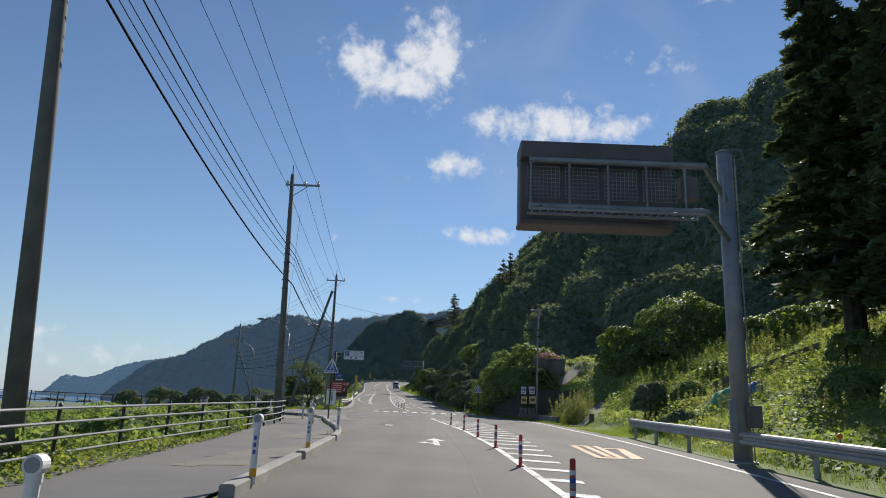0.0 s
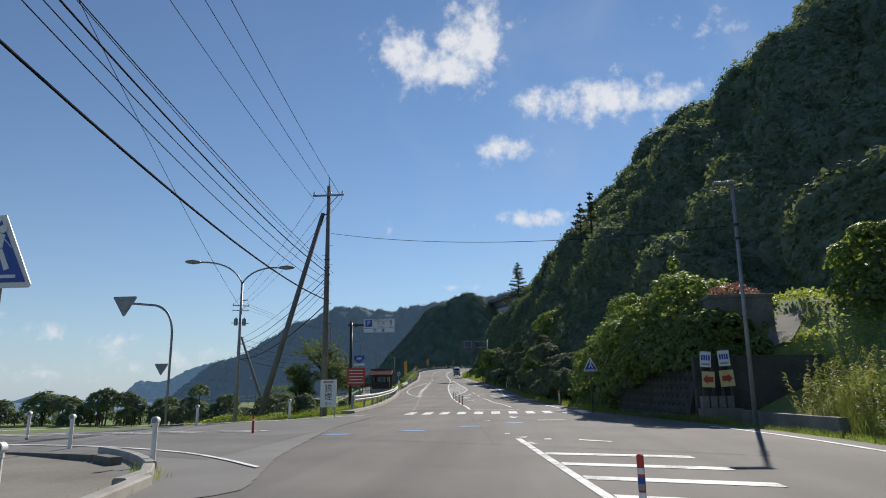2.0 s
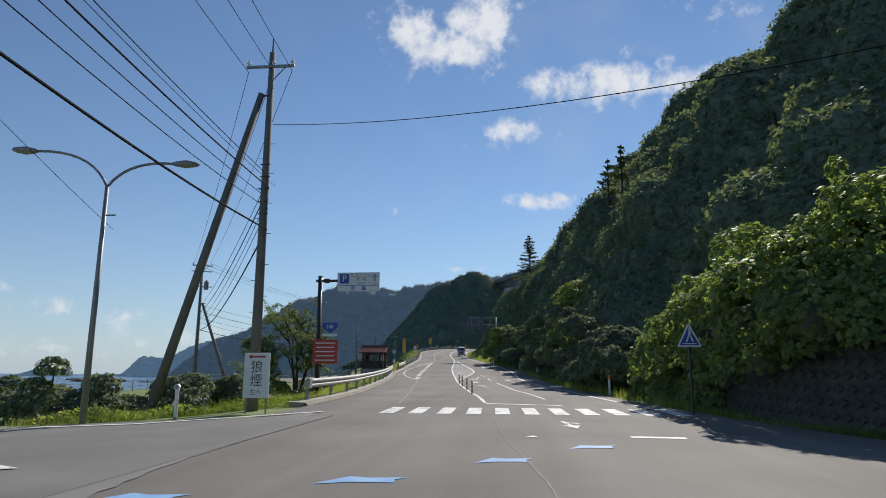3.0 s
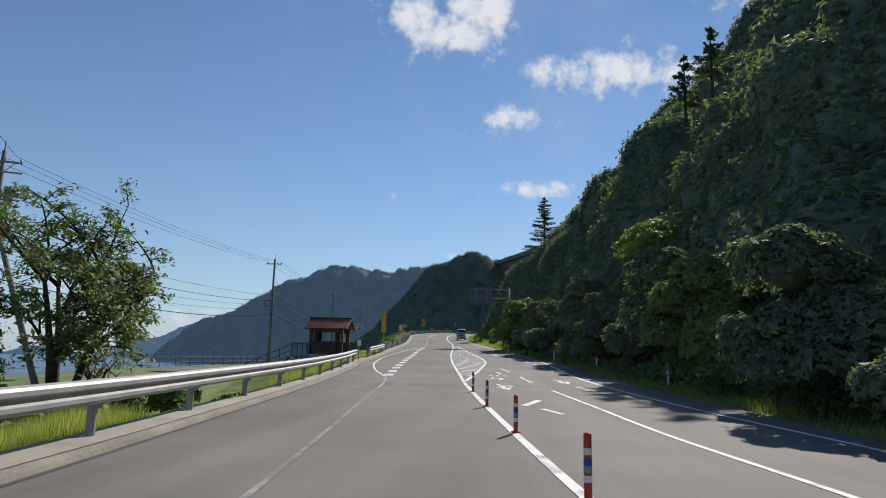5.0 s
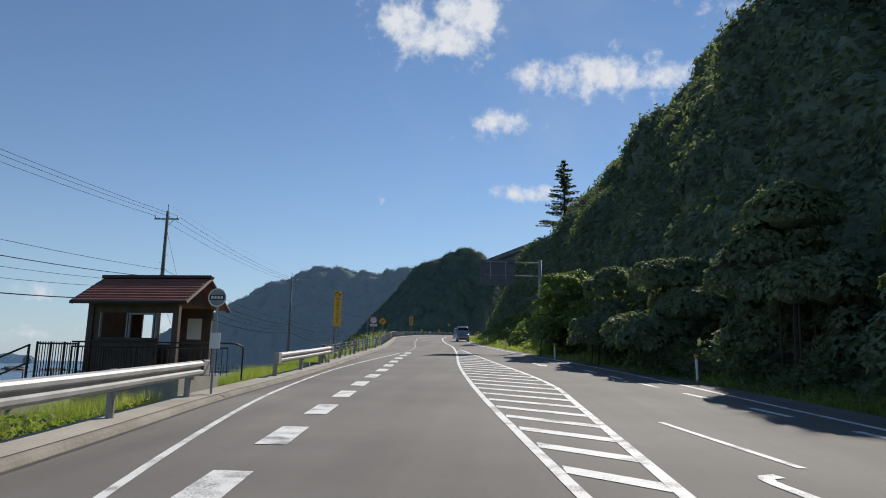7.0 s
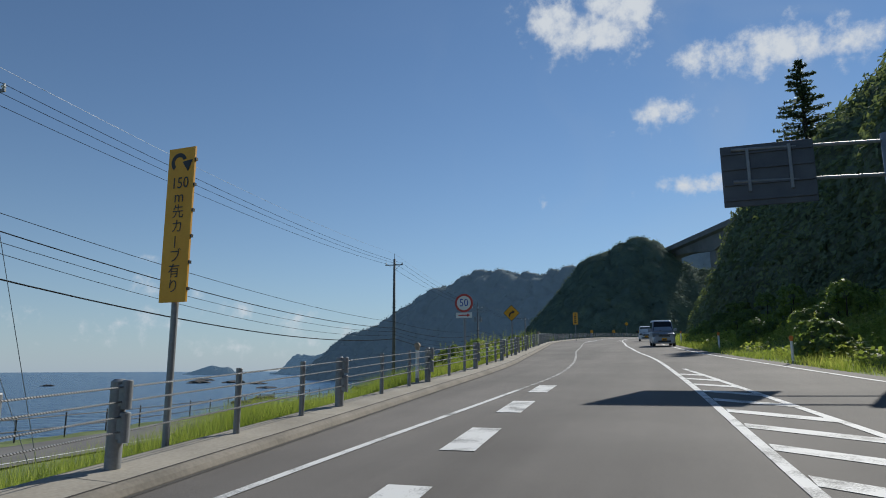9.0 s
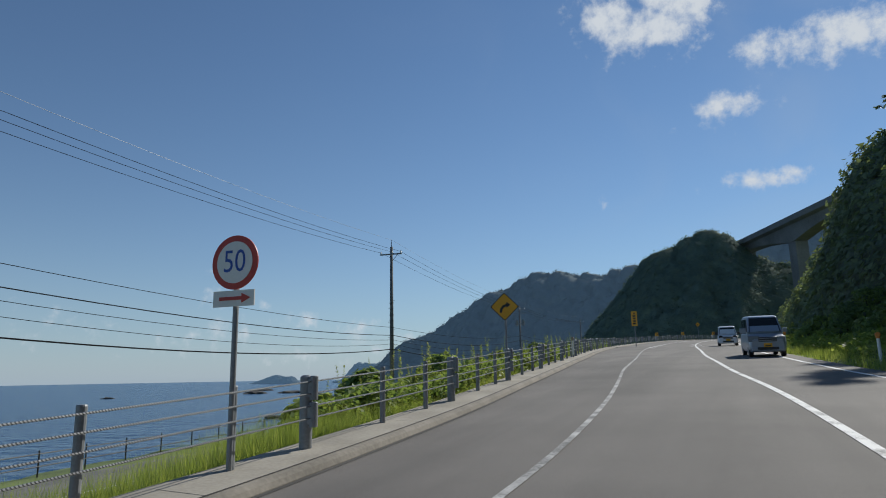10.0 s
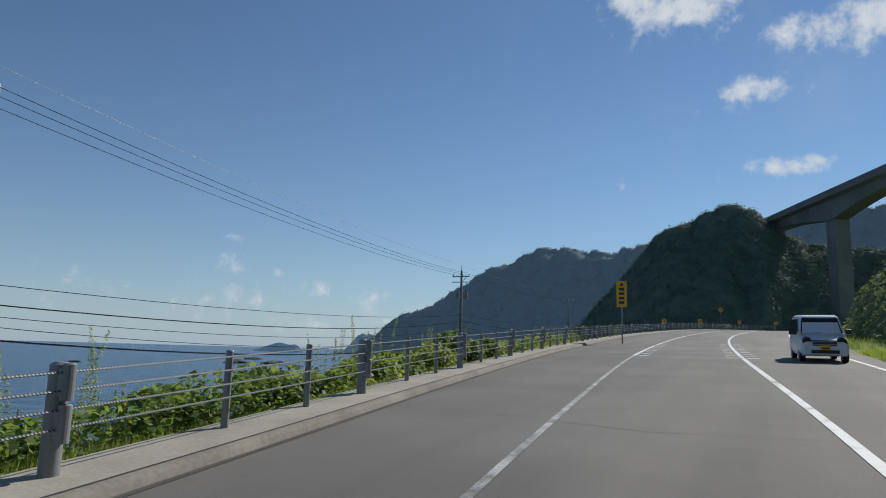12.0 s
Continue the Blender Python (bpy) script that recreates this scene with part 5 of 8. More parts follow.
for (xa, ya, ta), (xb, yb, tb) in zip(POLES[5:-1], POLES[6:]):
    span_line((xa, ya, ta), (xb, yb, tb), 0.5, 0.007, "thin bare earth wire over the power lines", material=weathered_steel)
span_line((-10.2, 63.0, 10.9), (7.3, 51.0, 7.6), 0.55, 0.012, "thin black service cable across the road")
for a, b in (((-7.6, 33.0, 11.0), (-14.4, 60.7, 6.6)), ((-6.9, 33.0, 8.2), (-10.0, 63.0, 8.6))):
    span_line(a, b, 0.4, 0.008, "thin black service wire")
span_line((-31.9, 145.2, 13.0), (-28.6, 146.0, gz(-28.6, 146)), 0.02, 0.012, "steel guy wire of a power pole", "guy_wire", weathered_steel)
span_line((-31.9, 145.2, 8.0), (-29.4, 146.4, gz(-29.4, 146.4)), 0.02, 0.012, "steel guy wire of a power pole", "guy_wire", weathered_steel)
loop = [(-32.4 + 0.32 * math.cos(a), 145.2, 8.7 + 0.38 * math.sin(a)) for a in np.linspace(0, 2 * math.pi, 20)]
tagged(part("cable_coil", Build().tube(loop, 0.03, 6), cable_black), "coil of spare black cable on a power pole", "cable coil")

# ---- lamps ----


def lamp_head(b, at, d):
    """A street lamp head reaching along d."""
    d = Vector(d).normalized()
    s = Vector((-d.y, d.x, 0))
    rows = ((0.0, 0.045, 0.05), (0.12, 0.12, 0.08), (0.38, 0.19, 0.12), (0.68, 0.14, 0.07), (0.78, 0.03, 0.02))
    n, vs, fs = 10, [], []
    for u, w, h in rows:
        for j in range(n):
            a = 2 * math.pi * j / n
            vs.append(Vector(at) + d * u + s * (w * math.cos(a)) + Vector((0, 0, h * math.sin(a) + 0.04 * u)))
    for i in range(len(rows) - 1):
        fs += [(i * n + j, i * n + (j + 1) % n, (i + 1) * n + (j + 1) % n, (i + 1) * n + j) for j in range(n)]
    fs += [tuple(range(n - 1, -1, -1)), tuple(range(len(vs) - n, len(vs)))]
    b.add(vs, fs)


def arc(a, mid, b, n=10):
    a, mid, b = Vector(a), Vector(mid), Vector(b)
    return [a * (1 - t) ** 2 + mid * 2 * t * (1 - t) + b * t * t for t in np.linspace(0, 1, n)]


def twin_lamp():
    x, y = -13.55, 58.9
    z = gz(x, y)
    e = thing("street_lamp", (x, y, z), "grey steel twin-arm street lamp by the junction", "street lamp")
    part("pole", Build().rod((x, y, z - 0.1), (x, y, 7.5), 0.1, 0.055, n=14), weathered_steel, e, smooth=True)
    for d, reach, top in ((Vector((-0.99, -0.1, 0)), 2.15, 8.55), (Vector((0.95, 0.31, 0)), 1.75, 8.3)):
        tip = Vector((x, y, top)) + d * reach
        part("arm", Build().tube(arc((x, y, 7.45), Vector((x, y, top + 0.02)) + d * 0.5, tip), 0.04, 8), weathered_steel, e, smooth=True)
        b = Build()
        lamp_head(b, tip, d)
        part("lamp_head", b, weathered_steel, e, "grey teardrop lamp head", smooth=True)
    part("bracket", Build().rod((x, y, 6.6), (x + 0.35, y, 6.6), 0.02, n=6), dark_steel, e)


twin_lamp()


def single_lamp():
    x, y = 7.55, 51.0
    z = gz(x, y)
    e = thing("street_lamp", (x, y, z), "slim grey steel street lamp with a short flat head", "street lamp")
    part("pole", Build().rod((x, y, z - 0.1), (x + 0.1, y, 9.15), 0.085, 0.05, n=14), weathered_steel, e, smooth=True)
    part("lamp_head", Build().box(x - 0.55, y - 0.13, 9.12, x + 0.18, y + 0.13, 9.24, 0.03), weathered_steel, e, "flat grey lamp head")
    for zz in (7.1, 7.6):
        part("clamp", Build().rod((x + 0.08, y, zz), (x + 0.08, y, zz + 0.08), 0.1, n=12), dark_steel, e)
    return e


single_lamp()


# ---- signs ----


def face(x, y, z, turn=0.0):
    """Matrix for a sign plate: its x to the right, its z up, facing the oncoming drive (-y)."""
    return Matrix.Translation((x, y, z)) @ Matrix.Rotation(radians(turn), 4, "Z")


def flat_text(body, size, at, dy, material, parent, label="", stretch=(1, 1), dx=0.0, dz=0.0):
    m = at @ Matrix.Translation((dx, -dy, dz)) @ Matrix.Rotation(radians(90), 4, "X")
    return lettering(body, size, m, material, parent, label, stretch)


def circle(r, n=28, cx=0.0, cz=0.0):
    return [(cx + r * math.cos(2 * math.pi * i / n), cz + r * math.sin(2 * math.pi * i / n)) for i in range(n)]


def rect(w, h, cx=0.0, cz=0.0):
    return [(cx - w / 2, cz - h / 2), (cx + w / 2, cz - h / 2), (cx + w / 2, cz + h / 2), (cx - w / 2, cz + h / 2)]


def patch(name, outline, at, dy, material, parent, label=""):
    return part(name, Build().plate(outline, 0.004, at @ Matrix.Translation((0, -dy, 0))), material, parent, label)


def walker_sign(x, y, zc, base, label, size=0.36):
    e = thing("crossing_sign", (x, y, base), label, "road sign", "crossing signs")
    part("pole", Build().rod((x, y, base - 0.1), (x, y, zc + 0.3), 0.035, n=12), dark_steel, e)
    at = face(x, y - 0.05, zc)
    tri = [(-size, -0.3 * size / 0.36), (size, -0.3 * size / 0.36), (0, 0.36 * size / 0.36)]
    part("plate", Build().plate([(-size, -0.31), (-size * 0.93, -0.34), (size * 0.93, -0.34), (size, -0.31), (0.04, 0.35), (-0.04, 0.35)], 0.015, at), white_paint, e)
    patch("field", [(-size * 0.86, -0.29), (size * 0.86, -0.29), (0.0, 0.3)], at, 0.011, blue_paint, e, "blue triangular field")
    limbs = ([(-0.035, 0.02), (0.045, 0.02), (0.06, 0.16), (-0.01, 0.18)], [(0.0, 0.03), (0.045, 0.03), (0.14, -0.16), (0.09, -0.18)], [(-0.03, 0.03), (0.01, 0.03), (-0.06, -0.18), (-0.11, -0.17)],
             [(0.03, 0.15), (0.05, 0.12), (0.14, 0.03), (0.12, 0.06)], circle(0.04, 12, 0.03, 0.215), rect(0.42, 0.03, 0, -0.235))
    for q in limbs:
        patch("symbol", q, at, 0.016, white_paint, e)


walker_sign(-5.35, 33.3, 3.27, gz(-5.35, 33.3), "blue triangular crosswalk sign on a dark brown pole")
walker_sign(3.78, 62.8, 3.31, gz(3.78, 62.8), "blue triangular crosswalk sign against the dark bank")


def yield_gantry():
    x, y = -15.7, 56.4
    z = gz(x, y)
    e = thing("hooked_sign_post", (x, y, z), "grey curved post carrying triangular signs seen from behind", "road sign")
    part("pole", Build().tube([(x, y, z - 0.1), (x, y, 4.6)] + arc((x, y, 4.6), (x, y, 5.9), (x - 0.9, y, 6.1)) + [(x - 2.4, y, 6.25)], 0.055, 10), weathered_steel, e, smooth=True)
    for cx, cz, s, nm in ((-18.05, 6.2, 0.58, "large_plate"), (-16.05, 3.25, 0.32, "small_plate")):
        at = face(cx, y - 0.07, cz)
        part(nm, Build().plate([(-s, 0.5 * s), (-0.93 * s, 0.58 * s), (0.93 * s, 0.58 * s), (s, 0.5 * s), (0.07 * s, -s), (-0.07 * s, -s)], 0.02, at), weathered_steel, e, "dull grey back of a triangular sign plate")
        part("stiffener", Build().box(cx - 0.6 * s, y - 0.1, cz + 0.2 * s, cx + 0.6 * s, y - 0.08, cz + 0.3 * s), weathered_steel, e)


yield_gantry()


def place_sign():
    x, y = -9.81, 61.8
    z = gz(x, y)
    e = thing("place_sign", (x, y, z), "white standing board with black place name and a red arrow", "sign")
    at = face(x, y, 2.04, -4)
    for u in (-0.34, 0.34):
        part("leg", Build().rod(at @ Vector((u, 0.04, -2.04 + z - 0.1)), at @ Vector((u, 0.04, 0.72)), 0.025, n=8), weathered_steel, e)
    part("board", Build().plate(rect(0.86, 1.4), 0.03, at), white_paint, e)
    patch("arrow", [(-0.3, 0.58), (-0.18, 0.66), (-0.18, 0.61), (0.28, 0.61), (0.28, 0.55), (-0.18, 0.55), (-0.18, 0.5)], at, 0.018, red_paint, e, "red arrow")
    flat_text("\u72fc", 0.42, at, 0.02, black_paint, e, "black painted character", dz=0.24)
    flat_text("\u7159", 0.42, at, 0.02, black_paint, e, "black painted character", dz=-0.18)
    flat_text("\u5de6\u3078", 0.2, at, 0.02, black_paint, e, "black painted word", dz=-0.53)


place_sign()


def parking_sign():
    x, y = -11.8, 75.3
    z = gz(x, y)
    e = thing("parking_sign", (x, y, z), "dark brown post with a white parking board and red board", "road sign")
    part("pole", Build().rod((x, y, z - 0.1), (x, y, 7.2), 0.11, n=18), dark_steel, e, smooth=True)
    part("cap", Build().rod((x, y, 7.2), (x, y, 7.24), 0.13, n=18), dark_steel, e)
    part("arm", Build().rod((x - 0.22, y, 6.98), (x + 0.95, y, 6.98), 0.07, n=14).rod((x + 0.25, y, 6.98), (x + 0.5, y, 6.98), 0.12, n=14), dark_steel, e)
    at = face(-9.72, y - 0.02, 6.9)
    part("board", Build().plate(rect(2.28, 1.02), 0.05, at), white_paint, e)
    for cz, h in ((0.16, 0.66), (-0.34, 0.3)):
        for q in (rect(2.22, 0.014, 0, cz - h / 2), rect(2.22, 0.014, 0, cz + h / 2), rect(0.014, h, -1.11, cz), rect(0.014, h, 1.11, cz)):
            patch("border", q, at, 0.028, blue_paint, e)
    patch("parking_field", rect(0.5, 0.52, -0.76, 0.18), at, 0.028, blue_paint, e, "blue square field")
    flat_text("P", 0.5, at, 0.034, white_paint, e, "white letter", dx=-0.76, dz=0.18)
    flat_text("\u5bc4\u308a\u9053\u30d1\u30fc\u30ad\u30f3\u30b0", 0.14, at, 0.03, dark_steel, e, "dark brown lettering", dx=0.14, dz=0.4)
    patch("rule", rect(1.06, 0.014, 0.14, 0.3), at, 0.028, dark_steel, e)
    flat_text("\u5927 \u8c37", 0.26, at, 0.03, blue_paint, e, "blue place name", dx=0.14, dz=0.14)
    flat_text("Ootani", 0.15, at, 0.03, blue_paint, e, "blue romanised place name", dx=0.14, dz=-0.07)
    flat_text("1.1km", 0.12, at, 0.03, blue_paint, e, "blue distance", dx=0.88, dz=-0.1)
    for q in (rect(0.035, 0.3, 0.84, 0.16), rect(0.035, 0.3, 0.92, 0.16), [(0.74, 0.26), (0.88, 0.42), (1.02, 0.26), (1.0, 0.23), (0.88, 0.35), (0.76, 0.23)]):
        patch("arrow", q, at, 0.028, blue_paint, e, "blue upward arrow")
    for cx in (-0.3, 0.3):
        patch("pictogram", rect(0.2, 0.2, cx, -0.34), at, 0.028, blue_paint, e, "small blue pictogram square")
    flat_text("P", 0.18, at, 0.034, white_paint, e, "white letter", dx=0.3, dz=-0.34)
    for q in (rect(0.05, 0.12, -0.34, -0.34), rect(0.05, 0.12, -0.26, -0.36), rect(0.14, 0.02, -0.3, -0.32)):
        patch("pictogram_mark", q, at, 0.034, white_paint, e)
    ats = face(-11.15, y - 0.12, 4.5)
    part("route_shield", Build().plate([(-0.38, 0.26), (-0.15, 0.22), (0, 0.28), (0.15, 0.22), (0.38, 0.26), (0.42, 0.05), (0.25, -0.16), (0, -0.3), (-0.25, -0.16), (-0.42, 0.05)], 0.015, ats), blue_paint, e, "blue route shield")
    flat_text("249", 0.26, ats, 0.012, white_paint, e, "white route number", dz=0.02)
    part("name_plate", Build().plate(rect(0.8, 0.14, 0, -0.4), 0.012, ats), white_paint, e)
    atr = face(-11.35, y - 0.14, 3.24, 4)
    part("red_board", Build().plate(rect(1.3, 1.24), 0.03, atr), red_paint, e, "red board with white bars of unreadable writing")
    for k in range(5):
        patch("writing_bar", rect(1.05 - 0.12 * (k % 2), 0.05, 0, 0.44 - 0.22 * k), atr, 0.018, white_paint, e)


parking_sign()


def curve_board(x, y, zc, w, h, base, label, full=True):
    e = thing("curve_warning_board", (x, y, base), label, "road sign", "yellow warning boards")
    part("pole", Build().rod((x, y + 0.05, base - 0.1), (x, y + 0.05, zc + h / 2 - 0.1), 0.045, n=12), weathered_steel, e)
    at = face(x, y, zc, -2)
    part("board", Build().plate(rect(w, h), 0.03, at), yellow_paint, e)
    for k in range(6):
        part("fixing", Build().box(x + w / 2 - 0.005, y - 0.02, zc - h / 2 + 0.15 + k * h / 6, x + w / 2 + 0.02, y + 0.02, zc - h / 2 + 0.19 + k * h / 6), dark_steel, e)
    if full:
        hook = [(-0.1 + 0.13 * math.cos(a), 0.13 * math.sin(a)) for a in np.linspace(radians(230), radians(20), 14)]
        inner = [(-0.1 + 0.075 * math.cos(a), 0.075 * math.sin(a)) for a in np.linspace(radians(20), radians(230), 14)]
        top = h / 2 - 0.2
        patch("arrow", [(u + 0.06, v + top) for u, v in hook + inner], at, 0.018, black_paint, e, "black hooked arrow")
        patch("arrow_tip", [(0.02, top + 0.0), (0.19, top + 0.02), (0.12, top - 0.14)], at, 0.019, black_paint, e)
        flat_text("150", 0.22, at, 0.02, black_paint, e, "black figures", dz=h / 2 - 0.5, stretch=(0.9, 1.0))
        flat_text("m", 0.22, at, 0.02, black_paint, e, "black letter", dz=h / 2 - 0.69)
        for k, ch in enumerate("\u5148\u30ab\u30fc\u30d6\u6709\u308a"):
            m = at @ Matrix.Translation((0, -0.02, h / 2 - 0.9 - 0.2 * k)) @ Matrix.Rotation(radians(90), 4, "X")
            if ch == "\u30fc":
                m = m @ Matrix.Rotation(radians(90), 4, "Z")
            lettering(ch, 0.2, m, black_paint, e, "black character")
    else:
        for k in range(4):
            patch("writing_bar", rect(w * 0.5, h * 0.1, 0, h * 0.18 - k * h * 0.17), at, 0.018, black_paint, e, "black bars of unreadable writing")
        patch("arrow", [(-0.1, h * 0.3), (0.0, h * 0.44), (0.14, h * 0.36), (0.03, h * 0.3)], at, 0.018, black_paint, e)


curve_board(-16.95, 137.8, 6.28, 0.44, 2.1, road_z(137.8) + 0.1, "tall yellow board warning of a curve in black writing")
curve_board(-22.5, 219.5, 11.0, 0.62, 1.6, road_z(219.5) + 0.1, "yellow board warning of a curve by the far fence", False)


def limit_sign(x, y, zc):
    base = road_z(y) + 0.1
    e = thing("speed_limit_sign", (x, y, base), "round red-rimmed speed limit sign with an arrow plate", "road sign")
    part("pole", Build().rod((x, y + 0.04, base - 0.1), (x, y + 0.04, zc + 0.25), 0.032, n=12), weathered_steel, e)
    at = face(x, y, zc, 4)
    part("disc", Build().plate(circle(0.31, 40), 0.015, at), red_paint, e)
    patch("field", circle(0.24, 40), at, 0.011, white_paint, e, "white field")
    flat_text("50", 0.33, at, 0.017, blue_paint, e, "dark blue figures", stretch=(0.95, 1.1))
    part("arrow_plate", Build().plate(rect(0.55, 0.18, 0, -0.41), 0.015, at), white_paint, e)
    for q in (rect(0.32, 0.04, -0.03, -0.41), [(0.11, -0.355), (0.23, -0.41), (0.11, -0.465)]):
        patch("arrow", q, at, 0.012, red_paint, e)


limit_sign(-17.3, 151.88, 6.55)


def bend_sign(x, y, zc, half, label, base=None, tilt=18):
    base = road_z(y) + 0.1 if base is None else base
    e = thing("bend_sign", (x, y, base), label, "road sign", "bend signs")
    part("pole", Build().rod((x, y + 0.04, base - 0.1), (x, y + 0.04, zc + half * 0.6), 0.035, n=12), weathered_steel, e)
    at = face(x, y, zc, tilt)
    c = 0.02
    part("plate", Build().plate([(-half, -c), (-half, c), (-c, half), (c, half), (half, c), (half, -c), (c, -half), (-c, -half)], 0.015, at), black_paint, e)
    h = half * 0.93
    patch("field", [(-h, -c), (-h, c), (-c, h), (c, h), (h, c), (h, -c), (c, -h), (-c, -h)], at, 0.01, yellow_paint, e, "yellow field")
    s = half / 0.45
    out = [(-0.17 * s, -0.2 * s), (-0.14 * s, -0.06 * s), (-0.07 * s, 0.04 * s), (0.06 * s, 0.09 * s), (0.06 * s, 0.16 * s), (0.2 * s, 0.06 * s), (0.06 * s, -0.04 * s), (0.06 * s, 0.01 * s), (-0.02 * s, -0.03 * s), (-0.07 * s, -0.1 * s), (-0.09 * s, -0.2 * s)]
    patch("arrow", out, at, 0.015, black_paint, e, "black bend arrow")


bend_sign(-18.86, 165.75, 7.36, 0.43, "yellow diamond bend warning sign on a grey pole")
bend_sign(-19.3, 278.0, 13.9, 0.42, "yellow diamond bend warning sign on the far curve")
for x, y in ((-25.0, 262.0), (-21.9, 276.0), (-17.2, 292.0), (-11.8, 304.0)):
    base = road_z(y)
    e = thing("chevron_board", (x, y, base), "small yellow chevron board on the far curve", "road sign", "chevron boards")
    part("pole", Build().rod((x, y, base), (x, y, base + 1.2), 0.05, n=8), weathered_steel, e)
    part("board", Build().plate(rect(0.5, 0.6), 0.03, face(x, y - 0.06, base + 1.3)), yellow_paint, e)
    patch("chevron", [(-0.15, 0.2), (0.05, 0.0), (-0.15, -0.2), (-0.02, -0.2), (0.18, 0.0), (-0.02, 0.2)], face(x, y - 0.06, base + 1.3), 0.018, black_paint, e)


def back_sign(x, y, zc, shape, label):
    base = gz(x, y)
    e = thing("sign_back", (x, y, base), label, "road sign")
    part("pole", Build().rod((x, y, base - 0.1), (x, y, zc + 0.3), 0.035, n=10), weathered_steel, e)
    part("plate", Build().plate(shape, 0.015, face(x, y - 0.05, zc)), weathered_steel, e)


back_sign(-34.5, 114.0, 4.0, [(-0.5, 0), (0, -0.5), (0.5, 0), (0, 0.5)], "diamond sign plate seen from its grey back")
back_sign(-44.5, 149.5, 2.95, circle(0.36), "round sign plate on the lower road seen from behind")

# ---- foliage ----


def lobe_leaves(lobes, count, shell=0.45, puff=0.3):
    """Positions and outward directions on the upper shells of (x, y, z, r, squash) lobes, without those inside another lobe."""
    L = np.array(lobes, float)
    w = L[:, 3] ** 2
    k = rng.choice(len(L), int(count * 1.5), p=w / w.sum())
    d = unit(rng.normal(0, 1, (len(k), 3)))
    d[:, 2] = np.where(d[:, 2] < -0.35, -d[:, 2], d[:, 2])
    r = L[k, 3] * (1 + rng.uniform(-shell, puff, len(k)) * rng.random(len(k)) + 0.12 * np.sin(d[:, 0] * 9 + k) * np.sin(d[:, 2] * 8 + k))
    pos = L[k, :3] + d * r[:, None] * np.stack([np.ones(len(k)), np.ones(len(k)), L[k, 4]], 1)
    inside = np.zeros(len(k), bool)
    for x, y, z, rr, sq in L:
        q = (pos - (x, y, z)) / np.array([rr, rr, rr * sq])
        inside |= (q * q).sum(1) < 0.62
    keep = np.flatnonzero(~inside)[:count]
    return pos[keep], d[keep] + np.array([0, 0, 0.5])


def cores(lobes):
    """Solid masses added inside the lobes to keep light from passing through."""
    b = Build()
    for i, (x, y, z, r, sq) in enumerate(lobes):
        f = 0.48 if r > 0.85 else 0.28
        bm = bmesh.new()
        bmesh.ops.create_icosphere(bm, subdivisions=2, radius=1.0)
        for q in bm.verts:
            n = 1 + 0.16 * math.sin(7 * q.co.x + i) * math.sin(6 * q.co.y + 2 * i) * math.sin(5 * q.co.z + i)
            q.co = Vector((x + q.co.x * r * f * n, y + q.co.y * r * f * n, z + q.co.z * r * f * sq * n))
        bm.verts.index_update()
        b.add([q.co for q in bm.verts], [[q.index for q in fc.verts] for fc in bm.faces])
        bm.free()
    return b


def clump(name, lobes, count, size, material, label, category="shrub", group="", slim=0.6, simple=False):
    lo = min(lobes, key=lambda q: q[2])
    r0 = np.random.default_rng(len(lobes) * 7 + int(abs(lo[0] * 10 + lo[1] * 3)))
    small = []
    for x, y, z, r, sq in lobes:                      # smaller sprays over each mass
        for _ in range(int(4 + 3 * r) if r > 0.85 else 0):
            d = r0.normal(0, 1, 3)
            d[2] = abs(d[2]) * 0.8 - 0.15
            d /= np.linalg.norm(d)
            k = r0.uniform(0.7, 1.02)
            small.append((x + d[0] * r * k, y + d[1] * r * k, z + d[2] * r * k * sq, r * r0.uniform(0.26, 0.5), 0.75))
    whole, lobes = lobes, list(lobes) + small
    e = thing(name, (lo[0], lo[1], gz(lo[0], lo[1])), label, category, group)
    tagged(part("foliage", leaves_mesh("foliage", *lobe_leaves(lobes, int(count * 0.7), 0.2, 0.16), size * 1.15, 0.55, slim, simple), material, e), kind="stuff")
    # unseen filler that blocks light inside the foliage
    tagged(part("blocking_core", cores(whole), under_leaves, e, smooth=True), kind="stuff")
    stems = Build()
    for x, y, z, r, sq in whole[:6]:
        stems.rod((x, y, gz(x, y) - 0.1), (x + 0.1 * r, y, z), 0.04 + 0.012 * r, 0.02, n=6)
    tagged(part("stem_wood", stems, bark, e), kind="stuff")
    return e


def lobes_in(x, y, z, rx, ry, h, n, r, seed, sq=0.85):
    """Random lobes filling a mound."""
    r0 = np.random.default_rng(seed)
    out = []
    for _ in range(n):
        a, q = r0.uniform(0, 2 * math.pi), math.sqrt(r0.random())
        u, v = math.cos(a) * q, math.sin(a) * q
        out.append((x + u * rx, y + v * ry, z + max(0.25, (1 - q * q)) * h * r0.uniform(0.55, 1.0) - r * 0.35, r * r0.uniform(0.7, 1.25), sq))
    return out


# retaining wall concrete: the shade it lies in is put into its base colour
shade_concrete = surf("concrete_darkened_for_shade", (0.035, 0.037, 0.03), (0.1, 0.1, 0.08), 1.2, 0.95, 0.5, 12)
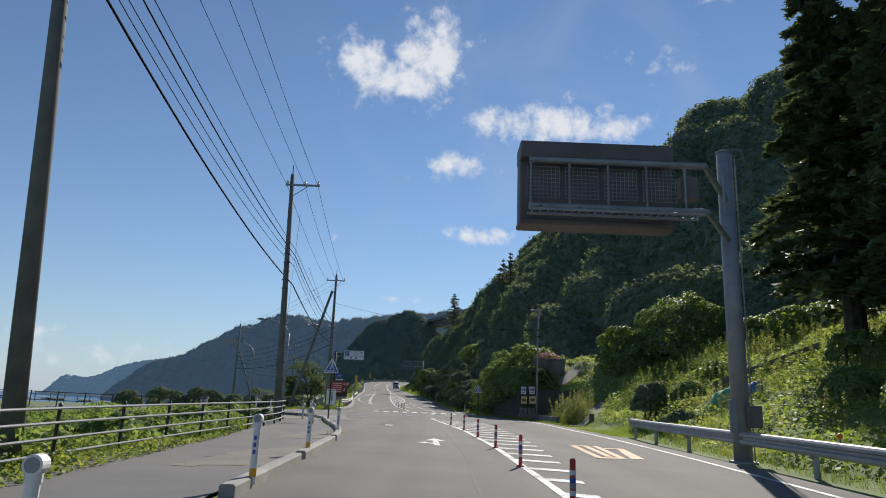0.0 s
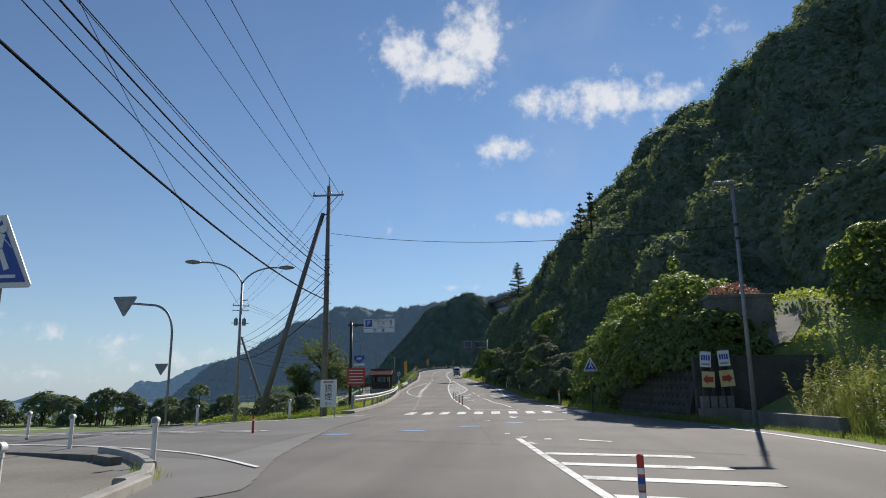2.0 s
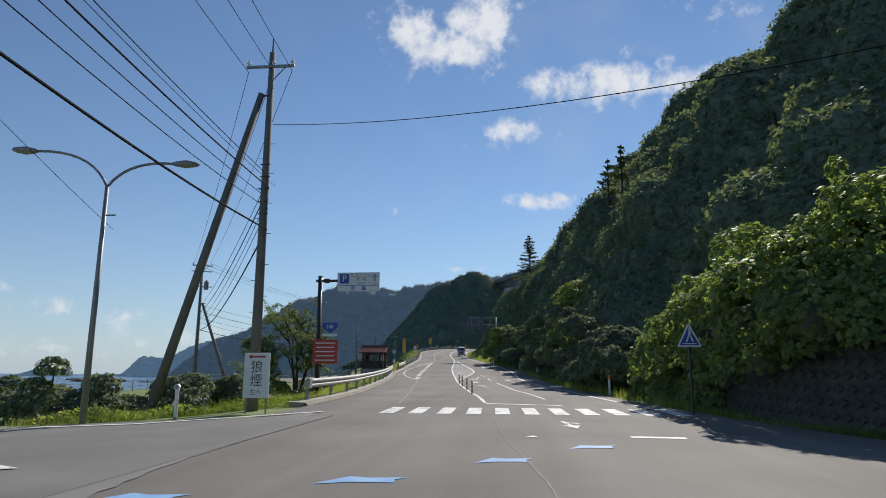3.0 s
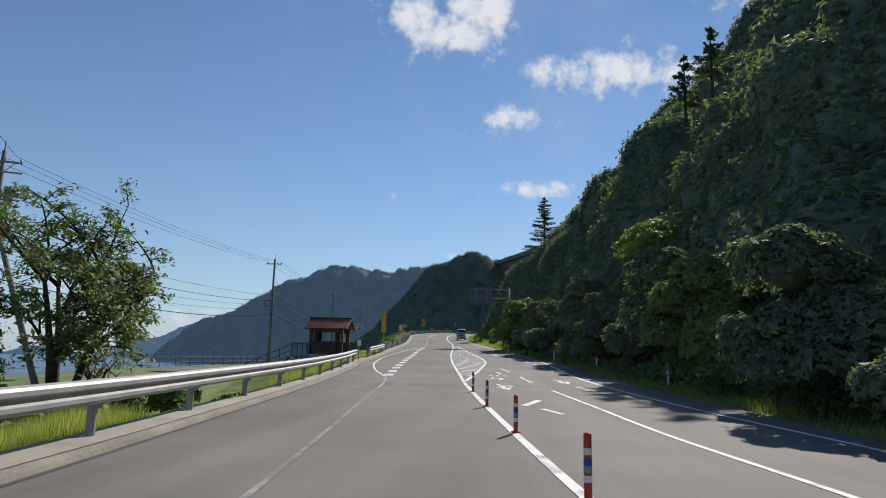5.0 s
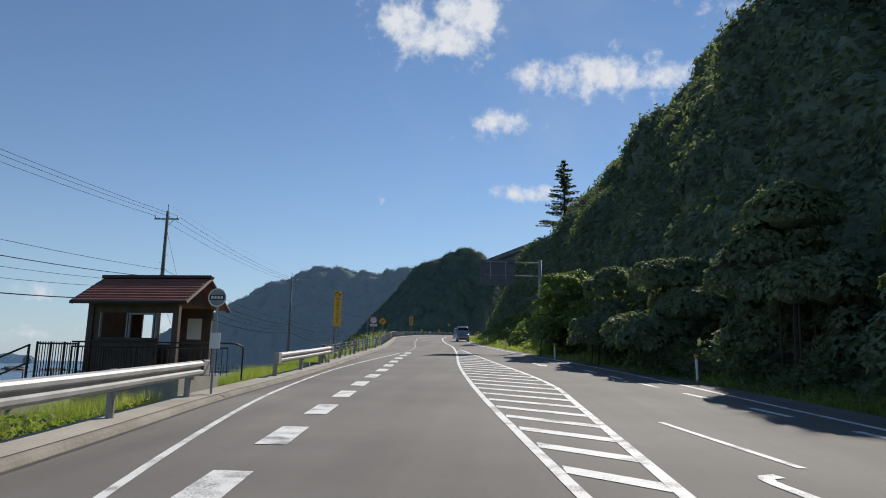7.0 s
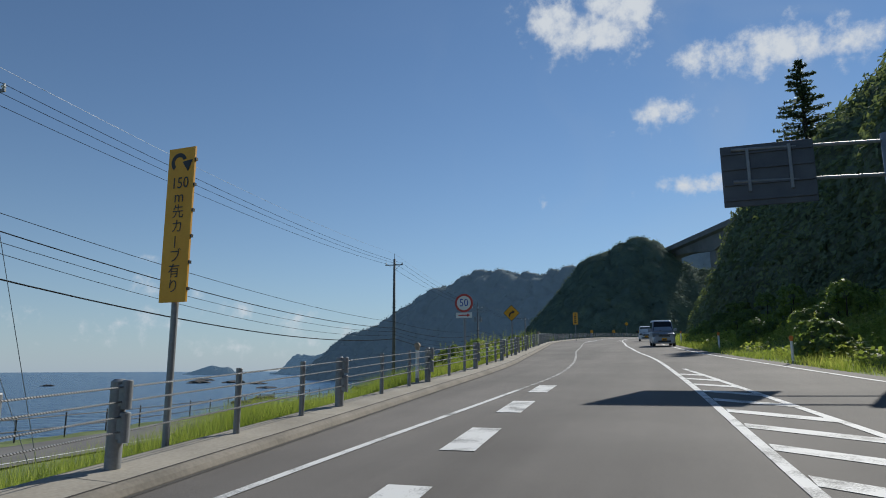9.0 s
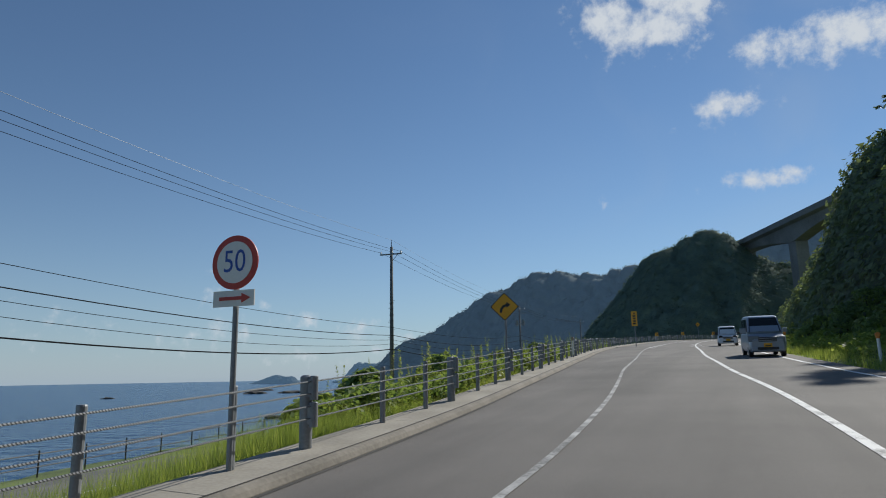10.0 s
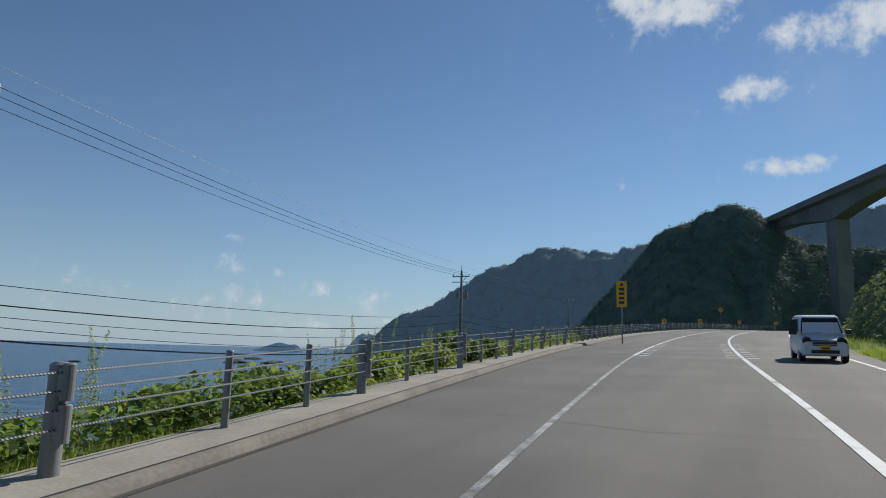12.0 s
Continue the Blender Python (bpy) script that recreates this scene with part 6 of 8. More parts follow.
# kudzu-covered bank past the lamp, with its retaining wall
def retaining_wall():
    pts = [(6.45, 55.0), (6.2, 57.0), (5.9, 59.0), (5.5, 63.0), (5.15, 67.0), (4.8, 72.0), (4.6, 78.0)]
    cross = Build().sweep([(0.0, -0.5), (0.0, 2.4), (-0.3, 2.4), (-0.3, -0.5)], [(11.2, 54.05, 0.8), (6.5, 54.05, 0.8)])
    tagged(part("retaining_wall", cross, shade_concrete), "retaining wall below the footpath, its shade put into the colour", "wall", kind="structure")
    b = Build().sweep([(0.0, -0.3), (0.0, 0.0), (0.85, 3.1), (1.15, 3.1), (1.15, -0.3)], [(x, y, road_z(y)) for x, y in pts])
    w = tagged(part("retaining_wall", b, shade_concrete), "block retaining wall under vines, darkened in colour for shade", "wall", kind="structure")
    me = None
    for i in range(9):
        for j in range(30):
            y = 55.6 + 0.52 * j + (0.26 if i % 2 else 0)
            x = np.interp(y, [q[1] for q in pts], [q[0] for q in pts]) + 0.274 * (0.2 + 0.33 * i)
            if me is None:
                bb = Build().add([(0, 0.24, 0), (0, 0, -0.16), (0, -0.24, 0), (0, 0, 0.16), (-0.05, 0.17, 0), (-0.05, 0, -0.11), (-0.05, -0.17, 0), (-0.05, 0, 0.11)],
                                 [(4, 5, 6, 7), (0, 1, 5, 4), (1, 2, 6, 5), (2, 3, 7, 6), (3, 0, 4, 7)])
                me = bb.mesh("block")
                me.materials.append(shade_concrete)
            o = new("block", me)
            o.matrix_world = pose(x - 0.005, y, road_z(y) + 0.25 + 0.33 * i, 0, -15, 4)
            o.parent = w


bank = [(8.0, 60.0, 4.3, 2.5, 0.9), (9.6, 60.5, 4.7, 2.4, 0.9), (6.9, 62.5, 4.1, 2.4, 0.9), (6.4, 65.5, 3.6, 2.2, 0.9), (7.6, 64.5, 4.6, 2.4, 0.9), (6.0, 68.5, 3.0, 2.1, 0.9), (7.8, 68.5, 3.9, 2.4, 0.9),
        (9.4, 61.2, 5.0, 1.7, 0.9), (6.3, 59.2, 3.5, 1.5, 1.0), (5.7, 61.8, 2.6, 1.2, 1.0), (5.5, 64.8, 2.2, 1.2, 1.0), (5.4, 71.5, 2.4, 1.8, 0.95), (7.0, 57.8, 3.4, 1.4, 0.9), (8.3, 62.0, 5.3, 1.6, 0.8)]
clump("kudzu_bank", bank, 72000, 0.09, kudzu_leaf, "thick green kudzu hanging over the roadside bank", "creeper", slim=0.75)
clump("kudzu_bank", [(7.3, 55.4, 3.2, 0.9, 0.9), (8.2, 54.9, 3.2, 0.7, 0.8), (9.3, 55.0, 3.5, 0.6, 0.8), (8.7, 55.8, 4.2, 0.9, 0.9), (7.6, 56.2, 4.2, 1.0, 0.9)], 9000, 0.085, kudzu_leaf, "light green creeper over the notice boards", "creeper")
bank2 = [(10.2, 64.2, 3.8, 2.0, 0.9), (9.6, 67.0, 3.6, 2.3, 0.9), (8.0, 72.0, 3.0, 2.2, 0.9), (6.6, 75.5, 2.4, 2.0, 0.9), (9.8, 70.5, 4.2, 2.3, 0.9), (12.6, 66.5, 4.6, 2.2, 0.9)]
clump("kudzu_bank", bank2, 40000, 0.1, kudzu_leaf, "thick green kudzu climbing to the hill foot", "creeper", slim=0.75)
low = [(5.5, 65.6, 1.5, 0.9, 1.2), (5.3, 67.6, 1.2, 0.8, 1.2), (5.0, 70.2, 1.2, 1.0, 1.2), (4.8, 73.0, 1.1, 1.0, 1.2), (5.9, 62.0, 2.6, 0.8, 1.1), (6.2, 59.6, 2.9, 0.8, 1.1), (6.6, 57.2, 3.1, 0.8, 1.1)]
clump("kudzu_bank", low, 13000, 0.11, kudzu_leaf, "kudzu vines hanging down the retaining wall", "creeper", slim=0.75)
clump("vine_sprig", [(8.1, 61.5, 8.2, 0.28, 1.6), (8.1, 61.5, 7.6, 0.22, 1.4)], 260, 0.09, kudzu_leaf, "single upright leafy sprig on the kudzu", "creeper")


def tank_block():
    x, y, z = 9.43, 57.0, 4.55
    e = thing("concrete_block", (x, y, 3.0), "dark weathered concrete block with flowers on top", "concrete block")
    part("body", Build().box(x - 1.3, y - 0.6, 2.6, x + 1.3, y + 1.6, 5.8, 0.04), concrete_dark, e)
    part("coping", Build().box(x - 1.36, y - 0.66, 5.76, x + 1.36, y + 1.66, 5.92, 0.03), concrete_dark, e)


tank_block()
pink = leafy("pink_flowers", (0.3, 0.12, 0.13), (0.45, 0.22, 0.22), (0.6, 0.38, 0.35), 0.2)
clump("flower_bush", [(8.9, 57.2, 6.05, 0.5, 0.7), (9.5, 57.1, 6.1, 0.55, 0.7), (10.1, 57.2, 6.0, 0.4, 0.7)], 700, 0.06, pink, "pale pink flowering plant on the concrete block", "flowers")
clump("kudzu_shrub", lobes_in(8.3, 55.3, 2.9, 1.1, 0.7, 1.7, 8, 0.7, 5), 8000, 0.085, grass_leaf, "light green shrub hanging over the sign boards", "shrub")


pale_board = surf("faded_yellow_board", (0.62, 0.5, 0.2), (0.75, 0.63, 0.32), 3.0, 0.6, 0.05)


def notice_boards():
    e = thing("notice_stand", (7.2, 53.6, gz(7.2, 53.6)), "dark timber stand with red-arrow boards and white notices", "notice boards")
    y = 53.5
    for x in (6.72, 7.05, 7.4, 7.72):
        part("post", Build().box(x - 0.05, y, gz(x, y) - 0.1, x + 0.05, y + 0.1, 3.3, 0.01), dark_wood, e)
    for cx, cz, w, h, tilt, m, arrow in ((6.86, 3.07, 0.4, 0.58, 4, white_paint, 0), (7.53, 3.1, 0.42, 0.58, -3, white_paint, 0), (6.9, 2.33, 0.46, 0.58, 3, pale_board, -1), (7.58, 2.36, 0.52, 0.6, -4, pale_board, 1)):
        at = face(cx, y - 0.03, cz) @ Matrix.Rotation(radians(tilt), 4, "Y")
        bd = part("board", Build().plate(rect(w, h), 0.02, at), m, e, "yellow board with a red arrow" if arrow else "white notice board")
        if arrow:
            patch("arrow", [(arrow * u, v) for u, v in ((-0.18, 0.1), (0.04, 0.1), (0.04, 0.17), (0.2, 0.0), (0.04, -0.17), (0.04, -0.1), (-0.18, -0.1))][::1], at, 0.013, red_paint, bd, "red arrow")
        else:
            for k in range(4):
                patch("writing_bar", rect(0.06, 0.2, -0.13 + 0.085 * k, 0.06), at, 0.013, blue_paint, bd)
            patch("writing_bar", rect(0.3, 0.05, 0, -0.18), at, 0.013, weathered_steel, bd)
    for k in range(4):
        x = 6.72 + 0.3 * k
        part("crate", Build().box(x - 0.13, y - 0.1, 1.28, x + 0.13, y + 0.25, 1.72, 0.02), concrete_dark, e, "small dark stone block")
    part("plinth", Build().box(6.5, y - 0.35, gz(7, y) - 0.15, 7.95, y + 0.5, 1.28, 0.03), concrete_dark, e)


retaining_wall()
notice_boards()
low_wall = Build().sweep([(-0.15, -0.2), (-0.15, 0.42), (0.15, 0.42), (0.15, -0.2)], [(7.95, 53.4, 0.8), (8.05, 49.5, 0.76), (8.4, 46.9, 0.74)])
tagged(part("low_wall", low_wall, concrete_dark), "low stained concrete kerb wall", "wall", kind="structure")
# footpath climbing the bank
path_pts = [(8.9, 43.2), (10.3, 45.2), (11.4, 47.6), (11.9, 50.5), (11.2, 53.0), (9.9, 54.6), (10.8, 55.9), (11.5, 57.0), (12.0, 57.8)]
path_y = [q[1] for q in path_pts]
path_x = [q[0] for q in path_pts]
footpath = Build()
for ya, yb in ((path_y[0], 49.6), (54.8, path_y[-1])):          # two pieces fitted to the camera's view; plume grass hides the stretch between
    vs = []
    for y in np.linspace(ya, yb, 30):
        x = float(np.interp(y, path_y, path_x))
        for s in (-0.6, -0.2, 0.2, 0.6):
            vs.append((x + s, y, float(ground(x + s, y)) + 0.06))
    footpath.add(vs, [(4 * i + j, 4 * i + j + 1, 4 * i + j + 5, 4 * i + j + 4) for i in range(29) for j in range(3)])
tagged(part("footpath", footpath, dusty), "narrow concrete footpath climbing the bank", "path", kind="structure")
b = Build().box(9.95, 43.8, gz(10.1, 44) - 0.1, 10.25, 44.1, gz(10.1, 44) + 0.5, 0.03)
tagged(part("marker_stone", b, concrete_dark), "short dark stone marker beside the footpath", "marker stone")

# bushes on the bench above the guard rail
SPOTS = ((23.5, 47.0, 5.4, 2.0, 1.6, 8), (24.0, 42.0, 5.4, 2.0, 1.6, 8), (25.5, 35.0, 5.0, 2.4, 2.4, 8), (24.5, 28.0, 4.8, 2.4, 2.4, 8))
dome = [(20.8, 56.2, 8.6, 3.0, 1.0), (19.0, 55.4, 7.2, 2.1, 0.9), (22.6, 55.6, 7.6, 2.1, 0.9), (17.9, 55.6, 6.6, 1.6, 0.9), (20.5, 54.0, 6.2, 1.9, 0.8), (22.5, 53.4, 6.4, 1.6, 0.8)]
clump("kudzu_mound", dome, 30000, 0.1, kudzu_leaf, "tall rounded dome of kudzu over a shrub on the bank", "shrub", "kudzu mounds", 0.75)
lump = [(15.9, 57.6, 7.2, 1.6, 0.95), (17.0, 57.0, 6.9, 1.5, 0.9), (15.3, 56.8, 5.9, 1.4, 0.9), (16.3, 55.2, 5.4, 1.5, 0.9), (15.2, 58.4, 4.2, 1.6, 0.9), (14.6, 55.4, 3.9, 1.2, 0.9)]
clump("kudzu_mound", lump, 20000, 0.1, kudzu_leaf, "lower lumpy mound of kudzu above the footpath", "shrub", "kudzu mounds", 0.75)
clump("kudzu_mound", [(25.5, 59.5, 8.4, 2.2, 0.9), (28.0, 58.0, 9.0, 2.0, 0.9), (27.0, 55.0, 7.6, 2.0, 0.9), (30.5, 56.0, 8.6, 2.2, 0.9)], 16000, 0.11, kudzu_leaf, "bushy creeper growth along the top of the bank", "shrub", "kudzu mounds", 0.75)
for i, (x, y, z, r, h, n) in enumerate(SPOTS):
    clump("kudzu_shrub", lobes_in(x, y, gz(x, y) + 0.3, r, r, h, n, 1.15, 40 + i), 7500, 0.105, kudzu_leaf, "rounded mound of bright green kudzu on the bank", "shrub", "kudzu mounds", 0.75)
for i, (x, y, r, h) in enumerate(((11.4, 35.2, 0.8, 1.9), (13.6, 35.5, 0.6, 0.6), (10.9, 30.3, 0.5, 0.5), (14.0, 22.0, 0.8, 0.8), (12.5, 16.5, 1.0, 1.2), (14.5, 13.0, 1.2, 1.6), (17.5, 27.0, 1.2, 1.3), (13.5, 41.0, 0.7, 0.8), (11.4, 12.5, 0.8, 1.1), (16.5, 39.0, 0.9, 0.9))):
    clump("roadside_bush", lobes_in(x, y, gz(x, y) + 0.1, r, r, h, 6, 0.6, 80 + i), 2800 if i else 5000, 0.085, forest_leaf if i in (0, 2) else kudzu_leaf,
          "dark rounded bush beside the guard rail" if i in (0, 2) else "loose green bush behind the guard rail", "shrub", "roadside bushes")


def tufts(name, x0, x1, y0, y1, count, height, label, material, width=0.012, keep=None, lean=0.35, category="grass"):
    """Grass over a stretch of ground, as one piece of stuff. x0, x1: numbers or functions of y."""
    y = rng.uniform(y0, y1, count)
    a = x0(y) if callable(x0) else np.full(count, float(x0))
    b = x1(y) if callable(x1) else np.full(count, float(x1))
    x = a + (b - a) * rng.random(count)
    patchy = np.sin(x * 0.9 + 1.7 * np.sin(y * 0.31)) * np.sin(y * 0.53 + x * 0.27)
    ok = rng.random(count) < 0.55 + 0.45 * patchy
    if keep is not None:
        ok &= keep(x, y)
    x, y, patchy = x[ok], y[ok], patchy[ok]
    pos = np.stack([x, y, ground(x, y)], 1)
    me = blades_mesh(name, pos, height * (0.8 + 0.35 * patchy), width, lean)
    return tagged(part(name, me, material), label, category, kind="stuff")


pale_grass = leafy("pale_plume_grass", (0.12, 0.17, 0.05), (0.22, 0.25, 0.1), (0.38, 0.36, 0.2), 0.4)
off_path = lambda x, y: (np.abs(x - np.interp(y, [q[1] for q in path_pts], [q[0] for q in path_pts])) > 0.6) | (y < 42.5) | ((y > 49.8) & (y < 54.6)) | (y > 59.5)
tufts("bank_grass", lambda y: right_rail(np.clip(y, -30, 33)) + 0.9, 27.0, 0, 62, 210000, 0.4, "long pale green grass on the sunny bank", sun_toned_grass, 0.009,
      lambda x, y: off_path(x, y) & ((y < 53.5) | (x > 14.0)))


def leaf_cover(name, x0, x1, y0, y1, count, low, high, size, label, material, keep=None, category="weeds", even=0.0):
    """Loose leaves of low plants over a stretch of ground, turned up to the light."""
    y = rng.uniform(y0, y1, count)
    a = x0(y) if callable(x0) else np.full(count, float(x0))
    b = x1(y) if callable(x1) else np.full(count, float(x1))
    x = a + (b - a) * rng.random(count)
    lump = 0.5 + 0.5 * np.sin(x * 1.3 + 2.0 * np.sin(y * 0.4)) * np.sin(y * 0.9 + x * 0.4)
    ok = rng.random(count) < np.maximum(0.15 + 0.85 * lump, even)
    if keep is not None:
        ok &= keep(x, y)
    x, y, lump = x[ok], y[ok], even + (1 - even) * lump[ok]
    pos = np.stack([x, y, ground(x, y) + low + (high - low) * lump * rng.random(len(x)) ** 0.6], 1)
    me = leaves_mesh(name, pos, np.tile([0.0, 0.12, 1.0], (len(x), 1)), size, 0.9, 0.7)
    return tagged(part(name, me, material), label, category, kind="stuff")


def spires(name, spots, height, label, material, per=70, width=0.13, leaf=0.07):
    """Upright weeds: stems set closely with narrow leaves, thinner to the tip."""
    spots = np.asarray(spots, float)
    n = len(spots)
    h = height * rng.uniform(0.6, 1.2, n)
    u = rng.uniform(0.12, 1.03, (n, per))
    a = rng.uniform(0, 2 * math.pi, (n, per))
    r = width * np.clip(1.12 - u, 0.08, 1) ** 0.7 * rng.uniform(0.3, 1.1, (n, per))
    tilt = rng.normal(0, 0.1, (n, 2))
    base = np.stack([spots[:, 0], spots[:, 1], ground(spots[:, 0], spots[:, 1])], 1)
    pos = np.empty((n, per, 3))
    pos[..., 0] = base[:, None, 0] + np.cos(a) * r + tilt[:, :1] * u * h[:, None]
    pos[..., 1] = base[:, None, 1] + np.sin(a) * r + tilt[:, 1:] * u * h[:, None]
    pos[..., 2] = base[:, None, 2] + u * h[:, None]
    nr = np.stack([np.cos(a) * 0.6, np.sin(a) * 0.6, np.ones_like(a)], 2)
    me = leaves_mesh(name, pos.reshape(-1, 3), nr.reshape(-1, 3), leaf, 0.5, 0.22)
    return tagged(part(name, me, material), label, "weeds", kind="stuff")


def spread_spots(x0, x1, y0, y1, count, keep=None):
    y = rng.uniform(y0, y1, count)
    a = x0(y) if callable(x0) else np.full(count, float(x0))
    b = x1(y) if callable(x1) else np.full(count, float(x1))
    x = a + (b - a) * rng.random(count)
    ok = np.sin(x * 0.9 + 0.5 * y) + np.sin(y * 0.8 - x * 0.3) > -0.1
    if keep is not None:
        ok &= keep(x, y)
    return np.stack([x[ok], y[ok]], 1)


leaf_cover("bank_weeds", lambda y: right_rail(np.clip(y, -30, 33)) + 0.9, 27.0, 2, 62, 70000, 0.05, 0.6, 0.085, "low leafy weeds covering the sunny bank", sun_toned_grass, off_path)
spires("bank_plumes", spread_spots(11.5, 26.0, 14, 52, 1600, off_path), 0.95, "pale upright weeds with feathery tips on the bank", pale_grass, 34, 0.12, 0.085)
spires("bank_plumes", spread_spots(12.5, 22.0, 36, 50, 500, off_path), 1.3, "pale upright weeds with feathery tips on the bank", grass_leaf, 60, 0.13, 0.08)
tufts("plume_grass", 8.35, 10.6, 45.0, 50.5, 5200, 1.25, "tall feathery plume grass beside the footpath", pale_grass, 0.011, lambda x, y: x > 8.55, 0.45)
spires("footpath_plumes", spread_spots(8.5, 10.5, 45.2, 50.5, 130), 1.7, "tall feathery plume grass beside the footpath", pale_grass, 70, 0.14, 0.08)
upper_wall = Build().sweep([(-0.12, -0.3), (-0.12, 0.55), (0.12, 0.55), (0.12, -0.3)], [(x, y, gz(x, y)) for x, y in ((14.6, 35.2), (15.8, 34.8), (17.4, 34.2), (19.4, 33.4))])
tagged(part("low_wall", upper_wall, concrete_dark), "low dark stone wall across the weedy bank", "wall", kind="structure")


def net_heap(x, y, r, h, material, seed, label):
    """A heap of crumpled netting."""
    r0 = np.random.default_rng(seed)
    n, m = 26, 22
    u, v = np.meshgrid(np.linspace(0, 2 * math.pi, n), np.linspace(0, 1, m), indexing="ij")
    k = 1 + 0.16 * np.sin(3 * u + 5 * v) + 0.1 * np.sin(7 * u - 9 * v) + 0.05 * r0.normal(0, 1, u.shape) * v
    k[-1] = k[0]
    px, py = x + np.cos(u) * r * v ** 0.7 * k, y + np.sin(u) * r * 0.8 * v ** 0.7 * k
    top = h * (1 - v ** 2.2) * (1 + 0.2 * np.sin(4 * u + 2) * v)
    co = np.stack([px, py, ground(px, py) + top - 0.03], 2)
    me = arrays_mesh("net_heap", co.reshape(-1, 3), grid_faces(n, m))
    e = thing("net_heap", (x, y, gz(x, y)), label, "net")
    part("netting", me, material, e)


net_green = surf("green_netting", (0.05, 0.28, 0.14), (0.16, 0.5, 0.28), 6.0, 0.7, 0.8, 25, depth=0.05)
net_blue = surf("blue_sheet", (0.05, 0.14, 0.42), (0.12, 0.27, 0.62), 5.0, 0.6, 0.6, 20, depth=0.05)
net_heap(13.0, 30.6, 0.75, 0.75, net_green, 7, "crumpled heap of green netting among weeds")
net_heap(14.2, 30.2, 0.55, 0.6, net_blue, 8, "crumpled blue sheet among weeds")
tufts("verge_grass", lambda y: road_right(y) + 0.15, lambda y: np.minimum(hill_toe(y) - 0.0, road_right(y) + 8.5), 66, 215, 95000, 0.42, "green grass along the shaded verge", sun_toned_grass, 0.013)
tufts("verge_grass", lambda y: road_right(y) + 0.1, lambda y: road_right(y) + 1.0, 52, 67, 9000, 0.3, "green grass at the foot of the retaining wall", grass_leaf, 0.013)
tufts("verge_grass", lambda y: road_right(y) + 0.15, lambda y: road_right(y) + 9.0, 205, 320, 36000, 0.5, "green grass beside the far bend", grass_leaf, 0.02)
tufts("verge_grass", lambda y: right_rail(np.clip(y, -30, 33)) + 0.15, lambda y: right_rail(np.clip(y, -30, 33)) + 1.2, -5, 52, 9000, 0.3, "short grass under the guard rail", grass_leaf)
tufts("embankment_grass", lambda y: road_left(y) - 0.85, lambda y: road_left(y) - 6.5, 66, 82, 80000, 0.28, "long sunlit grass on the embankment slope", sun_toned_grass, 0.006)
tufts("embankment_grass", lambda y: road_left(y) - 0.85, lambda y: road_left(y) - 8.5, 82, 96, 70000, 0.09, "short mown grass on the embankment slope", sun_toned_grass, 0.007)
tufts("embankment_grass", lambda y: road_left(y) - 0.85, lambda y: road_left(y) - 7.5, 96, 134, 120000, 0.22, "loose green grass and weeds below the guard rail", grass_leaf, 0.006,
      lambda x, y: ~((x > -19.5) & (y > 114.0) & (y < 120.5)))
tufts("rail_grass", lambda y: road_left(y) - 0.92, lambda y: road_left(y) - 2.9, 66, 82, 36000, 0.42, "tall loose grass close behind the guard rail", sun_toned_grass, 0.006)
tufts("rail_grass", lambda y: road_left(y) - 0.92, lambda y: road_left(y) - 2.7, 96, 134, 56000, 0.4, "tall loose grass close behind the guard rail", sun_toned_grass, 0.006,
      lambda x, y: ~((x > -19.5) & (y > 114.0) & (y < 120.5)))
tufts("fence_grass", lambda y: road_left(y) - 1.0, lambda y: road_left(y) - 3.2, 132, 160, 70000, 0.5, "tall seeding grass close behind the cable fence", sun_toned_grass, 0.005)
tufts("fence_grass", lambda y: road_left(y) - 0.95, lambda y: road_left(y) - 2.0, 157, 225, 60000, 0.36, "bright grass along the foot of the cable fence", sun_toned_grass, 0.006)
leaf_cover("embankment_weeds", lambda y: road_left(y) - 0.9, lambda y: road_left(y) - 3.5, 95, 113, 9000, 0.03, 0.3, 0.05, "small leafy weeds below the guard rail", grass_leaf)
leaf_cover("strip_weeds", lambda y: road_left(y) - 1.0, lambda y: road_left(y) - 0.55, 84.6, 86.8, 260, 0.1, 0.28, 0.06, "trailing weeds over the concrete strip", kudzu_leaf)
tufts("embankment_grass", lambda y: road_left(y) - 1.0, lambda y: road_left(y) - 6.0, 130, 240, 100000, 0.34, "long green grass behind the cable fence", sun_toned_grass, 0.006)
tufts("embankment_grass", lambda y: road_left(y) - 0.98, lambda y: road_left(y) - 2.2, 136, 300, 70000, 0.28, "long green grass behind the cable fence", grass_leaf, 0.006)
tufts("junction_grass", -16.5, -9.6, 59.5, 70, 42000, 0.5, "tall flowering grass on the junction verge", grass_leaf, 0.007, lambda x, y: (y > 58.2 + (x + 16.5) * 0.95) | ((x < -12.2) & (y > 60.2)))
tufts("field_grass", -22.0, lambda y: road_left(y) - 3.75, -4, 38, 80000, 0.3, "weedy green growth beyond the footway fence", grass_leaf, 0.008)
tufts("fence_weeds", lambda y: road_left(y) - 4.5, lambda y: road_left(y) - 3.45, 2, 36, 16000, 0.28, "weeds along the foot of the pipe fence", grass_leaf, 0.007)
tufts("corner_weeds", -8.1, -6.4, 38.2, 40.4, 1500, 0.3, "pale weeds growing at the junction kerb", sun_toned_grass, 0.008, lambda x, y: np.abs(x + 7.25 + 0.62 * (y - 39.6)) < 0.32)
tufts("kerb_weeds", lambda y: road_left(y) - 0.35, lambda y: road_left(y) + 0.18, 22, 39, 700, 0.2, "weeds growing along the kerb blocks", grass_leaf, 0.01)

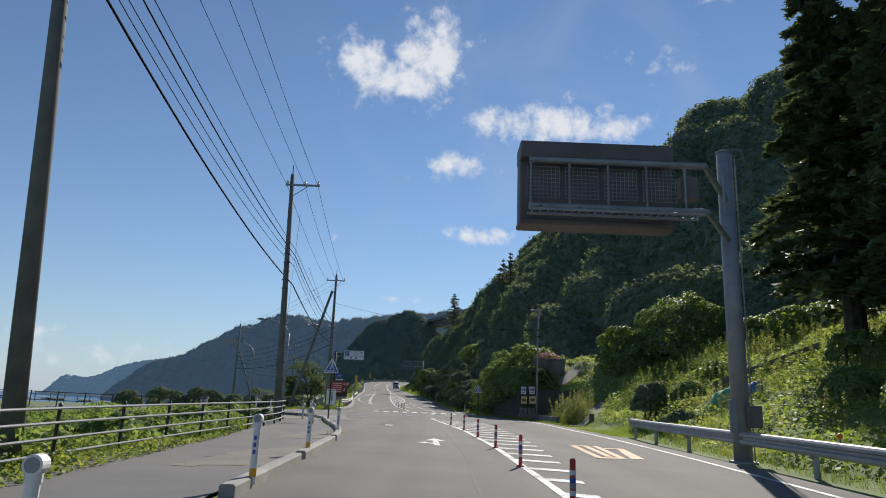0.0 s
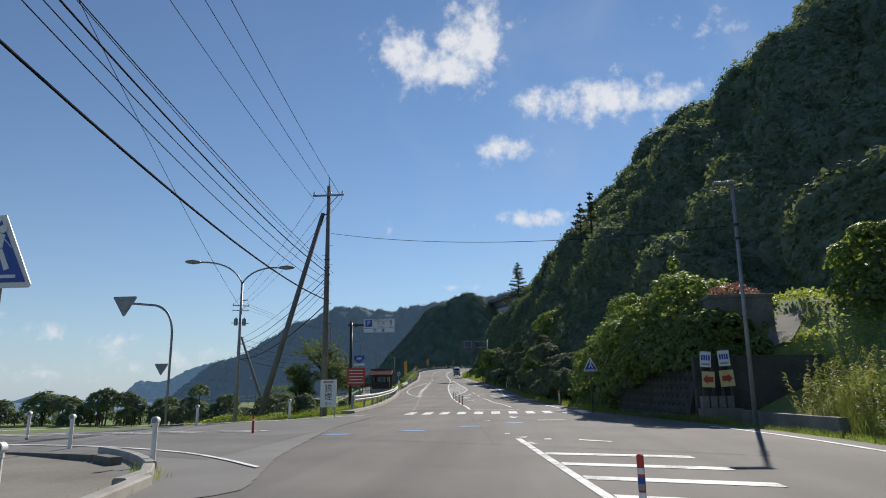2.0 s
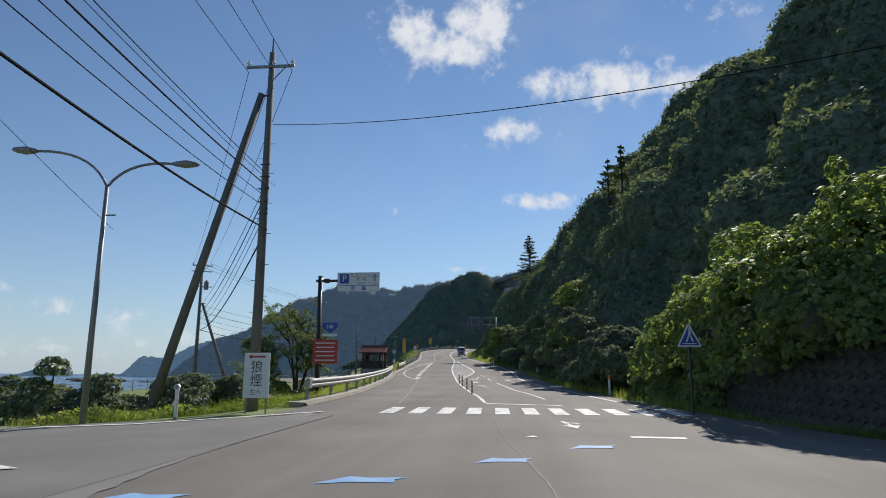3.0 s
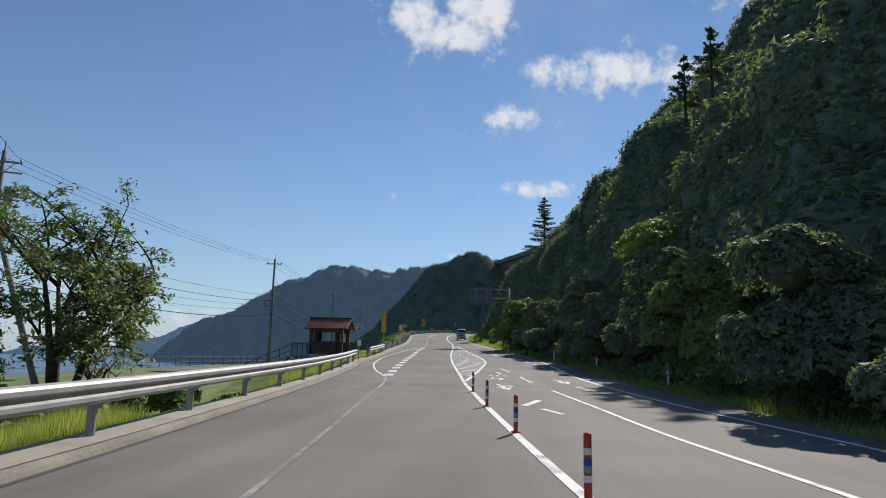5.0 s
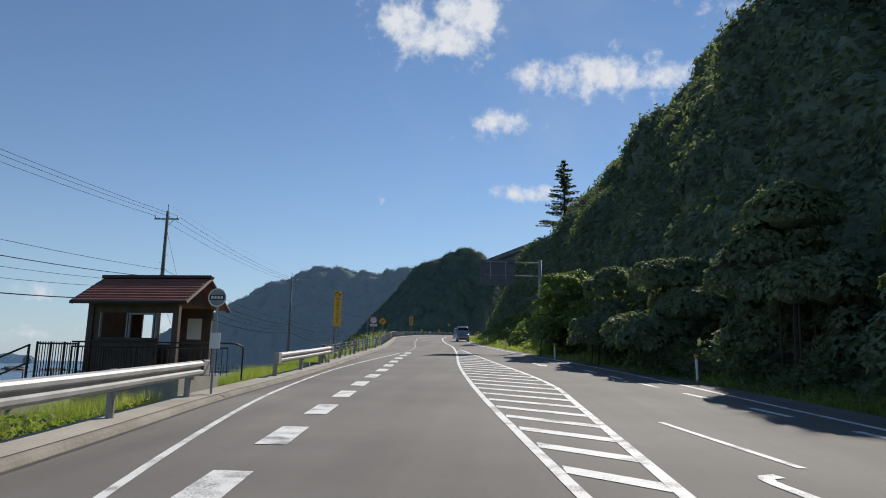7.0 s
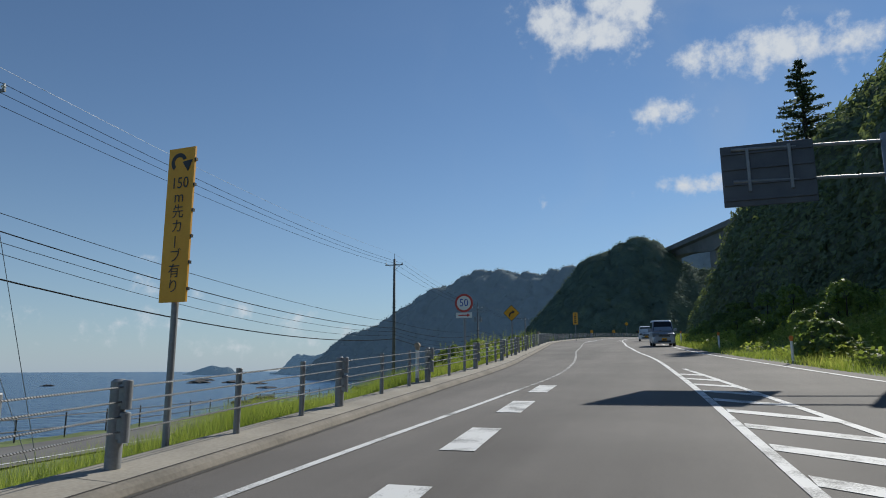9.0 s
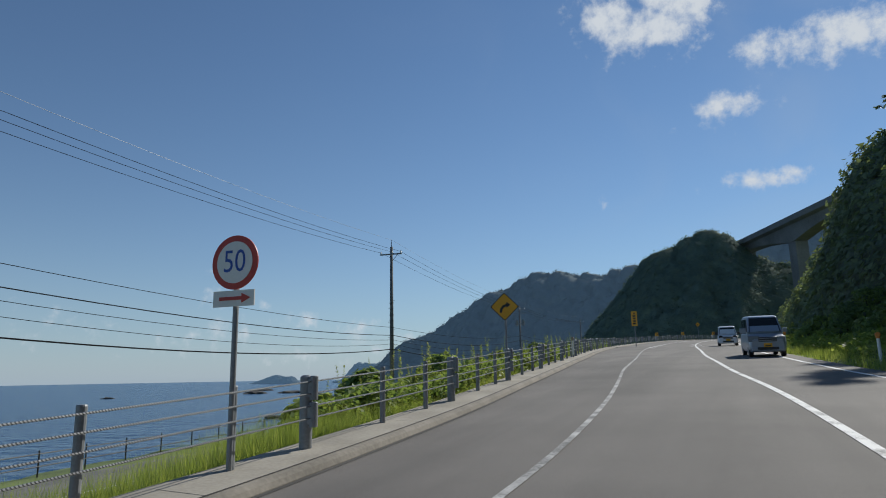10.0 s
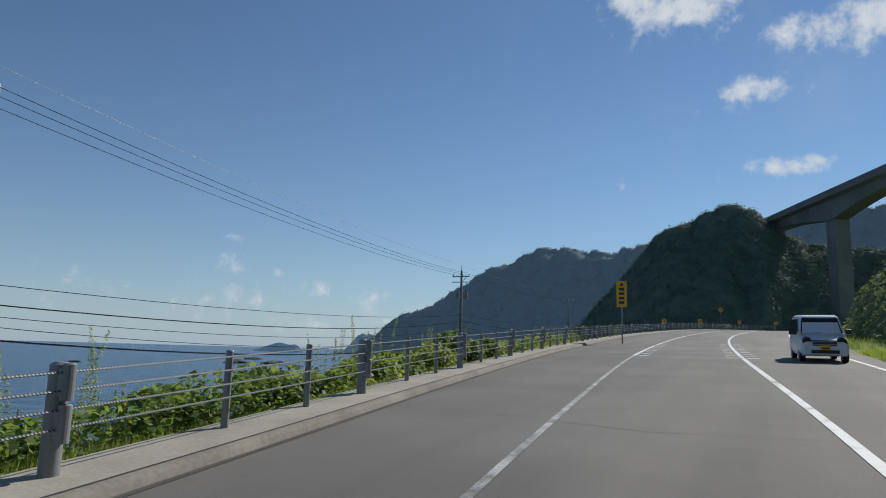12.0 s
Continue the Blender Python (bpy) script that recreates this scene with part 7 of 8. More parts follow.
# leafy weeds beyond the footway fence and along the sea side
for i in range(16):
    y = 3.0 + 2.1 * i
    x = -8.6 - 1.6 * ((i * 37) % 7) / 7 - 0.05 * i
    clump("leafy_weeds", lobes_in(x, y, gz(x, y), 1.5, 1.3, 0.55, 6, 0.5, 120 + i), 1700, 0.085, kudzu_leaf, "low leafy weeds beyond the pipe fence", "weeds", "field weeds", 0.75)
for i in range(24):
    y = 157.5 + 2.4 * i
    x = road_left(y) - 2.1 - 0.9 * ((i * 53) % 9) / 9
    h = 0.5 + 0.7 * ((i * 29) % 11) / 11
    clump("leafy_weeds", lobes_in(x, y, gz(x, y) + 0.2, 0.95, 1.3, h, 6, 0.5, 160 + i), 4200, 0.06, kudzu_leaf if i % 2 else sun_toned_grass, "tall leafy weeds and vines behind the cable fence", "weeds", "seaside weeds", 0.75)


spires("seaside_spires", spread_spots(lambda y: road_left(y) - 4.0, lambda y: road_left(y) - 1.5, 156, 200, 460), 1.35, "tall upright weeds with narrow leaves behind the fence", sun_toned_grass, 190, 0.08, 0.028)
spires("seaside_spires", spread_spots(lambda y: road_left(y) - 3.6, lambda y: road_left(y) - 1.6, 200, 250, 120), 1.2, "tall upright weeds with narrow leaves behind the fence", grass_leaf, 110, 0.1, 0.04)
tufts("sunny_verge_grass", lambda y: road_right(y) + 0.1, lambda y: road_right(y) + 5.5, 150, 214, 52000, 0.5, "bright sunlit grass along the verge", sun_toned_grass, 0.016)
leaf_cover("hill_foot_growth", lambda y: hill_toe(y) - 2.4, lambda y: hill_toe(y) + 1.5, 74, 152, 52000, 0.05, 1.6, 0.1, "dense undergrowth along the hill foot", forest_leaf)
petals = surf("white_petals", (0.7, 0.7, 0.66), (0.82, 0.82, 0.78), 4.0, 0.7, 0.0)
leaf_cover("white_flowers", -16.0, -9.8, 60.2, 69, 1500, 0.35, 0.85, 0.022, "scattered white wild flowers on the junction verge", petals, lambda x, y: (y > 58.4 + (x + 16.5) * 0.95) | ((x < -12.2) & (y > 60.4)), "flowers")
leaf_cover("verge_weeds", lambda y: road_right(y) + 1.2, lambda y: hill_toe(y) + 1.0, 146, 212, 46000, 0.05, 0.8, 0.085, "bright leafy weeds on the sunny verge", sun_toned_grass)
spires("verge_plumes", spread_spots(lambda y: road_right(y) + 2.6, lambda y: hill_toe(y) + 0.5, 156, 208, 420), 1.1, "pale upright weeds at the hill foot", sun_toned_grass, 60, 0.14, 0.08)
leaf_cover("seaside_vines", lambda y: road_left(y) - 4.6, lambda y: road_left(y) - 1.4, 156, 222, 72000, 0.1, 0.9, 0.06, "broad kudzu leaves spreading behind the cable fence", kudzu_leaf, even=0.6)

leaf_cover("field_vines", -20.0, lambda y: road_left(y) - 4.0, 0, 40, 56000, 0.1, 0.7, 0.08, "broad leafy vines covering the field beyond the fence", kudzu_leaf)
leaf_cover("fence_vines", lambda y: road_left(y) - 4.2, lambda y: road_left(y) - 2.5 - 0.03 * y, 3, 34, 15000, 0.03, 0.32, 0.045, "low leafy weeds creeping over the footway edge", grass_leaf)
tufts("bank_edge_grass", lambda y: road_right(y) + 0.15, lambda y: road_right(y) + 2.2, 31.5, 52, 20000, 0.2, "short grass at the road edge below the bank", sun_toned_grass, 0.008, lambda x, y: off_path(x, y) & ((x < 8.3) | (y < 46.0)))
tufts("terrace_lawn", 9.0, 15.5, 54.4, 63, 26000, 0.1, "short bright grass beside the footpath top", sun_toned_grass, 0.008, off_path)
leaf_cover("junction_weeds", -16.0, -9.8, 59.6, 69, 12000, 0.05, 0.5, 0.05, "leafy green weeds on the junction verge", grass_leaf, lambda x, y: (y > 58.2 + (x + 16.5) * 0.95) | ((x < -12.2) & (y > 60.2)))
# shrubs across the junction
for i, (x, y, r, h) in enumerate(((-26.0, 62.5, 1.1, 1.5), (-24.2, 62.0, 1.0, 1.4), (-22.4, 62.5, 1.2, 1.9), (-20.6, 62.0, 1.2, 2.0), (-18.8, 62.6, 1.0, 1.5), (-17.0, 62.2, 0.8, 1.7), (-15.6, 63.2, 1.1, 1.6), (-13.6, 64.6, 1.0, 1.5), (-29.0, 63.0, 1.2, 1.4), (-12.4, 66.5, 1.0, 1.4))):
    clump("evergreen_shrub", lobes_in(x, y, gz(x, y) + 0.2, r * 0.75, r * 0.7, h, 6, 0.62, 220 + i), 3600, 0.075, forest_leaf, "dark rounded evergreen shrub beside the side road", "shrub", "junction shrubs")


def broad_tree(x, y, h, spread, seed, label, leaf=None, count=9000, size=0.1, z=None, low=0):
    r0 = random.Random(seed)
    z = gz(x, y) if z is None else z
    e = thing("tree", (x, y, z), label, "tree", "trees")
    wood, tips = Build(), []

    def limb(a, d, length, r, depth):
        pts, rs, q, dd = [Vector(a)], [r], Vector(a), Vector(d).normalized()
        for i in range(5):
            dd = (dd + Vector((r0.uniform(-0.2, 0.2), r0.uniform(-0.2, 0.2), r0.uniform(-0.02, 0.16)))).normalized()
            q = q + dd * (length / 5)
            pts.append(q.copy())
            rs.append(r * (1 - 0.13 * (i + 1)))
        wood.tube(pts, rs, 7 if depth < 2 else 5)
        if depth >= 2:
            tips.append(pts[-1])
            tips.append(pts[3])
            return
        for k in range(4 if depth == 0 else 3):
            a2 = 2 * math.pi * (k / (4 if depth == 0 else 3)) + r0.uniform(-0.5, 0.5)
            out = Vector((math.cos(a2), math.sin(a2), r0.uniform(0.35, 0.9)))
            limb(pts[r0.choice((2, 3, 4, 5))], out, length * r0.uniform(0.55, 0.8), r * 0.5, depth + 1)

    for k in range(3):
        a = 2 * math.pi * k / 3 + 0.4
        limb((x + 0.12 * math.cos(a), y + 0.12 * math.sin(a), z - 0.1), (0.35 * math.cos(a), 0.35 * math.sin(a), 1.0), h * 0.55, 0.13, 0)
    part("trunk", wood, bark, e, smooth=True)
    top = max(t.z for t in tips) - z
    lob = []
    for t in tips:
        q = Vector((x, y, z)) + Vector(((t.x - x) * spread / 2.2, (t.y - y) * spread / 2.2, (t.z - z) * (h / top) * 0.94))
        lob.append((q.x, q.y, q.z, r0.uniform(0.5, 0.95) * spread / 3.0, 0.6))
    for k in range(low):                             # drooping lower sprays
        a, q = 2 * math.pi * k / low + 0.3, r0.uniform(0.22, 0.6)
        lob.append((x + math.cos(a) * spread * (0.35 + q * 0.7), y + math.sin(a) * spread * (0.35 + q * 0.7), z + h * q, r0.uniform(0.5, 0.8) * spread / 3.0, 0.7))
    pos, nr = lobe_leaves(lob, count, 0.9)
    part("crown", leaves_mesh("crown", pos, nr + np.array([0, 0, 0.4]), size, 1.0, 0.5), leaf or forest_leaf, e)
    return e


tree_leaf = leafy("tree_leaf", (0.07, 0.11, 0.05), (0.11, 0.165, 0.065), (0.2, 0.265, 0.1), 0.4)


def twig_tree(x, y, h, spread, seed, label, per, size, leaf):
    """An open broadleaf tree: limbs, boughs and twigs, with leaves hanging along the twigs."""
    r0 = random.Random(seed)
    z = gz(x, y)
    e = thing("tree", (x, y, z), label, "tree", "trees")
    lines, twigs = [], []

    def limb(a, d, length, r, depth):
        pts, rs, q, dd = [Vector(a)], [r], Vector(a), Vector(d).normalized()
        for i in range(4):
            dd = (dd + Vector((r0.uniform(-0.22, 0.22), r0.uniform(-0.22, 0.22), r0.uniform(-0.1, 0.12) - 0.05 * depth))).normalized()
            q = q + dd * (length / 4)
            pts.append(q.copy())
            rs.append(r * (1 - 0.16 * (i + 1)))
        lines.append((pts, rs, depth))
        if depth >= 3:
            twigs.append(pts)
            return
        n = (5, 4, 4)[depth]
        for k in range(n):
            a2 = 2 * math.pi * k / n + r0.uniform(-0.6, 0.6)
            out = Vector((math.cos(a2), math.sin(a2), r0.uniform(-0.05, 0.75)))
            limb(pts[min(4, 1 + k % 4 + (depth == 0))], out + dd * 0.5, length * r0.uniform(0.5, 0.72), r * 0.5, depth + 1)

    for k in range(3):
        a = 2 * math.pi * k / 3 + 0.4
        limb((x + 0.12 * math.cos(a), y + 0.12 * math.sin(a), z - 0.1), (0.4 * math.cos(a), 0.4 * math.sin(a), 1.0), h * 0.5, 0.14, 0)
    top = max(q.z for pts, _, _ in lines for q in pts) - z
    wide = max(math.hypot(q.x - x, q.y - y) for pts, _, _ in lines for q in pts)
    fit = lambda q: Vector((x + (q.x - x) * spread / wide, y + (q.y - y) * spread / wide, z + (q.z - z) * h / top))
    trunk, boughs = Build(), Build()
    for pts, rs, depth in lines:
        (trunk if depth == 0 else boughs).tube([fit(q) for q in pts], [max(0.008, r) for r in rs], 8 if depth == 0 else 5)
    part("trunk", trunk, bark, e, smooth=True)
    tagged(part("branchwork", boughs, bark, e, smooth=True), kind="stuff")
    pos = []
    for pts in twigs:
        ends = np.array([fit(q) for q in pts])
        u = rng.uniform(0.2, 4.0, per)
        k = np.minimum(u.astype(int), 3)
        q = ends[k] + (ends[k + 1] - ends[k]) * (u - k)[:, None]
        pos.append(q + rng.normal(0, 1, (per, 3)) * np.array([0.13, 0.13, 0.09]) - np.array([0, 0, 0.05]))
    pos = np.concatenate(pos)
    out = unit(pos - np.array([x, y, z + 0.55 * h])) * 0.5 + np.array([0, 0, 1.0])
    part("crown", leaves_mesh("crown", pos, out, size, 0.9, 0.4), leaf, e)
    return e


twig_tree(-16.4, 86.4, 7.3, 5.3, 3, "spreading green broadleaf tree below the guard rail", 54, 0.085, tree_leaf)
twig_tree(-18.6, 85.2, 4.6, 2.3, 5, "smaller dark broadleaf tree below the guard rail", 40, 0.075, tree_leaf)
for i, (x, y, r, h) in enumerate(((-14.7, 85.9, 1.1, 1.1), (-13.4, 87.2, 0.9, 0.7), (-16.8, 84.6, 1.3, 1.3), (-21.5, 96.5, 1.1, 0.8))):
    clump("kudzu_shrub", lobes_in(x, y, gz(x, y) + 0.1, r, r, h, 6, 0.5, 520 + i), 2600, 0.085, kudzu_leaf, "loose green bush below the guard rail", "shrub", "embankment bushes", 0.7)
broad_tree(-19.6, 97.5, 1.3, 1.4, 8, "small green tree below the guard rail", count=3000, size=0.1)
broad_tree(-26.0, 103.0, 3.0, 2.2, 9, "small green tree by the lower road", count=2600, size=0.1)

# trees along the foot of the hill
FOOT = ((3.6, 80, 4.6, 2.6), (3.2, 88, 5.2, 2.7), (2.6, 96, 5.0, 2.7), (3.6, 104, 7.0, 3.2), (2.0, 112, 6.6, 3.0), (5.0, 116, 10.2, 3.3), (1.0, 121, 6.0, 2.8), (-0.2, 130, 5.8, 2.8), (-1.4, 137, 5.4, 2.6), (-3.0, 146, 6.6, 3.2), (0.6, 143, 6.4, 3.0), (6.4, 111, 10.5, 3.0), (-3.2, 149.5, 3.8, 2.0))
for i, (x, y, zc, r) in enumerate(FOOT):
    lob = lobes_in(x + 0.9, y, gz(x, y) + zc * 0.1, r * 0.8, r * 0.9, zc, 12, r * 0.42, 400 + i, 0.8)
    # the lighter kudzu tone on some trees stands in for sunlit crowns
    clump("roadside_tree", lob, 36000, 0.09, kudzu_leaf if i in (2, 5, 9) else forest_leaf, "leafy green tree leaning out from the hill foot", "tree", "hill foot trees", simple=True)
for i, (x, y, r, h) in enumerate(((-2.6, 152.5, 1.0, 1.2), (-1.6, 160, 1.5, 2.2), (-2.6, 167, 1.6, 2.4), (-3.6, 174, 1.6, 2.2), (-4.6, 181, 1.5, 2.2), (-5.6, 188, 1.4, 2.0), (-4.4, 166, 1.2, 1.4), (-5.6, 172, 1.1, 1.1), (-6.4, 178, 1.3, 1.3), (-6.9, 185, 1.4, 1.5), (-7.4, 192, 1.3, 1.2), (-5.0, 160, 1.2, 1.3), (2.4, 99.5, 0.5, 0.9), (-6.6, 198, 1.3, 1.5))):
    clump("verge_bush", lobes_in(x, y, gz(x, y), r, r, h, 6, 0.6, 440 + i), 2600, 0.09, kudzu_leaf, "light green bush at the edge of the verge", "shrub", "verge bushes")


def conifer(x, y, z, h, r, seed, label, count=26, droop=0.0, thick=1.0):
    r0 = np.random.default_rng(seed)
    e = thing("conifer", (x, y, z), label, "conifer", "conifers")
    wood = Build().rod((x, y, z - 1), (x, y, z + h), 0.02 * h + 0.05, 0.03, n=8)
    pos, nr = [], []
    for k in range(count):
        u = 0.12 + 0.86 * (k + r0.uniform(-0.4, 0.4)) / count
        L = r * (1 - u) ** 0.75 * r0.uniform(0.6, 1.15) + 0.15
        for j in range(4):
            a = r0.uniform(0, 2 * math.pi)
            d = np.array([math.cos(a), math.sin(a), 0.0])
            base = np.array([x, y, z + h * u])
            wood.rod(base, base + d * L * 0.8 + np.array([0, 0, (0.1 - droop * 0.6) * L]), 0.03, 0.01, n=4)
            m = int((16 + 30 * L) * thick)
            t = r0.uniform(0.1, 1.05, m)
            side = np.array([-d[1], d[0], 0.0])
            q = base + d * (L * t)[:, None] + np.array([0, 0, 1.0]) * (0.1 * L * t - droop * L * t * t + r0.normal(0, 0.07 + 0.2 * droop, m))[:, None] + side * (r0.normal(0, 0.2, m) * (1.15 - t) * L * 0.7)[:, None]
            pos.append(q)
            nr.append(np.tile([0, 0, 1.0], (m, 1)))
    part("trunk", wood, bark, e)
    part("needles", leaves_mesh("needles", np.concatenate(pos), np.concatenate(nr), 0.16 * max(1, h / 12), 0.6, 0.4, True), conifer_leaf, e)
    return e


conifer(4.2, 205.2, 24.0, 13.2, 4.3, 1, "tall dark conifer standing clear on the hill end", 30)
conifer(12.1, 128.4, 25.6, 5.6, 2.2, 2, "wind-swept pine on the hill crest", 9)
conifer(13.1, 123.9, 26.0, 5.6, 2.2, 4, "wind-swept pine on the hill crest", 9)
for i, (x, y, h) in enumerate(((19.5, 30.5, 24.0), (22.5, 27.0, 26.0), (18.8, 23.5, 21.0), (25.0, 33.0, 25.0), (23.0, 21.0, 23.0))):
    conifer(x, y, gz(x, y), h, 4.2, 20 + i, "tall dark cedar with a ragged crown beside the road", 44, 0.32, 1.15)

# ---- fences on the left ----


def pipe_fence(pts, label, h=1.02, rails=(0.36, 0.68, 1.0), r=0.024, bright=True):
    e = thing("pipe_fence", (*pts[0], gz(*pts[0])), label, "fence")
    po = Build().rod((0, 0, -0.2), (0, 0, h + 0.04), 0.034, n=10).rod((0, 0, h + 0.04), (0, 0, h + 0.07), 0.038, 0.02, n=10)
    me = po.mesh("post")
    me.materials.append(dark_steel)
    for x, y in pts:
        o = new("post", me)
        o.matrix_world = pose(x, y, gz(x, y))
        o.parent = e
        o.matrix_parent_inverse = e.matrix_basis.inverted()
    for k in rails:
        part("rail", Build().tube([(x + 0.045, y, gz(x, y) + k) for x, y in pts], r, 8), weathered_steel if bright else dark_steel, e)


pipe_fence([(road_left(min(y, 12)) - 3.75 - 0.01 * max(0, min(y, 24) - 12) - 0.0105 * max(0, y - 24) ** 2, y) for y in 33.8 - 2.45 * np.arange(17, -1, -1)], "dark post fence with four grey pipe rails", rails=(0.25, 0.5, 0.76, 1.0))
pipe_fence([(-12.4 - 1.9 * k, 40.1 + 0.35 * k) for k in range(10)], "dark pipe fence along the side road", bright=False, rails=(0.5, 1.0))
pipe_fence([(-31.0 + 0.02 * k, 8 + 2.4 * k) for k in range(16)], "dark pipe fence at the far side of the field", bright=False, rails=(0.5, 1.0))
pipe_fence([(float(sea_fence(y)), y) for y in np.arange(66, 250, 2.6)], "dark rail fence along the sea edge of the lower road", bright=False, rails=(0.45, 0.95))
b = Build().sweep([(-0.12, -0.1), (-0.12, 0.22), (0.12, 0.22), (0.12, -0.1)], [(-13.75, 43.4, gz(-13.75, 43.4)), (-12.0, 42.75, gz(-12, 42.75)), (-9.3, 41.35, gz(-9.3, 41.35))])
tagged(part("kerb_stone", b, concrete_dark), "dark kerb block of the side road island", "kerb", "kerb blocks")
b = Build().sweep([(-0.12, -0.1), (-0.12, 0.22), (0.12, 0.22), (0.12, -0.1)], [(-9.2, 41.3, gz(-9.2, 41.3)), (-8.45, 40.65, gz(-8.45, 40.65))])
tagged(part("kerb_stone", b, concrete_dark), "dark kerb block of the side road island", "kerb", "kerb blocks")

# ---- bus shelter ----


def bus_shelter():
    x0, x1, y0, y1, zb = -18.3, -16.0, 116.0, 118.0, 2.15
    zf, ze, zr = 2.72, 4.56, 5.3
    e = thing("bus_shelter", ((x0 + x1) / 2, y0, zb), "small dark wooden bus shelter with a red tiled roof", "bus shelter")
    part("base", Build().box(x0 - 0.2, y0 - 0.25, 0.6, x1 + 0.3, y1 + 0.2, zf, 0.02), concrete, e, "concrete platform")
    for x in (x0, x1):
        for y in (y0, y1):
            part("corner_post", Build().box(x - 0.08, y - 0.08, zf, x + 0.08, y + 0.08, ze, 0.012), dark_wood, e)
    part("front_wall", Build().box(x0, y0 - 0.03, zf, x1 - 0.47, y0 + 0.03, zf + 0.85, 0.006), dark_wood, e)
    for k in range(12):
        x = x0 + 0.1 + k * (x1 - x0 - 0.62) / 12
        part("board", Build().box(x, y0 - 0.05, zf + 0.02, x + 0.13, y0 - 0.032, zf + 0.83, 0.004), dark_wood, e)
    part("lintel", Build().box(x0, y0 - 0.05, ze - 0.28, x1, y0 + 0.05, ze, 0.01), dark_wood, e)
    part("front_panel", Build().box(x0, y0 - 0.03, zf + 0.85, x0 + 0.22, y0 + 0.03, ze - 0.28, 0.006), dark_wood, e)
    for x in (x0 + 0.25, x0 + 0.98, x0 + 1.05, x0 + 1.7, x0 + 1.77):
        part("mullion", Build().box(x - 0.022, y0 - 0.04, zf + 0.91, x + 0.022, y0 + 0.04, ze - 0.28, 0.006), weathered_steel, e, "grey aluminium window bar")
    part("window_head", Build().box(x0 + 1.072, y0 - 0.035, ze - 0.33, x0 + 1.678, y0 + 0.035, ze - 0.282, 0.006), weathered_steel, e, "grey aluminium window bar")
    part("sill", Build().box(x0 + 0.22, y0 - 0.08, zf + 0.852, x0 + 1.83, y0 + 0.06, zf + 0.91, 0.008), dark_wood, e)
    part("back_wall", Build().box(x0, y1 - 0.03, zf, x0 + 0.3, y1 + 0.03, ze, 0.006).box(x0 + 0.3, y1 - 0.03, zf, x1, y1 + 0.03, zf + 0.8, 0.006).box(x0 + 1.3, y1 - 0.028, zf + 0.8, x1, y1 + 0.028, ze, 0.006), dark_wood, e)
    part("side_wall", Build().box(x0 - 0.03, y0, zf, x0 + 0.03, y1, ze, 0.006), dark_wood, e)
    part("poster", Build().box(x1 - 0.62, y1 - 0.06, zf + 0.95, x1 - 0.2, y1 - 0.035, zf + 1.55), white_paint, e, "pale notice sheet on the wall")
    part("bench", Build().box(x0 + 0.2, y1 - 0.5, zf + 0.38, x1 - 0.6, y1 - 0.1, zf + 0.44, 0.01), dark_wood, e)
    ym, ov = (y0 + y1) / 2, 0.4
    ga, gb = x0 - 0.36, x1 + ov
    lo = ze - 0.02
    for s, ya in ((1, y0 - ov), (-1, y1 + ov)):
        rows = 9
        for k in range(rows):
            u0, u1 = k / rows, (k + 1) / rows
            ya0, ya1 = ya + (ym - ya) * u0, ya + (ym - ya) * u1
            za, zb2 = lo + (zr - lo) * u0, lo + (zr - lo) * u1
            part("roof_panel", Build().add([(ga, ya0, za), (gb, ya0, za), (gb, ya1, zb2), (ga, ya1, zb2), (ga, ya0, za + 0.055), (gb, ya0, za + 0.055), (gb, ya1, zb2 + 0.02), (ga, ya1, zb2 + 0.02)],
                                         [(0, 1, 2, 3), (4, 5, 6, 7), (0, 1, 5, 4), (1, 2, 6, 5), (2, 3, 7, 6), (3, 0, 4, 7)]), roof_red, e)
    part("ridge_cap", Build().box(ga - 0.05, ym - 0.12, zr, gb + 0.05, ym + 0.12, zr + 0.1, 0.03), black_paint, e, "dark ridge cap")
    for x in (x0, x1):
        part("gable", Build().add([(x - 0.03, y0, ze), (x - 0.03, y1, ze), (x - 0.03, ym, zr - 0.08), (x + 0.03, y0, ze), (x + 0.03, y1, ze), (x + 0.03, ym, zr - 0.08)], [(0, 1, 2), (3, 5, 4), (0, 1, 4, 3), (1, 2, 5, 4), (2, 0, 3, 5)]), dark_wood, e)
    for x in (ga + 0.02, gb - 0.02):
        for ya in (y0 - ov, y1 + ov):
            part("barge_board", Build().rod((x, ya, lo - 0.02), (x, ym, zr - 0.02), 0.06, n=6), dark_wood, e)
    part("gutter", Build().rod((ga, y0 - ov - 0.04, lo - 0.02), (gb, y0 - ov - 0.04, lo - 0.02), 0.045, n=8), dark_steel, e)


bus_shelter()


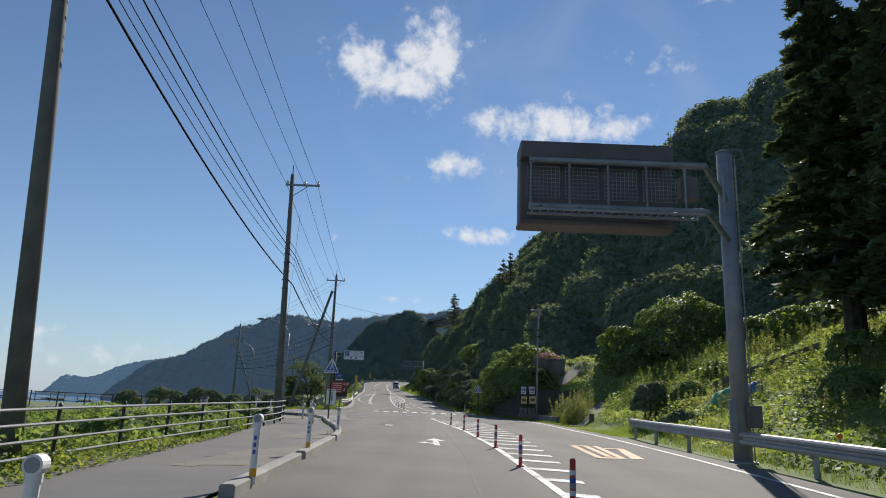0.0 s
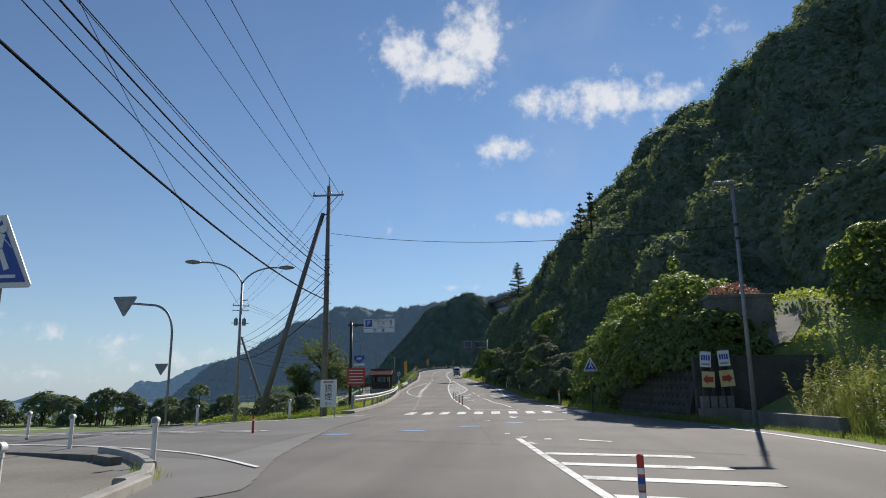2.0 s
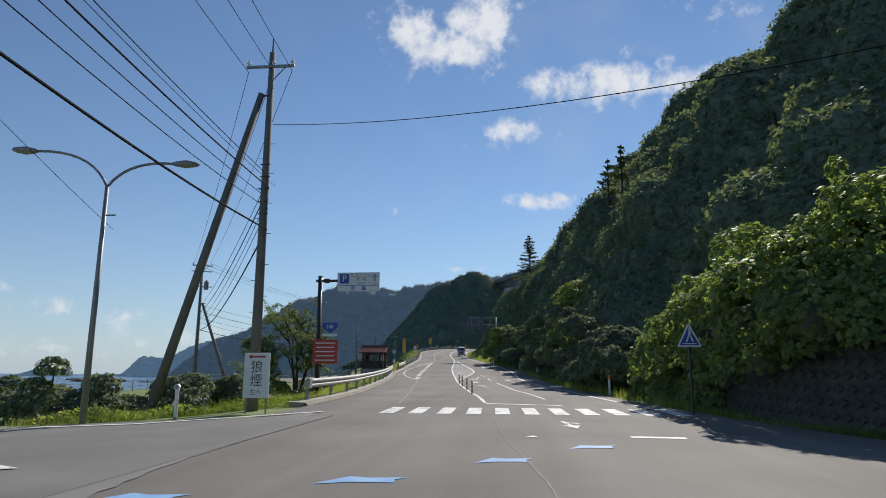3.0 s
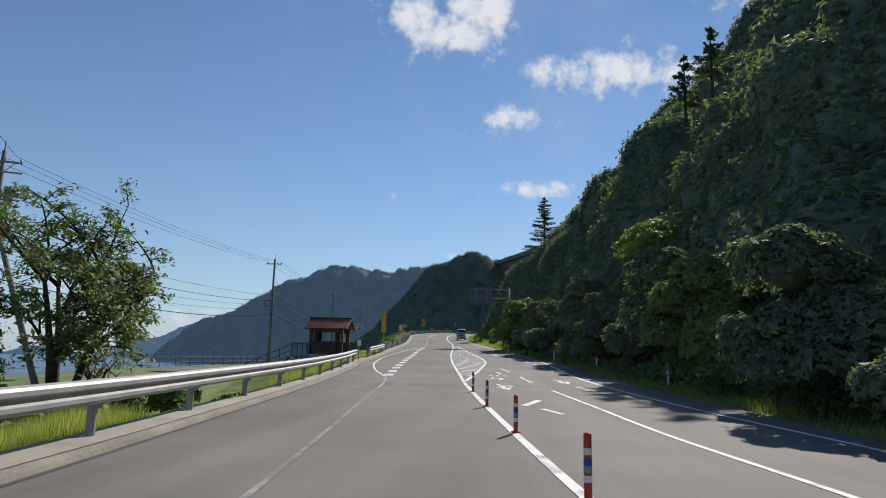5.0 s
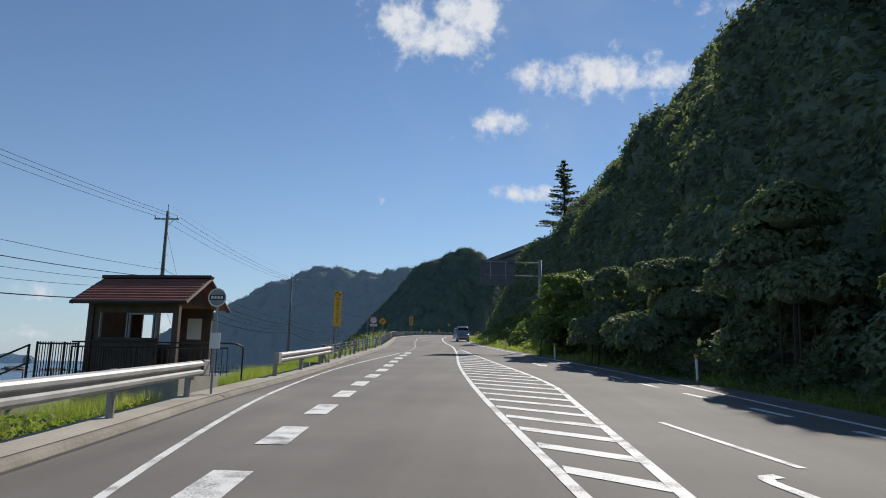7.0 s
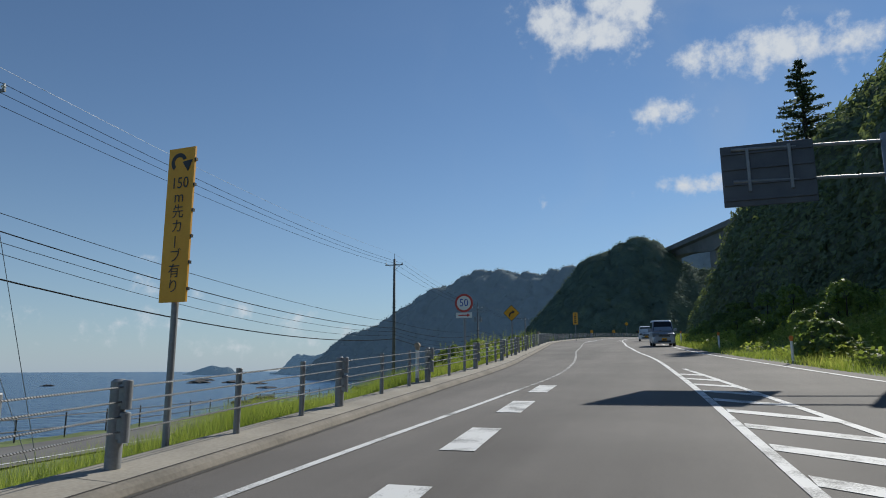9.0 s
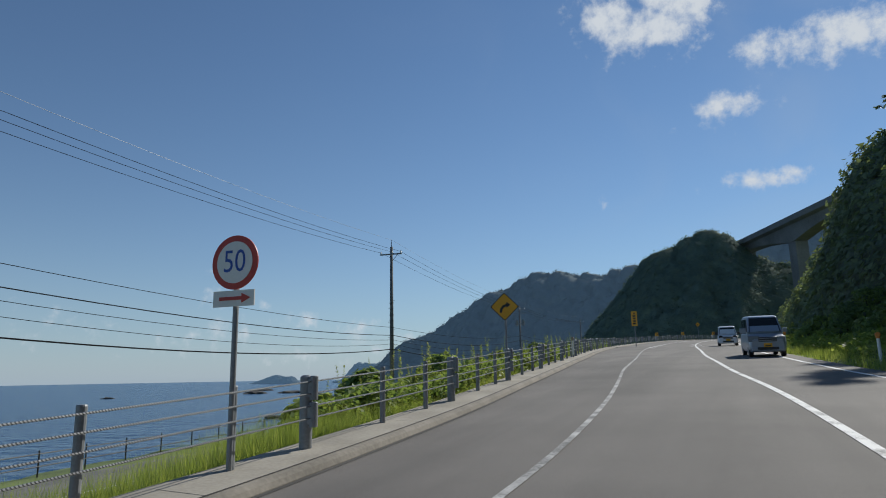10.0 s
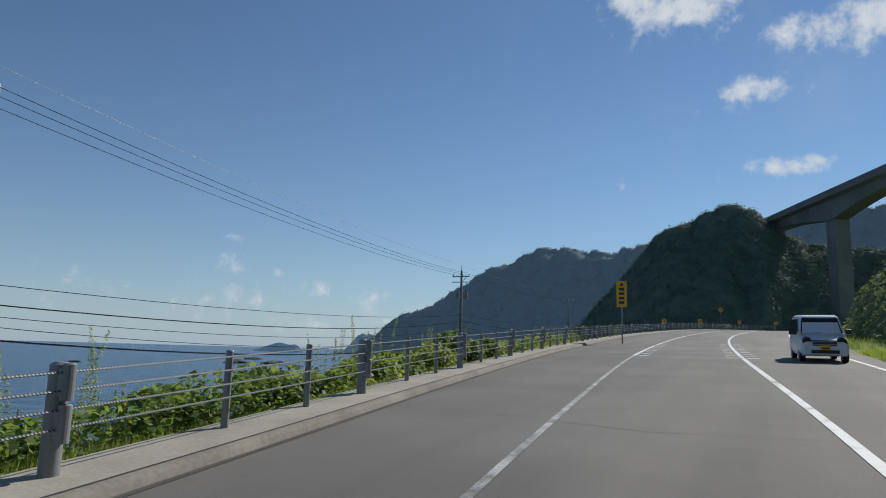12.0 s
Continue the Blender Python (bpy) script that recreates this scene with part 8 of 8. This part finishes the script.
def shelter_rails():
    e = thing("hand_railing", (-15.0, 115.4, 2.6), "black steel railing in front of the bus shelter", "railing")
    for y, xa, xb in ((115.45, -18.4, -14.35),):
        for z in (3.38, 3.5):
            part("rail", Build().rod((xa, y, z), (xb, y, z), 0.022, n=8), black_paint, e)
        for k in range(30):
            x = xa + (xb - xa) * k / 29
            part("bar", Build().rod((x, y, 2.7), (x, y, 3.4), 0.011 if k % 6 else 0.024, n=6), black_paint, e)
    part("rail", Build().tube(arc((-14.35, 115.45, 3.5), (-14.1, 115.5, 3.5), (-14.1, 115.8, 3.4)) + [(-14.1, 115.8, 2.6)], 0.022, 8), black_paint, e)
    e = thing("gate_railing", (-19.4, 115.6, 2.0), "black steel bar railing beside the bus shelter steps", "railing")
    for z in (2.5, 3.45):
        part("rail", Build().rod((-19.5, 115.7, z), (-18.4, 115.7, z), 0.022, n=8), black_paint, e)
    for k in range(16):
        x = -19.5 + 1.1 * k / 15
        part("bar", Build().rod((x, 115.7, 2.2), (x, 115.7, 3.5), 0.012 if k % 5 else 0.03, n=6), black_paint, e)
    e = thing("stair_handrail", (-21.0, 115.0, 1.0), "dark handrail of the steps down to the lower road", "handrail")
    for dz in (0.45, 0.9):
        part("rail", Build().rod((-19.5, 115.4, 2.5 + dz), (-22.6, 114.9, 1.0 + dz), 0.025, n=8), dark_steel, e)
    for k in range(5):
        u = k / 4
        part("post", Build().rod((-19.5 - 3.1 * u, 115.4 - 0.5 * u, 2.0 - 1.5 * u), (-19.5 - 3.1 * u, 115.4 - 0.5 * u, 3.42 - 1.5 * u), 0.03, n=8), dark_steel, e)
    s = thing("stairs", (-21.2, 115.6, 0.8), "concrete steps from the lower road up to the shelter", "steps", kind="structure")
    for k in range(10):
        part("step", Build().box(-19.6 - 0.33 * k - 0.33, 114.8, 0.2, -19.6 - 0.33 * k, 116.2, 2.5 - 0.17 * k, 0.01), concrete, s)


shelter_rails()


def bus_stop():
    x, y, z = -14.55, 115.1, 2.2
    e = thing("bus_stop_sign", (x, y, z), "round dark blue bus stop plate on a thin post", "bus stop sign")
    part("pole", Build().rod((x, y, z), (x, y, 4.75), 0.03, n=10), galvanised, e)
    at = face(x, y - 0.04, 4.6)
    part("disc", Build().plate(circle(0.23, 32), 0.014, at), white_paint, e)
    # the face's backlit shade is put into its grey colour
    patch("field", circle(0.2, 32), at, 0.01, weathered_steel, e, "blue-grey field, greyed in colour for its backlit side")
    patch("name_band", rect(0.38, 0.13), at, 0.014, black_paint, e, "dark name band")
    for k in range(4):
        patch("writing_bar", rect(0.055, 0.07, -0.12 + 0.08 * k), at, 0.018, white_paint, e)
    part("timetable", Build().plate(rect(0.26, 0.38), 0.014, face(x + 0.02, y - 0.04, 3.55)), white_paint, e, "pale timetable plate")


bus_stop()

# car park on the terrace below
lot = Build().add([(-30.0, 86, 0), (-19.2, 86, 0), (-20.2, 103, 0), (-30.5, 103, 0)], [(0, 1, 2, 3)])
lot.v = [(x, y, gz(x, y) + 0.06) for x, y, _ in lot.v]
tagged(part("car_park", lot, asphalt_old), "small worn asphalt car park below the embankment", "car park", kind="structure")
for k in range(5):
    y = 87.0 + 3.0 * k
    b = Build().add([(x, yy, gz(x, yy) + 0.075) for x, yy in ((-24.5, y), (-19.9, y), (-19.9, y + 0.12), (-24.5, y + 0.12))], [(0, 1, 2, 3)])
    tagged(part("road_marking", b, white_line), "white parking bay line", "road marking", kind="structure")
    for s in (0.7, 1.8):
        b = Build().box(-20.1, y + s, gz(-20.0, y) + 0.05, -19.9, y + s + 0.6, gz(-20.0, y) + 0.22, 0.03)
        tagged(part("wheel_stop", b, concrete_dark), "dark concrete wheel stop in a parking bay", "wheel stop", "wheel stops")

# ---- sign gantries ----


def message_gantry():
    x, y = 8.5, 18.8
    z = gz(x, y)
    e = thing("message_sign_gantry", (x, y, z), "grey steel cantilever gantry with a message sign seen from behind", "sign gantry")
    part("post", Build().rod((x, y, z - 0.2), (x, y, 9.4), 0.25, 0.22, n=28), weathered_steel, e, smooth=True)
    part("post_cap", Build().rod((x, y, 9.4), (x, y, 9.45), 0.24, n=28), weathered_steel, e)
    part("foot_plate", Build().rod((x, y, z - 0.05), (x, y, z + 0.05), 0.4, n=8), weathered_steel, e)
    ya = 16.4
    rust = surf("brown_sign_cabinet", (0.1, 0.084, 0.086), (0.165, 0.142, 0.145), 1.0, 0.6, 0.1, 25)
    cabinet = part("cabinet", Build().box(1.95, ya, 6.22, 6.02, ya + 0.65, 8.35, 0.06), rust, e, "brown sheet-metal back of the message cabinet")
    part("hood", Build().box(1.93, ya - 0.3, 7.95, 5.95, ya + 0.6, 8.42, 0.04), rust, cabinet)
    part("bottom_lip", Build().box(1.93, ya - 0.12, 6.18, 6.03, ya + 0.67, 6.34, 0.05), rust, cabinet)
    for zz in (7.85, 6.6):
        part("arm", Build().rod((2.15, ya - 0.35, zz), (6.75, ya - 0.35, zz), 0.085, n=14).rod((6.75, ya - 0.35, zz), (x, y, zz), 0.085, n=14), weathered_steel, e)
    for k in range(6):
        xx = 2.2 + 1.0 * k
        part("strut", Build().rod((xx, ya - 0.35, 6.6), (xx, ya - 0.35, 7.85), 0.035, n=8), weathered_steel, e)
    for k in range(4):
        xx = 2.5 + 1.0 * k
        part("brace", Build().rod((xx - 0.3, ya - 0.75, 6.38), (xx, ya - 0.35, 6.62), 0.04, n=8), weathered_steel, e)
        screen = Build()
        for j in range(9):
            zz = 6.8 + j * 0.105
            screen.rod((xx - 0.42, ya - 0.42, zz), (xx + 0.42, ya - 0.42, zz), 0.007, n=4)
        for j in range(9):
            xx2 = xx - 0.42 + 0.105 * j
            screen.rod((xx2, ya - 0.43, 6.8), (xx2, ya - 0.43, 7.64), 0.007, n=4)
        part("mesh_panel", screen, weathered_steel, e, "grey wire mesh guard panel")
    part("catwalk", Build().box(2.1, ya - 0.8, 6.36, 6.5, ya - 0.74, 6.42, 0.01).box(2.1, ya - 0.4, 6.36, 6.5, ya - 0.3, 6.42, 0.01), weathered_steel, e)
    for k in range(22):
        xx = 2.2 + 0.2 * k
        part("grating_bar", Build().box(xx - 0.012, ya - 0.75, 6.38, xx + 0.012, ya - 0.35, 6.41, 0.003), weathered_steel, e)
    part("control_box", Build().box(6.15, ya - 0.25, 7.0, 6.6, ya + 0.1, 7.6, 0.02), rust, e)
    part("switch_box", Build().box(x + 0.02, y - 0.42, 1.25, x + 0.42, y - 0.22, 1.85, 0.02), rust, e, "small brown switch box")
    part("meter_plate", Build().box(x - 0.42, y - 0.28, 1.1, x - 0.24, y - 0.2, 2.0, 0.01), weathered_steel, e)
    part("conduit", Build().tube([(x + 0.3, y - 0.05, z), (x + 0.3, y - 0.05, 9.2)], 0.02, 6), weathered_steel, e)


message_gantry()


def board_gantry():
    x, y = -3.7, 155.0
    z = gz(x, y)
    e = thing("direction_sign_gantry", (x, y, z), "grey steel cantilever post with a road sign seen from behind", "sign gantry")
    part("post", Build().rod((x, y, z - 0.2), (x, y, 11.95), 0.17, 0.15, n=20), weathered_steel, e, smooth=True)
    for zz in (11.7, 10.55):
        part("arm", Build().rod((x, y, zz), (-8.4, y - 0.25, zz + 0.12), 0.06, n=12), weathered_steel, e)
    # aluminium darkened in its base colour, as the board's back lies in shade
    board_back = surf("shade_toned_sign_back", (0.085, 0.095, 0.11), (0.14, 0.15, 0.165), 1.5, 0.55, 0.06, 30, 0.2)
    board = part("board", Build().box(-8.75, y - 0.2, 9.8, -5.85, y - 0.14, 11.98, 0.02), board_back, e, "grey aluminium back of the sign board, darkened in colour for shade")
    for k in range(4):
        part("stiffener", Build().box(-8.7, y - 0.26, 10.0 + 0.55 * k, -5.9, y - 0.2, 10.06 + 0.55 * k, 0.008), board_back, board)
    for xx in (-7.9, -6.6):
        part("hanger", Build().box(xx - 0.05, y - 0.3, 10.3, xx + 0.05, y - 0.2, 11.85, 0.01), weathered_steel, board)
    part("round_plate", Build().plate(circle(0.3), 0.015, face(x - 0.1, y - 0.22, 7.3)), white_paint, e, "pale round plate on the post")
    part("small_plate", Build().plate(rect(0.5, 0.3), 0.015, face(x - 0.1, y - 0.22, 6.75)), weathered_steel, e)


board_gantry()

# ---- oncoming cars ----


def loft(b, rows):
    """Skin between cross rings of equal length."""
    n = len(rows[0])
    vs = [q for row in rows for q in row]
    fs = [(i * n + j, i * n + (j + 1) % n, (i + 1) * n + (j + 1) % n, (i + 1) * n + j) for i in range(len(rows) - 1) for j in range(n)]
    fs += [tuple(range(n - 1, -1, -1)), tuple(range(len(vs) - n, len(vs)))]
    return b.add(vs, fs)


def kei_car(x, y, turn, h, paint, label, round_lights):
    """A small boxy car, nose along its own -y."""
    z = road_z(y)
    pitch = math.degrees(math.atan(road_z(y + 1) - road_z(y)))
    m = pose(x, y, z, pitch, 0, turn)
    e = thing("car", (x, y, z), label, "car", "oncoming cars")
    T = lambda bl: Build().add([m @ Vector(q) for q in bl.v], bl.f)
    L, W = 3.4, 1.48
    belt, hood = h * 0.57, h * 0.53

    def ring(yy, zlo, zhi, w, tuck=0.06):
        return [(-w / 2 + tuck, yy, zlo), (-w / 2, yy, zlo + 0.12), (-w / 2, yy, (zlo + zhi) / 2), (-w / 2 + 0.03, yy, zhi - 0.06), (-w / 2 + 0.12, yy, zhi), (w / 2 - 0.12, yy, zhi), (w / 2 - 0.03, yy, zhi - 0.06), (w / 2, yy, (zlo + zhi) / 2), (w / 2, yy, zlo + 0.12), (w / 2 - tuck, yy, zlo)]

    body = Build()
    loft(body, [ring(-L / 2, 0.28, hood - 0.22, W - 0.22), ring(-L / 2 + 0.08, 0.22, hood - 0.1, W - 0.06), ring(-L / 2 + 0.35, 0.2, hood - 0.02, W), ring(-L / 2 + 0.75, 0.2, belt, W), ring(L / 2 - 0.1, 0.2, belt, W), ring(L / 2, 0.3, belt, W - 0.06)])
    part("body", T(body), paint, e, smooth=False)
    cab = Build()
    loft(cab, [ring(-L / 2 + 0.62, belt - 0.06, belt + 0.02, W - 0.05), ring(-L / 2 + 1.12, belt - 0.06, h - 0.06, W - 0.2), ring(-L / 2 + 1.4, belt - 0.06, h, W - 0.2), ring(L / 2 - 0.5, belt - 0.06, h, W - 0.18), ring(L / 2 - 0.12, belt - 0.06, h - 0.1, W - 0.14)])
    part("cabin", T(cab), paint, e)
    dark = bpy.data.materials.get("car_glass") or surf("car_glass", (0.008, 0.01, 0.012), (0.014, 0.016, 0.018), 2.0, 0.06, 0.0)
    ws = Build().add([(-W / 2 + 0.1, -L / 2 + 0.66, belt + 0.03), (W / 2 - 0.1, -L / 2 + 0.66, belt + 0.03), (W / 2 - 0.19, -L / 2 + 1.1, h - 0.12), (-W / 2 + 0.19, -L / 2 + 1.1, h - 0.12)], [(0, 1, 2, 3)])
    ws.v = [(a, b2 - 0.02, c + 0.012) for a, b2, c in ws.v]
    part("windscreen", T(ws), dark, e, "dark tinted windscreen")
    for s in (-1, 1):
        for ya, yb in ((-0.5, 0.22), (0.3, 1.0), (1.08, 1.5)):
            q = Build().add([(s * (W / 2 - 0.028), ya, belt + 0.05), (s * (W / 2 - 0.028), yb, belt + 0.05), (s * (W / 2 - 0.092), yb, h - 0.16), (s * (W / 2 - 0.092), ya + (0.25 if ya < -0.3 else 0), h - 0.16)], [(0, 1, 2, 3)])
            part("side_window", T(q), dark, e)
        part("mirror", T(Build().box(s * (W / 2 + 0.02), -0.78, belt + 0.02, s * (W / 2 + 0.2), -0.66, belt + 0.2, 0.03)), paint if not round_lights else dark_steel, e)
        if round_lights:
            hl = Build().rod((s * 0.52, -L / 2 + 0.04, hood - 0.17), (s * 0.52, -L / 2 + 0.2, hood - 0.16), 0.15, 0.17, n=20)
        else:
            hl = Build().box(s * 0.36, -L / 2 + 0.02, hood - 0.26, s * 0.7, -L / 2 + 0.3, hood - 0.08, 0.04)
        part("headlight", T(hl), weathered_steel if not round_lights else dark, e, "clear glass headlight")
        for yy in (-1.15, 1.15):
            w = part("wheel", T(Build().rod((s * (W / 2 - 0.18), yy, 0.28), (s * (W / 2 - 0.005), yy, 0.28), 0.28, n=24)), black_paint, e, "black tyre")
            part("rim", T(Build().rod((s * (W / 2 - 0.01), yy, 0.28), (s * (W / 2 + 0.012), yy, 0.28), 0.17, 0.15, n=20)), galvanised, w)
    part("grille", T(Build().box(-0.36, -L / 2 - 0.012, hood - 0.3, 0.36, -L / 2 + 0.1, hood - 0.1, 0.02)), dark_steel, e)
    for k in range(2):
        part("grille_bar", T(Build().box(-0.34, -L / 2 - 0.03, hood - 0.26 + 0.09 * k, 0.34, -L / 2 - 0.01, hood - 0.23 + 0.09 * k, 0.006)), galvanised, e)
    part("bumper", T(Build().box(-W / 2 + 0.1, -L / 2 - 0.03, 0.24, W / 2 - 0.1, -L / 2 + 0.12, 0.42, 0.04)), paint, e)
    part("air_intake", T(Build().box(-0.42, -L / 2 - 0.04, 0.3, 0.42, -L / 2 + 0.02, 0.42, 0.015)), black_paint, e)
    pl = part("number_plate", T(Build().box(-0.165, -L / 2 - 0.055, 0.42, 0.165, -L / 2 - 0.03, 0.585, 0.008)), yellow_paint, e, "yellow number plate with black bars")
    part("plate_bar", T(Build().box(-0.11, -L / 2 - 0.06, 0.46, 0.11, -L / 2 - 0.054, 0.5)), black_paint, pl)
    part("wiper", T(Build().rod((-0.35, -L / 2 + 0.62, belt + 0.05), (0.2, -L / 2 + 0.72, belt + 0.1), 0.01, n=5)), black_paint, e)


silver = surf("silver_blue_car_paint", (0.32, 0.36, 0.42), (0.36, 0.4, 0.46), 1.0, 0.28, 0.0, metal=0.4)
pearl = surf("white_car_paint", (0.68, 0.7, 0.72), (0.74, 0.75, 0.76), 1.0, 0.25, 0.0)
kei_car(-11.3, 179.5, 5.5, 1.79, silver, "silver-blue boxy small van coming down the road", False)
kei_car(-13.2, 206.0, 3.0, 1.61, pearl, "white small car with round lamps coming down", True)

# ---- rocks off the shore ----
for i, (x, y, w, h) in enumerate(((-345, 416, 5, 2.2), (-387, 603, 11, 3.0), (-294, 517, 12, 3.2), (-253, 485, 8, 2.4), (-142, 402, 8, 3.0), (-314, 504, 11, 4.2), (-122, 297, 6, 2.6), (-115, 278, 5, 2.0), (-194, 405, 7, 2.2))):
    bm = bmesh.new()
    bmesh.ops.create_icosphere(bm, subdivisions=3, radius=1.0)
    for q in bm.verts:
        n = noise.noise(q.co * 1.7 + Vector((i * 3.1, 0, 0))) * 0.5 + noise.noise(q.co * 4 + Vector((0, i * 2.3, 0))) * 0.25
        q.co = Vector((x + q.co.x * w * 0.7 * (1 + n), y + q.co.y * w * 0.7 * (1 + n), SEA - 0.4 + max(-0.6, q.co.z * (1 + n)) * h * 0.6))
    me = bpy.data.meshes.new("sea_rock")
    bm.to_mesh(me)
    bm.free()
    tagged(part("sea_rock", me, rock), "dark jagged rock standing out of the sea", "rock", "sea rocks")
